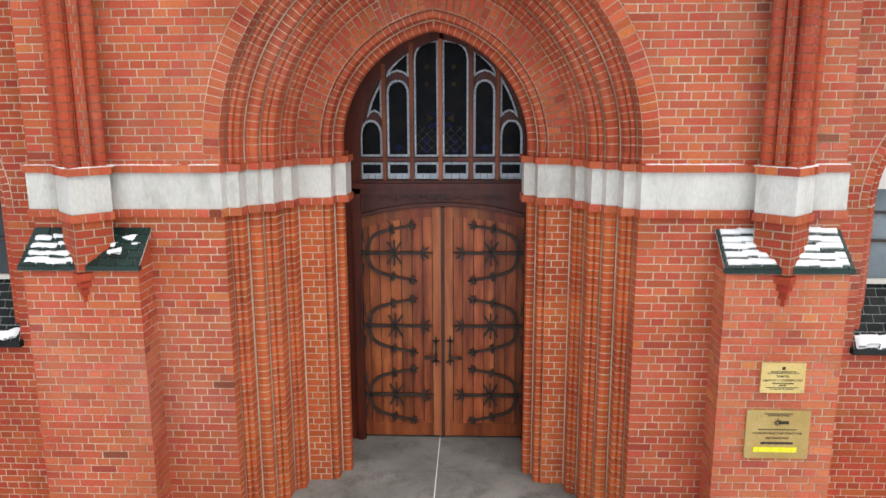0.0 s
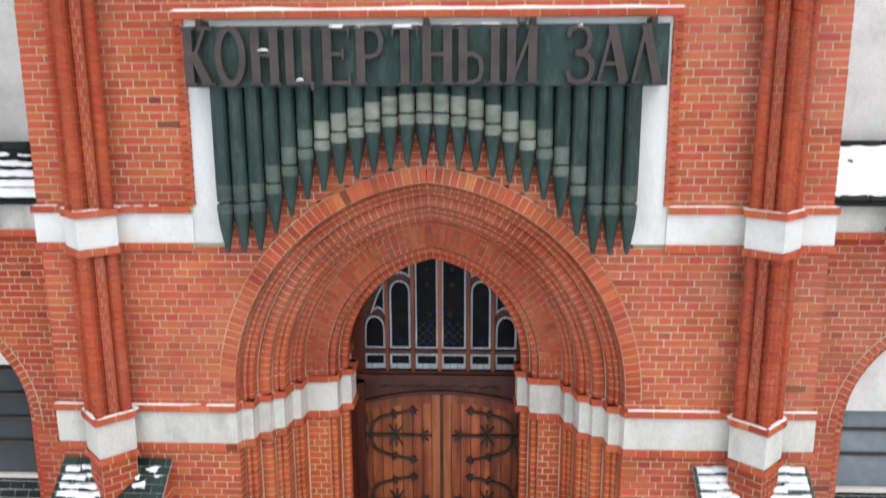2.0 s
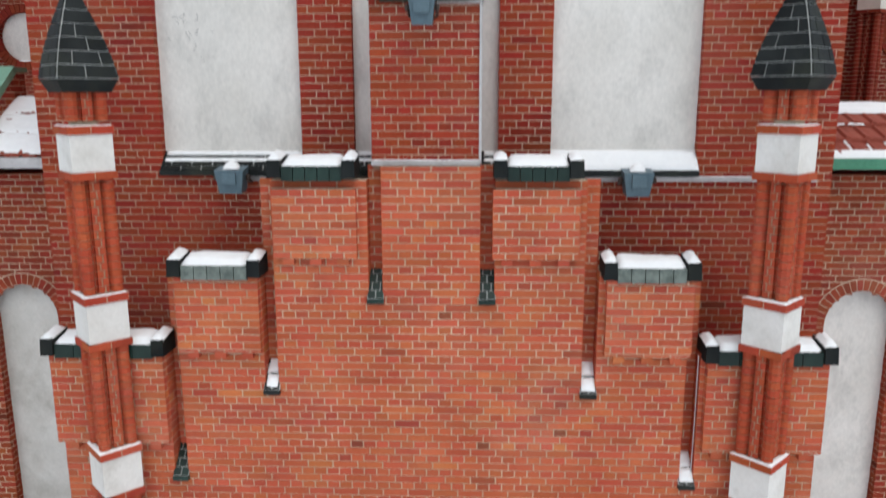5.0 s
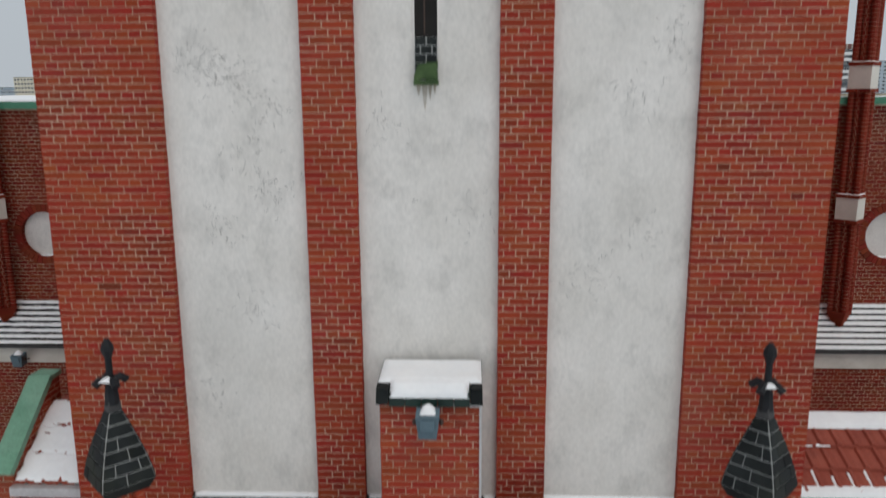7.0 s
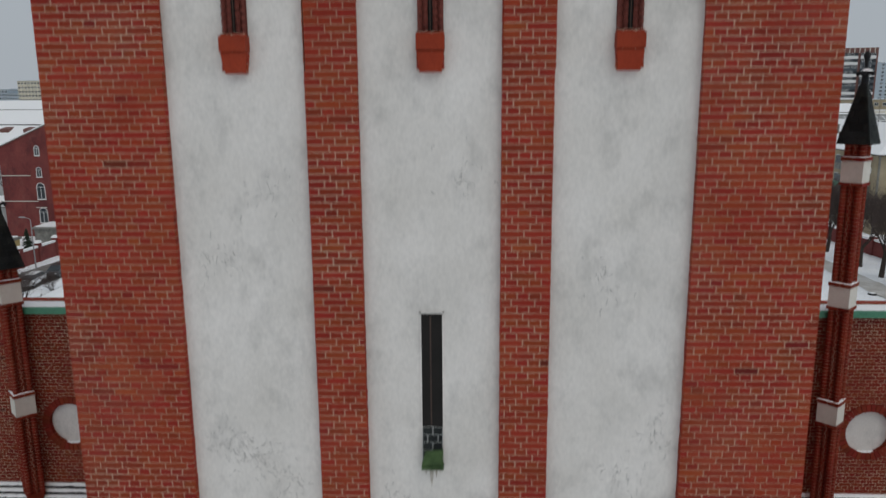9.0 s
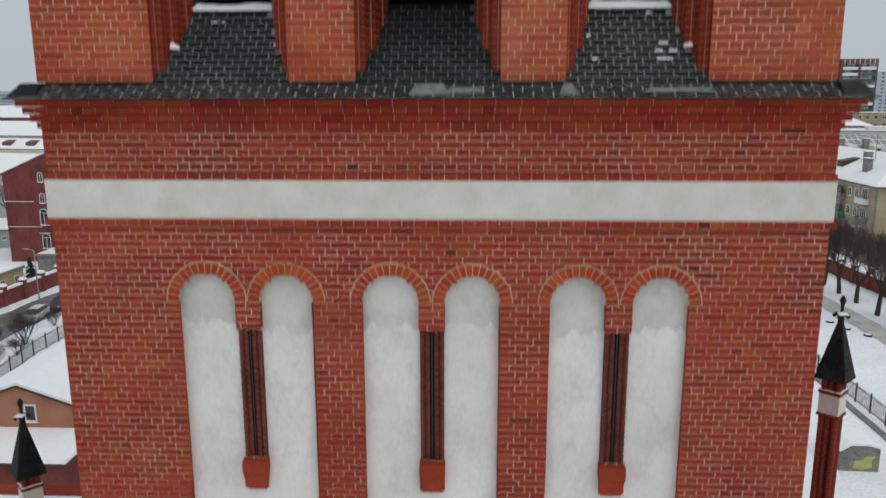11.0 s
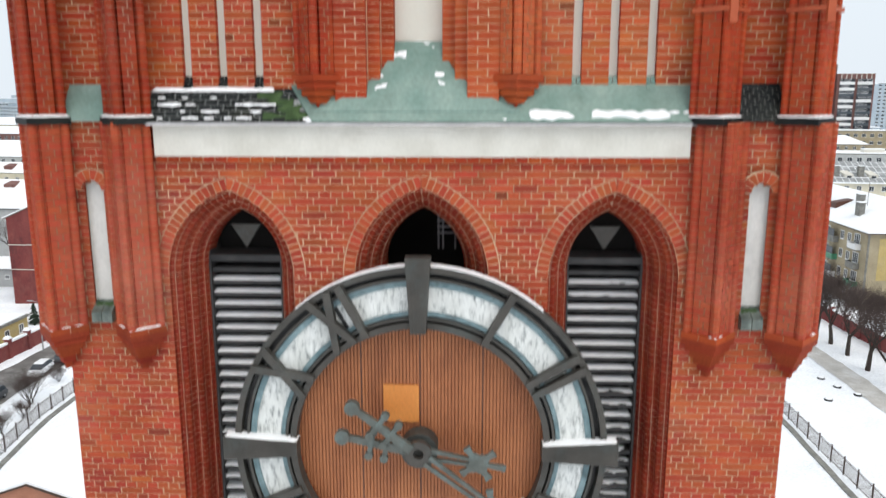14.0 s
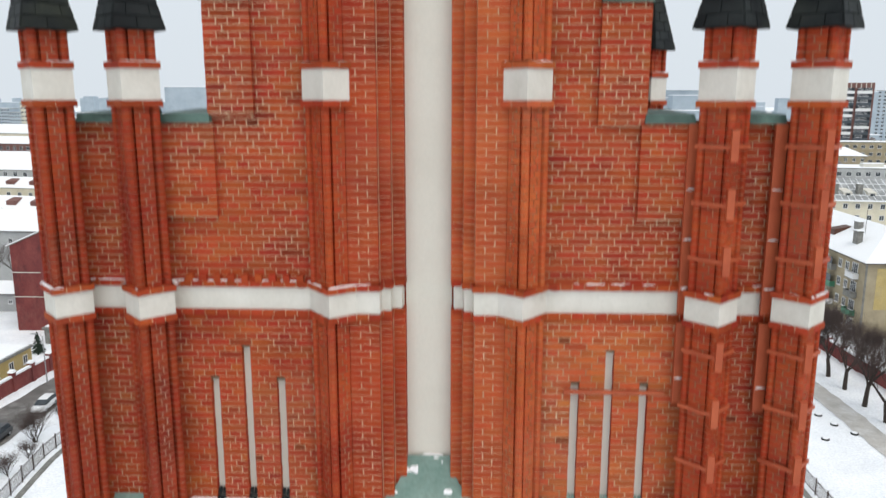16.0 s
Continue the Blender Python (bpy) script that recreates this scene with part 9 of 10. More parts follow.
def window_at(parent, o, u, s, z, w, h, lights=2, arched=False, frame_mat=None):
    """A window on a facade: white frame with mullions and sill, pane set behind; s is its middle, z its foot."""
    key = (w, h, lights, arched)
    if key not in WINDOW_DATA:
        f, p = Geo(), Geo()
        b = 0.09 if h < 3 else 0.12
        if arched:
            sp = h - w / 2
            out = [(-w / 2, 0), (w / 2, 0)] + [(w / 2 * math.cos(t), sp + w / 2 * math.sin(t)) for t in [math.pi * k / 10 for k in range(11)]]
            inn = [(-w / 2 + b, b), (w / 2 - b, b)] + [((w / 2 - b) * math.cos(t), sp + (w / 2 - b) * math.sin(t)) for t in [math.pi * k / 10 for k in range(11)]]
            for k in range(len(out)):
                q = (k + 1) % len(out)
                f.plate([out[k], out[q], inn[q], inn[k]], -0.07, 0.02)
            p.plate([(-w / 2 + 0.02, 0.02)] + [(w / 2 - 0.02, 0.02)] + [((w / 2 - 0.02) * math.cos(t), sp + (w / 2 - 0.02) * math.sin(t)) for t in [math.pi * k / 10 for k in range(11)]], -0.025, 0.015)
            f.box(-0.03, 0.03, -0.065, 0.0, b, sp)
            f.box(-w / 2 + b, w / 2 - b, -0.064, 0.0, sp - 0.03, sp + 0.03)
        else:
            f.box(-w / 2, -w / 2 + b, -0.07, 0.02, 0, h)
            f.box(w / 2 - b, w / 2, -0.07, 0.02, 0, h)
            f.box(-w / 2 + b, w / 2 - b, -0.07, 0.02, 0, b)
            f.box(-w / 2 + b, w / 2 - b, -0.07, 0.02, h - b, h)
            for k in range(1, lights):
                x = -w / 2 + w * k / lights
                f.box(x - 0.04, x + 0.04, -0.065, 0.0, b, h - b)
            p.box(-w / 2 + 0.02, w / 2 - 0.02, -0.025, 0.015, 0.02, h - 0.02)
        f.box(-w / 2 - 0.06, w / 2 + 0.06, -0.16, 0.02, -0.08, -0.005)
        WINDOW_DATA[key] = (f.mesh("window", FRAME_WHITE), p.mesh("pane", CITY_PANE))
    fm, pm = WINDOW_DATA[key]
    ob = new("window", fm)
    ob.parent = parent
    ob.matrix_local = Matrix.Translation((o[0] + u[0] * s, o[1] + u[1] * s, z)) @ Matrix.Rotation(math.atan2(u[1], u[0]), 4, "Z")
    q = new("pane", pm)
    q.parent = ob
    return ob


def snow_roof(parent, poly, z, rise, inset, over=0.5, mat=None, name="roof"):
    """A hipped roof with a snow blanket over a four-cornered plan given counter-clockwise; inset pulls the ridge in from the short ends."""
    c = [Vector(p) for p in poly]
    mid = sum(c, Vector((0, 0))) / 4
    out = [p + (p - mid).normalized() * over * 1.4 for p in c]
    if (c[1] - c[0]).length >= (c[2] - c[1]).length:
        a, b = (c[0] + c[3]) / 2, (c[1] + c[2]) / 2
        order = [0, 1, 2, 3]
    else:
        a, b = (c[0] + c[1]) / 2, (c[2] + c[3]) / 2
        order = [1, 2, 3, 0]
    d = (b - a).normalized()
    a, b = a + d * inset, b - d * inset
    if inset == 0:
        a, b = a - d * over, b + d * over
    p0, p1, p2, p3 = [out[i] for i in order]
    for nm, dz, m, th in ((name, 0.0, mat or RUST_IRON, 0.14), ("snow_on_roof", 0.143, SNOW, 0.2)):
        k = 0.0 if nm == name else 0.06
        g = Geo()

        def at(p, h):
            w = p + (mid - p).normalized() * k
            return (w.x, w.y, h)
        lo = [at(p, z + dz) for p in (p0, p1, p2, p3)]
        hi = [at(p, z + dz + th) for p in (p0, p1, p2, p3)]
        A, B = (a.x, a.y, z + rise + dz + th), (b.x, b.y, z + rise + dz + th)
        i = len(g.v)
        g.v += lo + hi + [A, B]
        g.f += [(0, 3, 2, 1), (0, 1, 5, 4), (1, 2, 6, 5), (2, 3, 7, 6), (3, 0, 4, 7), (4, 5, 9, 8), (5, 6, 9), (6, 7, 8, 9), (7, 4, 8)]
        part(nm, g, m, parent, label="thick fresh snow" if nm != name else "", smooth=False)


def building(name, label, category, poly, z0, z1, mat, roof=None, storeys=3, bays=None, win=(1.2, 1.5), sill=1.0, plinth=True, frontage=(0,), lights=2, group=""):
    """A house on a four-cornered plan (counter-clockwise); frontage lists the sides that carry windows."""
    t = thing(name, label, category, group)
    g = Geo()
    g.hexa([(x, y, z0 - 0.6) for x, y in poly], [(x, y, z1) for x, y in poly])
    part("wall", g, mat, t)
    floor_h = (z1 - z0) / storeys
    for side in frontage:
        a, b = Vector(poly[side]), Vector(poly[(side + 1) % 4])
        L = (b - a).length
        u = tuple((b - a) / L)
        n = bays or max(2, int(L / 3.0))
        for f in range(storeys):
            for k in range(n):
                window_at(t, a, u, L * (k + 0.5) / n, z0 + f * floor_h + sill, win[0], win[1], lights)
        if plinth:
            g = Geo()
            obox(g, a, u, 0.0, L, 0.002, 0.09, z0 - 0.4, z0 + 0.5)
            part("plinth", g, CONCRETE, t)
    if roof == "flat":
        mid = sum((Vector(p) for p in poly), Vector((0, 0))) / 4
        g = Geo()
        ring = [Vector(p) + (Vector(p) - mid).normalized() * 0.35 for p in poly]
        g.hexa([(*p, z1 + 0.003) for p in ring], [(*p, z1 + 0.35) for p in ring])
        part("roof", g, CONCRETE, t)
        g = Geo()
        ring = [Vector(p) + (mid - Vector(p)).normalized() * 0.15 for p in poly]
        g.hexa([(*p, z1 + 0.353) for p in ring], [(*p, z1 + 0.5) for p in ring])
        part("snow_on_roof", g, SNOW, t)
    elif roof:
        snow_roof(t, poly, z1 + 0.003, roof[0], roof[1])
    return t


def chimney(parent, x, y, z0, z1, w=0.9, d=0.7):
    g = Geo()
    g.box(x - w / 2, x + w / 2, y - d / 2, y + d / 2, z0, z1)
    g.box(x - w / 2 - 0.06, x + w / 2 + 0.06, y - d / 2 - 0.06, y + d / 2 + 0.06, z1 - 0.003, z1 + 0.12)
    c = part("chimney", g, CONCRETE, parent)
    g = Geo()
    g.box(x - w / 2 - 0.03, x + w / 2 + 0.03, y - d / 2 - 0.03, y + d / 2 + 0.03, z1 + 0.121, z1 + 0.24)
    part("snow_cap", g, SNOW, c)


ground_sheet()
lane("road", "wet slushy asphalt street along a maroon wall", "road", [(-56, 40), (-60.0, 66), (-60.2, 80), (-59.2, 96), (-57, 112), (-52, 140), (-48, 180)], 7.0, ASPHALT)
lane("footpath", "trampled slushy path through the snow", "path", [(47, 40), (50.3, 60), (50.8, 76), (50.5, 92), (49.6, 106), (47.5, 122), (45, 150)], 3.4, SLUSH)


# iron fences with kerbs
def iron_fence(line, label):
    t = thing("iron_fence", label, "fence", "iron fences of the churchyard")
    step = 2.5
    pts = [Vector(p) for p in line]
    for a, b in zip(pts, pts[1:]):
        n = max(1, round((b - a).length / step))
        for k in range(n):
            p, q = a + (b - a) * k / n, a + (b - a) * (k + 1) / n
            z = min(terrain(*p), terrain(*q))
            L = (q - p).length
            u = tuple((q - p) / L)
            g = Geo()
            obox(g, p, u, -0.045, 0.045, -0.045, 0.045, z - 0.2, z + 1.95)
            obox(g, p, u, -0.065, 0.065, -0.065, 0.065, z + 1.949, z + 2.0)
            part("post", g, IRON, t)
            g = Geo()
            for h in (0.28, 1.62):
                obox(g, p, u, 0.046, L - 0.046, -0.018, 0.018, z + h, z + h + 0.045)
            m = int(L / 0.155)
            for i in range(1, m):
                s = L * i / m
                obox(g, p, u, s - 0.012, s + 0.012, -0.012, 0.012, z + 0.15, z + 1.84)
            part("panel", g, IRON, t, kind="stuff")


def kerb(line, label):
    g = Geo()
    for (x0, y0), (x1, y1) in zip(line, line[1:]):
        L = math.hypot(x1 - x0, y1 - y0)
        u = ((x1 - x0) / L, (y1 - y0) / L)
        s = 0.0
        while s < L - 0.01:
            e = min(L, s + 1.0)
            z = terrain(x0 + u[0] * s, y0 + u[1] * s)
            obox(g, (x0, y0), u, s + 0.01, e - 0.01, -0.3, 0.3, z - 0.2, z + 0.16)
            s = e
    ob = part("kerb", g, CONCRETE, None)
    tagged(ob, label, "kerb", kind="structure")


iron_fence([(-44.5, 44), (-48.0, 60), (-49.5, 71), (-49.6, 84), (-50.2, 100)], "black iron picket fence standing in snow beside the street")
iron_fence([(37.2, 40), (37.1, 56), (37.0, 72), (37.2, 96)], "black iron picket fence standing in deep snow")
kerb([(-43.6, 44), (-47.1, 60), (-48.5, 71), (-48.6, 84), (-49.2, 100)], "dark wet stone kerb cleared of snow along the fence")
kerb([(35.2, 40), (35.9, 54), (36.2, 72), (36.3, 96)], "dark broken stone kerb half under snow")


# maroon boundary wall with snow-capped piers
def boundary_wall(a, b, label):
    t = thing("boundary_wall", label, "wall")
    a, b = Vector(a), Vector(b)
    n = round((b - a).length / 4.2)
    for k in range(n + 1):
        p = a + (b - a) * k / n
        z = terrain(*p)
        g = Geo()
        g.box(p.x - 0.36, p.x + 0.36, p.y - 0.36, p.y + 0.36, z - 0.3, z + 2.75)
        g.box(p.x - 0.44, p.x + 0.44, p.y - 0.44, p.y + 0.44, z + 2.749, z + 2.85)
        pier = part("pier", g, MAROON, t)
        g = Geo()
        g.hexa([(p.x + sx * 0.46, p.y + sy * 0.46, z + 2.851) for sx, sy in ((-1, -1), (1, -1), (1, 1), (-1, 1))],
               [(p.x + sx * 0.3, p.y + sy * 0.3, z + 3.2) for sx, sy in ((-1, -1), (1, -1), (1, 1), (-1, 1))])
        part("snow_cap", g, SNOW, pier)
        if k < n:
            q = a + (b - a) * (k + 1) / n
            L = (q - p).length
            u = tuple((q - p) / L)
            g = Geo()
            obox(g, p, u, 0.362, L - 0.362, -0.18, 0.18, z - 0.3, z + 2.2)
            panel = part("wall_panel", g, MAROON, t)
            g = Geo()
            obox(g, p, u, 0.37, L - 0.37, -0.26, 0.26, z + 2.201, z + 2.5)
            part("snow_cap", g, SNOW, panel)


boundary_wall((-66.6, 74), (-64.4, 108), "maroon rendered street wall with snow-capped square piers")
boundary_wall((58.3, 130), (61.8, 84), "low dark red wall behind bare street trees")


# trees
def taper(g, pts, r0, r1, n=5):
    i = len(g.v)
    k1 = len(pts) - 1
    for k, p in enumerate(pts):
        d = (pts[min(k + 1, k1)] - pts[max(k - 1, 0)]).normalized()
        a = d.cross(Vector((0.31, 0.93, 0.17))).normalized()
        b = d.cross(a)
        r = r0 + (r1 - r0) * k / k1
        for q in range(n):
            t = 2 * math.pi * q / n
            g.v.append(tuple(p + r * (math.cos(t) * a + math.sin(t) * b)))
    for k in range(k1):
        for q in range(n):
            s = (q + 1) % n
            g.f.append((i + k * n + q, i + k * n + s, i + (k + 1) * n + s, i + (k + 1) * n + q))


def bare_tree(seed, h, trunk_h, spread, depth=4, r=0.22, stems=1):
    rnd = random.Random(seed)
    trunk, limbs, twigs = Geo(), Geo(), Geo()

    def grow(p, d, length, rad, level):
        n = 4
        pts = [p]
        for _ in range(n):
            bend = 0.16 if level else 0.045
            d = (d + Vector((rnd.gauss(0, bend), rnd.gauss(0, bend), rnd.gauss(0.05, 0.1)))).normalized()
            pts.append(pts[-1] + d * length / n)
        end = rad * 0.55
        if level == 0:
            taper(trunk, pts, rad * 1.15, rad * 0.8, 9)
            end = rad * 0.72
        elif level < depth - 1:
            taper(limbs, pts, rad, end, 5)
        else:
            taper(twigs, pts, rad, max(0.006, rad * 0.4), 3)
        if level >= depth:
            return
        kids = (5, 5, 6, 7, 7)[level]
        for k in range(kids):
            s = 0.97 if k == 0 else rnd.uniform(0.35 if level else 0.8, 1.0)
            i = min(n - 1, int(s * n))
            q = pts[i] + (pts[i + 1] - pts[i]) * (s * n - i)
            az = 2 * math.pi * (k + rnd.random()) / kids
            side = Vector((math.cos(az), math.sin(az), 0))
            tilt = rnd.uniform(0.35, 0.85) * spread
            e = (d * (1 - 0.35 * tilt) + side * tilt + Vector((0, 0, 0.25))).normalized()
            grow(q, e, length * rnd.uniform(0.55, 0.78) if level else (h - trunk_h) * rnd.uniform(0.4, 0.52), end * rnd.uniform(0.5, 0.75), level + 1)

    for s in range(stems):
        d = Vector((0, 0, 1)) if stems == 1 else Vector((rnd.uniform(-0.5, 0.5), rnd.uniform(-0.5, 0.5), 1)).normalized()
        grow(Vector((0, 0, -0.3)), d, trunk_h + 0.3, r, 0)
    return trunk, limbs, twigs


def plant(data, name, label, category, x, y, turn, size, group=""):
    t = thing(name, label, category, group)
    t.matrix_world = Matrix.Translation((x, y, terrain(x, y))) @ Matrix.Rotation(turn, 4, "Z") @ Matrix.Diagonal((size, size, size, 1))
    for nm, me, kind in data:
        ob = new(nm, me)
        ob.parent = t
        tagged(ob, "", kind=kind)
    return t


def tree_data(seed, *a, **k):
    trunk, limbs, twigs = bare_tree(seed, *a, **k)
    return [("trunk", trunk.mesh("trunk", BARK, True), ""), ("limb", limbs.mesh("limb", BARK), "stuff"), ("crown", twigs.mesh("crown", TWIG), "stuff")]


STREET_TREE = [tree_data(s, 11.5, 2.9, 0.72, 5, 0.3) for s in (3, 8)]
for k, (x, y, s) in enumerate(((54.2, 79.5, 0.95), (54.4, 85.6, 1.0), (54.3, 91.0, 1.06), (54.6, 97.2, 0.98), (54.6, 102.4, 1.0), (54.5, 107.2, 0.92), (55.5, 113.0, 0.9))):
    plant(STREET_TREE[k % 2], "bare_tree", "leafless dark street tree with a dense twiggy crown, in snow", "tree", x, y, k * 2.1, s, "row of bare street trees")
BUSH = tree_data(21, 4.6, 0.5, 1.0, 4, 0.09, stems=3)
for k, (x, y, s) in enumerate(((-53.0, 75.2, 1.0), (-51.2, 66.8, 0.62), (-53.6, 82.5, 0.55), (-52.6, 63.0, 0.7), (-51.5, 71.0, 0.5))):
    plant(BUSH, "bare_bush", "leafless spreading bush with snow about its foot", "bush", x, y, k * 1.3, s, "bushes along the street fence")
FAR_TREE = tree_data(5, 13, 3.0, 0.9, 4, 0.36)
for k, (x, y, s) in enumerate(((-93, 142, 1.15), (-101, 138, 1.0), (-87, 152, 1.0), (150, 300, 1.1), (161, 296, 1.0), (172, 302, 1.2), (142, 305, 0.9))):
    plant(FAR_TREE, "bare_tree", "large leafless tree among far houses", "tree", x, y, k * 1.9, s, "far bare trees")


def fir_tree(x, y, h):
    rnd = random.Random(4)
    t = thing("fir_tree", "small dark green fir dusted with snow", "tree", at=(x, y, terrain(x, y)))
    g = Geo()
    g.lathe(0, 0, [(0.12, -0.2), (0.09, h * 0.5), (0.02, h)], 7)
    part("trunk", g, BARK, t)
    g = Geo()
    for k in range(260):
        f = rnd.random() ** 0.8
        z = 0.3 + f * (h - 0.35)
        L = (1 - f) * h * 0.34 * rnd.uniform(0.75, 1.1) + 0.12
        az = rnd.uniform(0, 2 * math.pi)
        c, s = math.cos(az), math.sin(az)
        w = L * 0.16
        g.hexa([(0, 0, z), (c * L * 0.6 - s * w, s * L * 0.6 + c * w, z - L * 0.2), (c * L, s * L, z - L * 0.35), (c * L * 0.6 + s * w, s * L * 0.6 - c * w, z - L * 0.2)],
               [(0, 0, z + 0.06), (c * L * 0.6 - s * w, s * L * 0.6 + c * w, z - L * 0.2 + 0.05), (c * L, s * L, z - L * 0.35 + 0.03), (c * L * 0.6 + s * w, s * L * 0.6 - c * w, z - L * 0.2 + 0.05)])
    part("crown", g, NEEDLE, t, kind="stuff")


fir_tree(-71.5, 107.5, 3.6)


# street lamp and cars
def street_lamp(x, y, h, way):
    z = terrain(x, y)
    t = thing("street_lamp", "slim grey street lamp with a single curved head", "lamp")
    g = Geo()
    g.lathe(x, y, [(0.11, z - 0.2), (0.09, z + 2), (0.055, z + h)], 10)
    part("post", g, LAMP_GREY, t)
    g = Geo()
    g.tube([(x, y, z + h - 0.02), (x + way * 0.3, y, z + h + 0.25), (x + way * 1.0, y, z + h + 0.35)], 0.035)
    part("arm", g, LAMP_GREY, t)
    g = Geo()
    g.hexa([(x + way * 0.8, y - 0.14, z + h + 0.3), (x + way * 1.7, y - 0.1, z + h + 0.34), (x + way * 1.7, y + 0.1, z + h + 0.34), (x + way * 0.8, y + 0.14, z + h + 0.3)][::int(way)],
           [(x + way * 0.85, y - 0.1, z + h + 0.46), (x + way * 1.6, y - 0.07, z + h + 0.44), (x + way * 1.6, y + 0.07, z + h + 0.44), (x + way * 0.85, y + 0.1, z + h + 0.46)][::int(way)])
    part("lamp_head", g, LAMP_GREY, t)


street_lamp(-62.6, 94.5, 7.2, -1)


def parked_car(x, y, heading, mat, label):
    """A small estate car; its length lies along x before it is turned."""
    t = thing("parked_car", label, "car", "parked cars")
    t.matrix_world = Matrix.Translation((x, y, terrain(x, y) + 0.09)) @ Matrix.Rotation(heading, 4, "Z")
    side = [(-2.1, 0.35), (-2.15, 0.75), (-1.95, 0.98), (-1.0, 1.02), (1.1, 1.0), (1.95, 0.85), (2.15, 0.6), (2.1, 0.33)]
    g = Geo()
    n = len(side)
    for w, k in ((-0.86, 1.0), (0.86, 1.0)):
        g.v += [(px, w, pz) for px, pz in side]
    g.f += [tuple(range(n)), tuple(range(2 * n - 1, n - 1, -1))] + [(a, n + a, n + (a + 1) % n, (a + 1) % n) for a in range(n)]
    part("body", g, mat, t)
    cab = [(-2.0, 0.97), (-1.75, 1.45), (-0.3, 1.53), (0.55, 1.47), (1.35, 0.99)]
    g = Geo()
    g.v += [(px, -0.8 if pz < 1.2 else -0.64, pz) for px, pz in cab] + [(px, 0.8 if pz < 1.2 else 0.64, pz) for px, pz in cab]
    g.f += [(0, 1, 2, 3, 4), (9, 8, 7, 6, 5)] + [(a, 5 + a, 5 + a + 1, a + 1) for a in range(4)] + [(4, 9, 5, 0)]
    part("glazing", g, CITY_PANE, t)
    g = Geo()
    g.hexa([(-1.74, -0.62, 1.455), (-0.3, -0.62, 1.535), (0.5, -0.62, 1.48), (0.5, 0.62, 1.48), (-0.3, 0.62, 1.535), (-1.74, 0.62, 1.455)],
           [(-1.7, -0.58, 1.52), (-0.3, -0.58, 1.6), (0.45, -0.58, 1.54), (0.45, 0.58, 1.54), (-0.3, 0.58, 1.6), (-1.7, 0.58, 1.52)])
    part("roof", g, mat, t)
    for wx in (-1.35, 1.35):
        for wy in (-0.78, 0.78):
            g = Geo()
            i = 0
            ring = [(wx + 0.31 * math.cos(a), 0.31 + 0.31 * math.sin(a)) for a in [2 * math.pi * q / 14 for q in range(14)]]
            g.plate(ring, wy - 0.1, wy + 0.1)
            wheel = part("wheel", g, RUBBER, t)
            g = Geo()
            g.plate([(wx + 0.19 * math.cos(a), 0.31 + 0.19 * math.sin(a)) for a in [2 * math.pi * q / 10 for q in range(10)]], wy - 0.104, wy + 0.104)
            part("rim", g, LAMP_GREY, wheel)
    for wx, nm, m in ((2.1, "headlight", FRAME_WHITE), (-2.14, "tail_light", MAROON)):
        for wy in (-0.65, 0.65):
            g = Geo()
            g.box(wx - 0.05, wx + 0.05, wy - 0.14, wy + 0.14, 0.66, 0.8)
            part(nm, g, m, t)


parked_car(-57.6, 85.2, math.radians(-84), CAR_WHITE, "white estate car parked at the slushy roadside")
parked_car(-57.0, 90.2, math.radians(-84), CAR_DARK, "black car parked at the slushy roadside")
parked_car(-58.0, 75.4, math.radians(-86), CAR_DARK, "dark car with snow round its wheels, parked")
parked_car(-58.2, 69.6, math.radians(-86), CAR_WHITE, "pale car parked behind a dark one")


def half_tyre(x, y, turn):
    """An old tyre lying in the snow, its middle filled up."""
    z = terrain(x, y)
    g = Geo()
    n = 18
    ring = [(0.27, 0.0), (0.33, 0.15), (0.42, 0.17), (0.48, 0.08), (0.46, -0.1)]
    for k in range(n):
        t = 2 * math.pi * k / n
        g.v += [(r * math.cos(t), r * math.sin(t), h) for r, h in ring]
    for k in range(n):
        for q in range(4):
            a, b = 5 * k + q, 5 * ((k + 1) % n) + q
            g.f.append((a, a + 1, b + 1, b))
    ob = new("old_tyre", g.mesh("old_tyre", RUBBER))
    tagged(ob, "old black tyre lying snow-filled on the ground", "tyre", "tyres in the snow")
    ob.matrix_world = Matrix.Translation((x, y, z + 0.04)) @ Matrix.Rotation(turn, 4, "Z")
    g = Geo()
    g.lathe(0, 0, [(0.4, 0.1), (0.37, 0.2), (0.2, 0.26), (0.02, 0.28)], 14)
    fill = new("snow_filling", g.mesh("snow_filling", SNOW))
    fill.parent = ob


for x, y, a in ((46.6, 87.6, 0.1), (47.3, 84.6, -0.1), (44.2, 80.2, 0.2), (48.6, 82.0, 0.3), (45.0, 92.0, 0.0)):
    half_tyre(x, y, a)


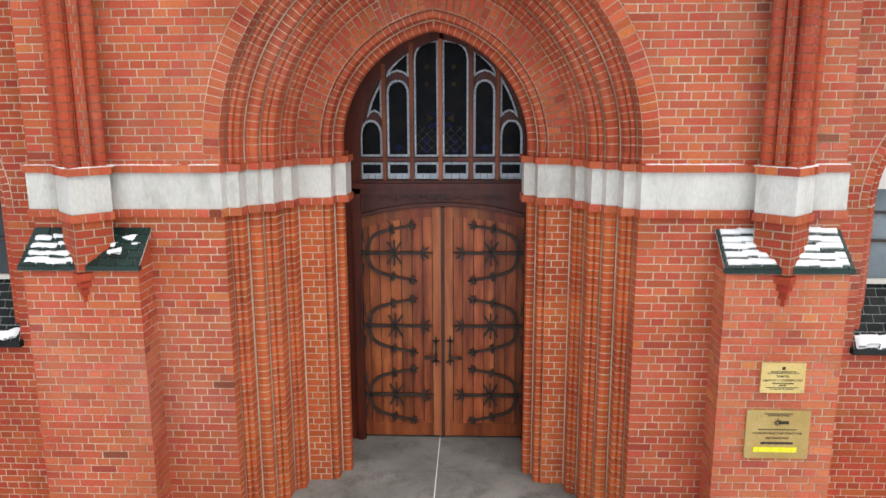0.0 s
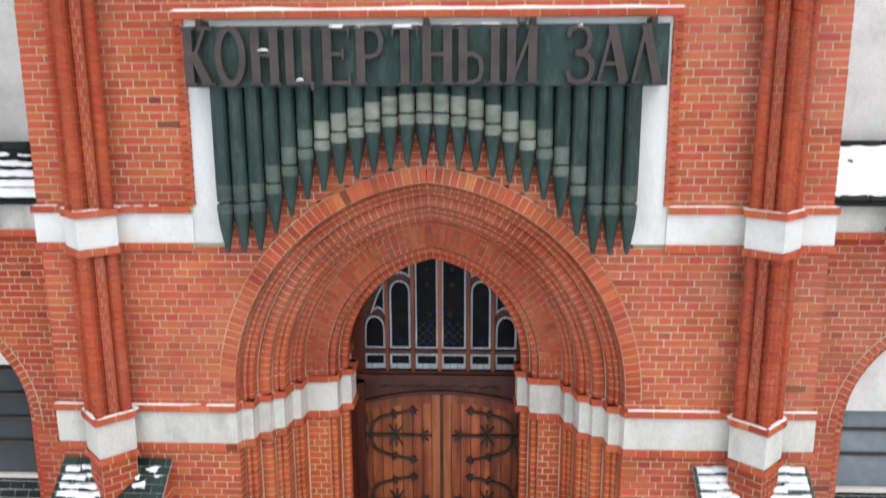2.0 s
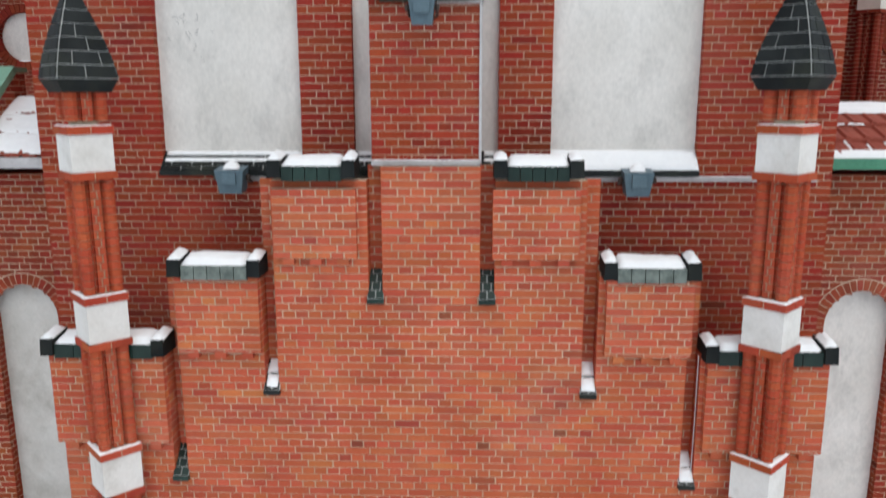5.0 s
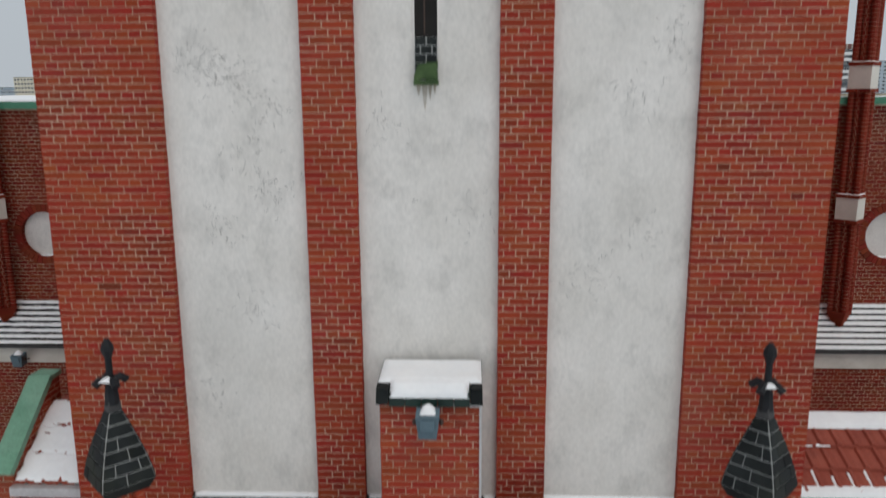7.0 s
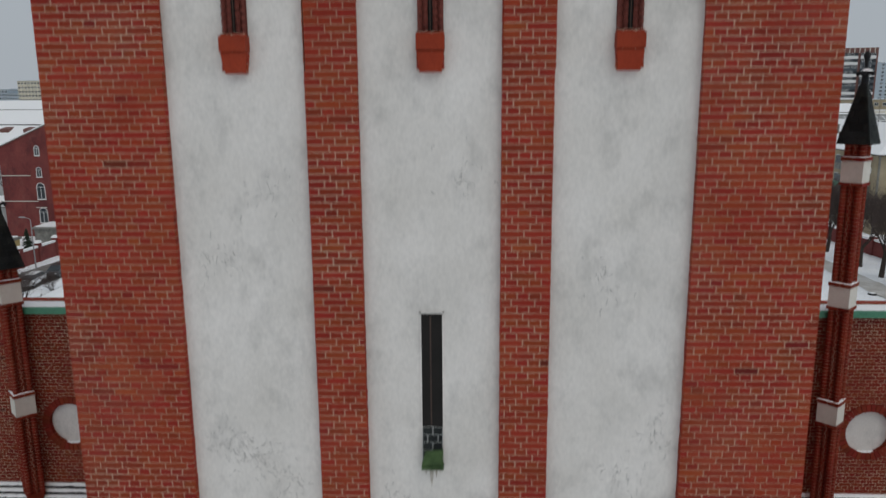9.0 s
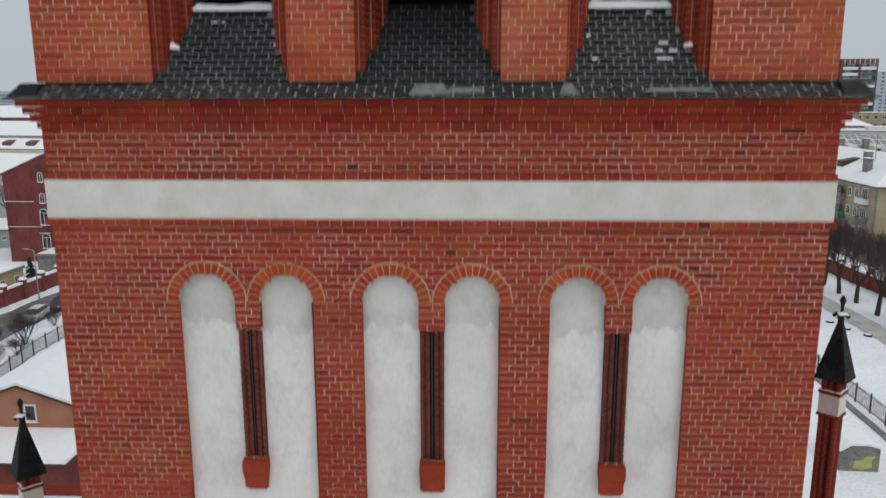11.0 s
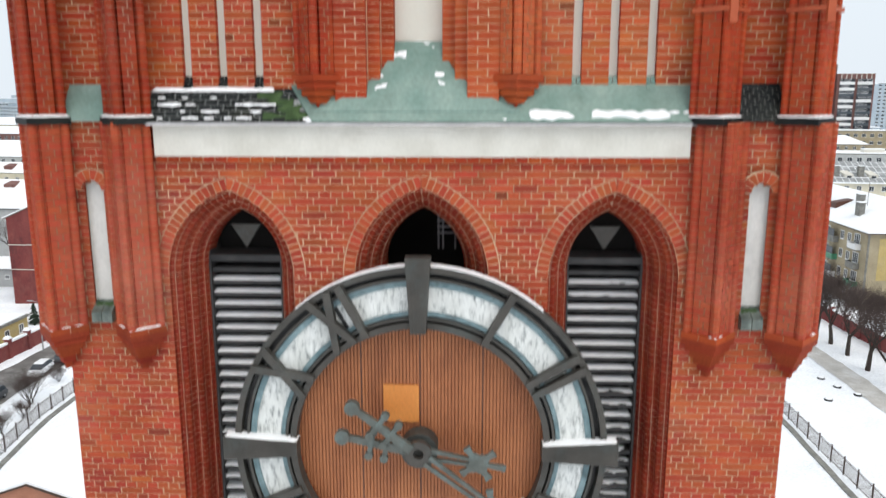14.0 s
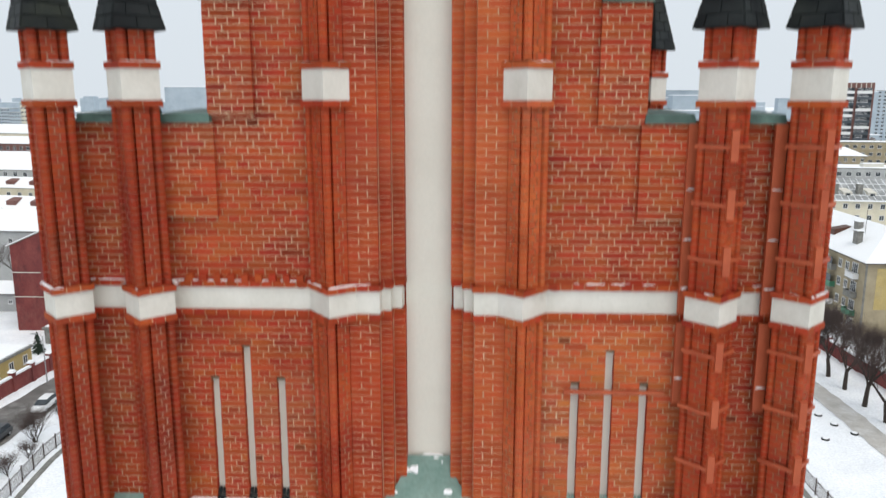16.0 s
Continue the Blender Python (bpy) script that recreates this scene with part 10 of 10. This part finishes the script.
# nearby houses
def red_apartment_house():
    """Gable end towards the church, with tall arched windows and string courses."""
    t = thing("apartment_house", "maroon four-storey gable-ended house with white arched windows", "house")
    y0, x0, x1, xa = 119.5, -82.2, -56.0, -69.0
    prof = [(x0, LOW - 0.5), (x1, LOW - 0.5), (x1, 11.6), (xa, 17.3), (x0, 11.6)]
    g = Geo()
    g.plate(prof, y0, y0 + 26)
    part("wall", g, MAROON, t)
    for s, xe in ((-1, x0), (1, x1)):
        g = Geo()
        dx, dz = xa - xe, 5.7
        a, b = (xe - 0.05 * dx, 11.6 - 0.05 * dz + 0.003), (xa, 17.303)
        q = [(a[0], a[1]), (b[0], b[1]), (b[0], b[1] + 0.16), (a[0], a[1] + 0.16)]
        g.plate(q if s < 0 else q[::-1], y0 - 0.15, y0 + 26.2)
        part("roof_slope", g, CONCRETE, t)
        g = Geo()
        q = [(a[0], a[1] + 0.163), (b[0], b[1] + 0.163), (b[0], b[1] + 0.36), (a[0], a[1] + 0.36)]
        g.plate(q if s < 0 else q[::-1], y0 - 0.1, y0 + 26.2)
        part("snow_on_roof", g, SNOW, t)
    for z, xe in ((6.7, -77.0), (2.2, -76.0), (1.1, -74.4)):
        g = Geo()
        g.box(x0 - 0.06 if z > 2 else -76.6, xe if z > 2 else -74.6, y0 - 0.09, y0 - 0.002, z, z + 0.13)
        part("string_course", g, STONE, t)
    for z, w, h in ((10.2, 0.95, 1.75), (6.5, 0.95, 1.75), (2.6, 1.5, 2.9), (-1.6, 1.5, 2.7)):
        for x in (-75.4, -70.6, -66.0, -61.4):
            window_at(t, (0, y0), (1, 0), x, z, w, h, 2, True)
    for z in (9.6, 5.9, 2.2, -1.8):
        for k in range(7):
            window_at(t, (x0, y0 + 26), (0, -1), 2.2 + 3.6 * k, z, 1.2, 1.7, 2)


red_apartment_house()
building("low_house", "low ochre-yellow building with a flat snowy roof", "house", [(-80, 88), (-69.4, 88), (-69.0, 101.6), (-80, 101.6)], LOW, -1.0, OCHRE, "flat", 1, 4, (1.1, 1.4), 0.9, True, (0, 1))
building("shed", "pale grey shed with a snowy roof", "shed", [(-101, 131.5), (-89, 131.5), (-89, 141), (-101, 141)], LOW, -0.6, GREY_WALL, (1.3, 0), 1, 3, (0.9, 0.8), 1.5, False, (0,))
building("shed", "small grey garage shed under snow", "shed", [(-72.9, 112.0), (-67.5, 112.0), (-67.5, 117.0), (-72.9, 117.0)], LOW, -1.4, CONCRETE, "flat", 1, 1, (0.6, 0.5), 1.4, False, (1,))
building("hall", "plain grey hall with a snow-covered roof", "building", [(-128, 154), (-92, 152), (-91, 176), (-128, 178)], LOW, 8.2, GREY_WALL, (3.0, 4), 3, 8, (1.0, 1.2), 1.4, True, (0, 1))


def gable_house():
    """Old terracotta house with its gable to the church, and the flat-roofed extension before it."""
    t = thing("gable_house", "faded terracotta gabled house with a snowy roof", "house")
    g = Geo()
    g.plate([(-35.0, -4.2), (-27.6, -4.2), (-27.6, 3.85), (-31.3, 5.15), (-35.0, 3.85)], 40.0, 56.0)
    part("wall", g, TERRACOTTA, t)
    for xe in (-35.0, -27.6):
        s = 1 if xe > -31.3 else -1
        a, b = (xe + s * 0.35, 3.73), (-31.3, 5.153)
        for nm, m, lo, hi, f in (("roof_slope", RUST_IRON, 0.003, 0.14, 39.7), ("snow_on_roof", SNOW, 0.143, 0.36, 39.78)):
            q = [(a[0], a[1] + lo), (b[0], b[1] + lo), (b[0], b[1] + hi), (a[0], a[1] + hi)]
            g = Geo()
            g.plate(q if s < 0 else q[::-1], f, 56.2)
            part(nm, g, m, t)
    window_at(t, (0, 40.0), (1, 0), -30.6, 2.55, 0.85, 1.25, 1)
    e = thing("extension", "low maroon extension with a flat snow-covered roof", "building")
    g = Geo()
    g.box(-38, -25.8, 35.4, 39.99, -4.2, 1.7)
    part("wall", g, MAROON, e)
    g = Geo()
    g.box(-38.1, -25.5, 35.1, 39.995, 1.703, 1.86)
    part("roof", g, RUST_IRON, e)
    g = Geo()
    g.hexa([(-38.05, 35.2, 1.862), (-25.62, 35.2, 1.862), (-25.62, 39.99, 1.862), (-38.05, 39.99, 1.862)], [(-38.0, 35.3, 2.0), (-25.72, 35.3, 2.0), (-25.72, 39.98, 2.1), (-38.0, 39.98, 2.1)])
    part("snow_on_roof", g, SNOW, e)
    g = Geo()
    g.lathe(-29.4, 37.6, [(0.09, 1.9), (0.09, 2.35), (0.16, 2.36), (0.16, 2.42)], 8)
    part("vent_pipe", g, IRON, e)


gable_house()


def garage():
    t = thing("garage", "small grey garage with a faded painted patch and snowy roof", "garage")
    z = terrain(30.5, 48)
    g = Geo()
    g.plate([(29.2, z - 0.3), (32.2, z - 0.3), (32.2, z + 1.85), (31.3, z + 2.1), (30.0, z + 2.1), (29.2, z + 1.6)], 47.6, 50.8)
    part("wall", g, CONCRETE, t)
    g = Geo()
    g.plate([(30.2, z + 0.3), (30.9, z + 0.15), (31.7, z + 0.35), (31.6, z + 0.9), (31.9, z + 1.3), (31.2, z + 1.25), (30.9, z + 0.95), (30.3, z + 0.9)], 47.585, 47.602)
    part("painted_patch", g, GRAFFITI, t)
    g = Geo()
    g.plate([(29.15, z + 1.6), (29.98, z + 2.103), (31.32, z + 2.103), (32.25, z + 1.85), (32.25, z + 2.0), (31.35, z + 2.28), (29.95, z + 2.28), (29.12, z + 1.8)], 47.66, 50.9)
    part("snow_on_roof", g, SNOW, t)


garage()


def corner_house():
    """Four-storey post-war block with a hipped snow roof; its long side faces the path."""
    poly = [(68.2, 121.5), (86, 121.5), (86, 168), (68.2, 168)]
    t = building("apartment_house", "worn ochre-grey four-storey block with balconies and snowy hip roof", "house", poly, LOW, 9.4, BEIGE, (4.6, 10), 4, None, frontage=())
    fh = 3.35
    g = Geo()
    obox(g, (68.2, 121.5), (1, 0), 0.15, 0.5, 0.002, 0.1, LOW, 9.35)
    part("drainpipe", g, CONCRETE, t)
    g = Geo()
    obox(g, (68.2, 121.5), (1, 0), 2.2, 7.4, 0.002, 0.03, 1.2, 8.6)
    part("render_panel", g, OCHRE, t)
    for f in range(4):
        z = LOW + f * fh + 1.0
        for s in (3.2, 6.0, 8.6, 14.0, 16.6, 22.4, 25.0, 30.8, 33.6, 36.2, 41.6, 44.0):
            y = 121.5 + s
            window_at(t, (68.2, 168), (0, -1), 168 - y, z, 1.25 if s != 3.2 else 2.0, 1.55 if s != 3.2 else 1.9, 2 if s != 3.2 else 3)
        for s in (9.5, 14.5):
            window_at(t, (68.2, 121.5), (1, 0), s, z, 1.3, 1.5, 2)
        for s in (3.2, 11.4, 19.4, 28.0):
            if f == 0:
                continue
            y = 121.5 + s
            g = Geo()
            obox(g, (68.2, 168), (0, -1), 168 - y - 1.5, 168 - y + 1.5, 0.002, 1.0, z - 0.95, z - 0.8)
            b = part("balcony", g, CONCRETE, t)
            g = Geo()
            obox(g, (68.2, 168), (0, -1), 168 - y - 1.5, 168 - y + 1.5, 0.94, 1.0, z - 0.79, z + 0.2)
            for e in (-1.5, 1.44):
                obox(g, (68.2, 168), (0, -1), 168 - y + e, 168 - y + e + 0.06, 0.01, 0.935, z - 0.79, z + 0.2)
            part("parapet", g, (FRAME_WHITE, GREEN_TIN, CONCRETE)[(f + int(s)) % 3], b)
            if s > 4:
                g = Geo()
                obox(g, (68.2, 168), (0, -1), 168 - y - 1.48, 168 - y + 1.48, 0.9, 0.96, z + 0.201, z + 1.5)
                part("glazing", g, CITY_PANE, b)
    for x, y, zb, h in ((71.3, 131.0, 10.6, 2.9), (74.5, 137.5, 12.2, 2.0), (72.0, 146.0, 11.0, 2.6), (80.0, 133.0, 12.4, 2.2), (75.0, 156.0, 12.0, 2.6)):
        chimney(t, x, y, zb, zb + h, 1.0, 1.6)
    g = Geo()
    g.hexa([(71.0, 139.6, 10.8), (74.2, 139.6, 12.3), (74.2, 142.0, 12.3), (71.0, 142.0, 10.8)], [(71.0, 139.6, 12.4), (74.2, 139.6, 13.0), (74.2, 142.0, 13.0), (71.0, 142.0, 12.4)])
    part("dormer", g, DARK_WOOD, t)
    g = Geo()
    g.tube([(73.8, 133.5, 12.2), (73.8, 133.5, 17.5)], 0.04)
    part("aerial", g, IRON, t)


corner_house()


# further blocks on the side of the path
def seam_roof_house():
    t = building("long_house", "cream three-storey block with a seamed metal roof", "house", [(96, 230), (160, 222), (163, 248), (99, 256)], LOW, 6.6, CREAM, None, 3, 18, (1.4, 1.6), 1.1, True, (0,))
    a, b, c, d = Vector((95.5, 229.4, 6.603)), Vector((160.5, 221.4, 6.603)), Vector((161.5, 235, 12.2)), Vector((97.5, 243, 12.2))
    e, f = Vector((163.5, 248.6, 6.603)), Vector((98.5, 256.6, 6.603))
    g = Geo()
    g.v += [tuple(p) for p in (a, b, e, f, c, d)]
    g.f += [(3, 2, 1, 0), (0, 1, 4, 5), (2, 3, 5, 4), (1, 2, 4), (3, 0, 5)]
    roof = part("roof", g, ROOF_METAL, t)
    n = 34
    for k in range(n + 1):
        p, q = a + (b - a) * k / n, d + (c - d) * k / n
        g = Geo()
        g.tube([p + Vector((0, 0, 0.08)), q + Vector((0, 0, 0.08))], 0.11, 4)
        part("seam", g, SNOW, roof)
    for k in (1, 2, 3):
        g = Geo()
        g.tube([a + (d - a) * k / 4 + Vector((0, 0, 0.08)), b + (c - b) * k / 4 + Vector((0, 0, 0.08))], 0.1, 4)
        part("snow_guard", g, SNOW, roof)
    g = Geo()
    u = tuple((b - a).xy.normalized())
    obox(g, a, u, 0, (b - a).length, 0.0, 0.35, 6.55, 6.95)
    part("snow_on_eave", g, SNOW, t)
    for x, y in ((114, 232), (121, 231), (135, 229.5)):
        chimney(t, x, y, 7.8, 11.4, 1.6, 1.4)
        g = Geo()
        g.hexa([(x + 2.0, y - 1.6, 7.2), (x + 4.6, y - 1.9, 7.2), (x + 4.6, y + 4.4, 9.4), (x + 2.0, y + 4.6, 9.4)], [(x + 2.0, y - 1.6, 9.0), (x + 4.6, y - 1.9, 9.0), (x + 4.6, y + 4.4, 10.2), (x + 2.0, y + 4.6, 10.2)])
        dormer = part("dormer", g, STONE, t)
        g = Geo()
        g.box(x + 2.7, x + 3.9, y - 2.0, y - 1.7, 7.6, 8.6)
        part("dormer_window", g, CITY_PANE, dormer)


seam_roof_house()


def roof_boxes(t, spots, z):
    for x, y, w, d, h in spots:
        g = Geo()
        g.box(x - w / 2, x + w / 2, y - d / 2, y + d / 2, z, z + h)
        r = part("roof_housing", g, STONE, t)
        g = Geo()
        g.box(x - w / 2, x + w / 2, y - d / 2, y + d / 2, z + h + 0.003, z + h + 0.25)
        part("snow_cap", g, SNOW, r)


b = building("flat_block", "long grey flat-roofed block under snow", "building", [(110, 296), (215, 283), (217, 300), (112, 313)], LOW, 10.8, GREY_WALL, "flat", 4, 30, (1.9, 1.7), 0.9, False, (0,))
roof_boxes(b, ((139, 299, 7, 5, 4.0), (158, 297, 8, 3, 1.2), (172, 294, 3, 2, 0.8), (190, 293, 6, 3, 1.6)), 11.3)
building("apartment_house", "weathered cream five-storey block with snowy roof", "house", [(175, 402), (310, 384), (312, 398), (177, 416)], LOW, 15.2, BEIGE, "flat", 5, 34, (2.0, 1.7), 0.9, False, (0,))
building("low_house", "ochre house with a snowy hip roof", "house", [(165, 380), (196, 376), (198, 392), (167, 396)], LOW, 9.5, BEIGE, (4.0, 8), 4, 8, (1.5, 1.6), 0.9, False, (0,))


def dark_tower_block():
    """Twelve storeys of alternating white and dark balconies between brown piers."""
    t = thing("tower_block", "dark brown twelve-storey block with white balcony bands", "building")
    p0, u = Vector((254.5, 541.0)), Vector((23.5, -4.0)).normalized()
    L, H = 24.0, 49.0
    n = Vector((u.y, -u.x))
    g = Geo()
    obox(g, p0, u, 0, L, -16, 0, LOW - 1, H)
    obox(g, p0, u, -14, -0.01, -22, -3, LOW - 1, H + 3)
    part("wall", g, BROWN_WALL, t)
    for f in range(12):
        g = Geo()
        obox(g, p0, u, -13, -1.0, -2.99, -2.4, LOW + 1.5 + f * 4.05, LOW + 4.4 + f * 4.05)
        part("side_balcony", g, DARK_PANEL, t)
    g = Geo()
    obox(g, p0, u, -4, 0.5, -10, -5, H + 3.01, H + 6.5)
    part("roof_housing", g, BROWN_WALL, t)
    for k in range(7):
        g = Geo()
        obox(g, p0, u, 2.2 + 3.2 * k, 2.7 + 3.2 * k, 0.003, 0.25, H - 3.4, H + 0.2)
        part("parapet_rib", g, STONE, t)
    for f in range(12):
        z = LOW + 1.0 + f * 4.05
        for j, (s0, s1) in enumerate(((1.6, 11.2), (13.0, 22.6))):
            g = Geo()
            obox(g, p0, u, s0, s1, 0.003, 0.9, z, z + 1.9)
            b = part("balcony", g, (DARK_PANEL, FRAME_WHITE, DARK_PANEL, FRAME_WHITE, GREY_WALL)[(f * 3 + j * 2 + f // 3) % 5], t)
            g = Geo()
            obox(g, p0, u, s0, s1, 0.002, 0.6, z + 1.901, z + 4.04)
            part("glazing", g, CITY_PANE, b)
            for q in range(6 if (f + j) % 3 else 8):
                if (q * 7 + f * 3 + j) % 5 == 0:
                    continue
                window_at(b, p0 + n * 0.62, tuple(u), s0 + 0.8 + q * (s1 - s0 - 1.6) / 7, z + 2.0, 1.25, 1.8, 2)


dark_tower_block()
building("gable_villa", "dusky pink house with steep snowy roofs", "house", [(268, 470), (300, 466), (302, 484), (270, 488)], LOW, 17, TERRACOTTA, (9, 6), 5, 8, (1.4, 1.8), 1.0, False, (0,))
building("tower_block", "far tower block, haze put into its pale colour", "building", [(395, 760), (470, 745), (474, 770), (399, 785)], LOW, 46, HAZE_WALL, "flat", 14, 16, (2.4, 1.8), 1.0, False, (0,), group="far tower blocks")
building("tower_block", "far tower block, haze put into its pale colour", "building", [(500, 900), (590, 880), (594, 905), (504, 925)], LOW, 40, HAZE_WALL, "flat", 12, 16, (2.4, 1.8), 1.0, False, (0,), group="far tower blocks")

# further blocks on the side of the street
t = building("apartment_house", "cream terraced house with snow-covered dormer roof", "house", [(-185, 222), (-104, 206), (-101, 218), (-182, 234)], LOW, 4.2, CREAM, (3.0, 3), 3, 20, (1.5, 1.6), 0.9, False, (0,))
for k in range(9):
    x, y = -178 + 8.6 * k, 222.0 - 1.7 * k
    g = Geo()
    g.hexa([(x, y, 5.0), (x + 3.4, y - 0.7, 5.0), (x + 3.4, y + 3.6, 6.6), (x, y + 4.2, 6.6)], [(x, y, 6.5), (x + 3.4, y - 0.7, 6.5), (x + 3.4, y + 3.6, 7.2), (x, y + 4.2, 7.2)])
    part("dormer", g, BROWN_WALL, t)
t = building("apartment_house", "cream terraced house with snow-covered dormer roof", "house", [(-205, 250), (-118, 234), (-115, 246), (-202, 262)], LOW, 7.2, CREAM, (3.0, 3), 3, 20, (1.5, 1.6), 0.9, False, (0,))
for k in range(9):
    x, y = -198 + 9.2 * k, 250.4 - 1.7 * k
    g = Geo()
    g.hexa([(x, y, 8.0), (x + 3.4, y - 0.7, 8.0), (x + 3.4, y + 3.6, 9.6), (x, y + 4.2, 9.6)], [(x, y, 9.5), (x + 3.4, y - 0.7, 9.5), (x + 3.4, y + 3.6, 10.2), (x, y + 4.2, 10.2)])
    part("dormer", g, BROWN_WALL, t)
building("apartment_house", "grey four-storey block with a broad snowy roof", "house", [(-245, 292), (-130, 272), (-126, 296), (-241, 316)], LOW, 9.6, GREY_WALL, (5.0, 8), 4, 26, (1.8, 1.8), 1.0, False, (0,))
building("apartment_house", "dull red brick block with snowy roof", "house", [(-320, 402), (-180, 378), (-177, 396), (-317, 420)], LOW, 13.4, BROWN_WALL, (3.4, 8), 4, 34, (1.9, 2.0), 1.2, False, (0,))
building("flat_block", "pale beige industrial block with flat snowy roof", "building", [(-390, 476), (-230, 450), (-227, 470), (-387, 496)], LOW, 15.5, CREAM, "flat", 4, 20, (3.0, 1.6), 1.2, False, (0,))
building("flat_block", "low grey workshop under snow", "building", [(-330, 350), (-200, 330), (-197, 350), (-327, 370)], LOW, 8.5, GREY_WALL, (4.0, 6), 3, 20, (2.2, 1.6), 1.2, False, (0,))
building("flat_block", "grey blocks with snowy roofs far off", "building", [(-470, 600), (-280, 566), (-276, 590), (-466, 624)], LOW, 11.0, GREY_WALL, (6.0, 10), 3, 24, (3.0, 1.8), 1.2, False, (0,))
building("tower_block", "pale yellow ten-storey tower block in the haze", "building", [(-433, 702), (-400, 694), (-398, 712), (-431, 720)], LOW, 34.5, CREAM, "flat", 10, 9, (2.4, 1.8), 1.0, False, (0,), group="far tower blocks")
t = building("tower_block", "far panel block, haze put into its blue-grey colour", "building", [(-560, 812), (-505, 800), (-503, 820), (-558, 832)], LOW, 27, HAZE_WALL, "flat", 9, 14, (2.6, 1.8), 1.0, False, (0,), group="far tower blocks")
building("tower_block", "far panel block, haze put into its blue-grey colour", "building", [(-500, 790), (-476, 785), (-474, 805), (-498, 810)], LOW, 23, HAZE_WALL, "flat", 8, 7, (2.2, 1.8), 1.0, False, (0,), group="far tower blocks")


def heating_pipes():
    t = thing("heating_pipes", "silvery insulated heating pipes on trestles under snow", "pipes")
    for k, z in enumerate((1.2, 2.6)):
        g = Geo()
        g.tube([(-150, 184 + 3 * k, z), (-92, 174 + 3 * k, z)], 0.75, 10)
        part("pipe", g, TIN, t)
    for k in range(8):
        x = -148 + 7.6 * k
        y = 184 - 10 * (k * 7.6 + 2) / 58
        g = Geo()
        g.box(x - 0.2, x + 0.2, y - 0.3, y + 3.3, LOW - 0.5, 0.5)
        part("trestle", g, CONCRETE, t)


heating_pipes()


def far_city():
    """Pale blocks and snowy roofs towards the horizon, too far off to be told apart."""
    rnd = random.Random(12)
    walls, roofs = Geo(), Geo()
    for k in range(320):
        y = rnd.uniform(620, 1900)
        x = rnd.uniform(-0.75, 0.75) * (y + 8)
        tall = rnd.random() < 0.4
        w, d, h = (rnd.uniform(14, 60), rnd.uniform(12, 20), rnd.uniform(24, 52)) if tall else (rnd.uniform(20, 80), rnd.uniform(12, 40), rnd.uniform(8, 16))
        if 610 < y < 830 and (-600 < x < -370 or 360 < x < 620):
            continue
        z = LOW + h
        walls.box(x - w / 2, x + w / 2, y, y + d, LOW - 1, z)
        roofs.box(x - w / 2 - 0.4, x + w / 2 + 0.4, y - 0.4, y + d + 0.4, z + 0.01, z + 0.8)
    t = thing("far_city", "city blocks on the horizon, haze put into their pale colour", "city", kind="stuff")
    part("far_walls", walls, HAZE_WALL, t, kind="stuff")
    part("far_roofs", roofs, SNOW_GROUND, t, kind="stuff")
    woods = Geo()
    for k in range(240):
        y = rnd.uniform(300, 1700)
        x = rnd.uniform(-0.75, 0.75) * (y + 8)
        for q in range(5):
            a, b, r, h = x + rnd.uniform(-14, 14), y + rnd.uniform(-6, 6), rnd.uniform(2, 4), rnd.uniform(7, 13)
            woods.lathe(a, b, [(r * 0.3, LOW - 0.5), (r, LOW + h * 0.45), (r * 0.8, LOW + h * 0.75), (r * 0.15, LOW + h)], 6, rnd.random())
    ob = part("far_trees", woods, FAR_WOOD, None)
    tagged(ob, "grey-brown leafless groves between far houses", "trees", kind="stuff")


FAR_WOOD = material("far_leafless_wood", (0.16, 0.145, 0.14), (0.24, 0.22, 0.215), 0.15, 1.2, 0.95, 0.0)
far_city()
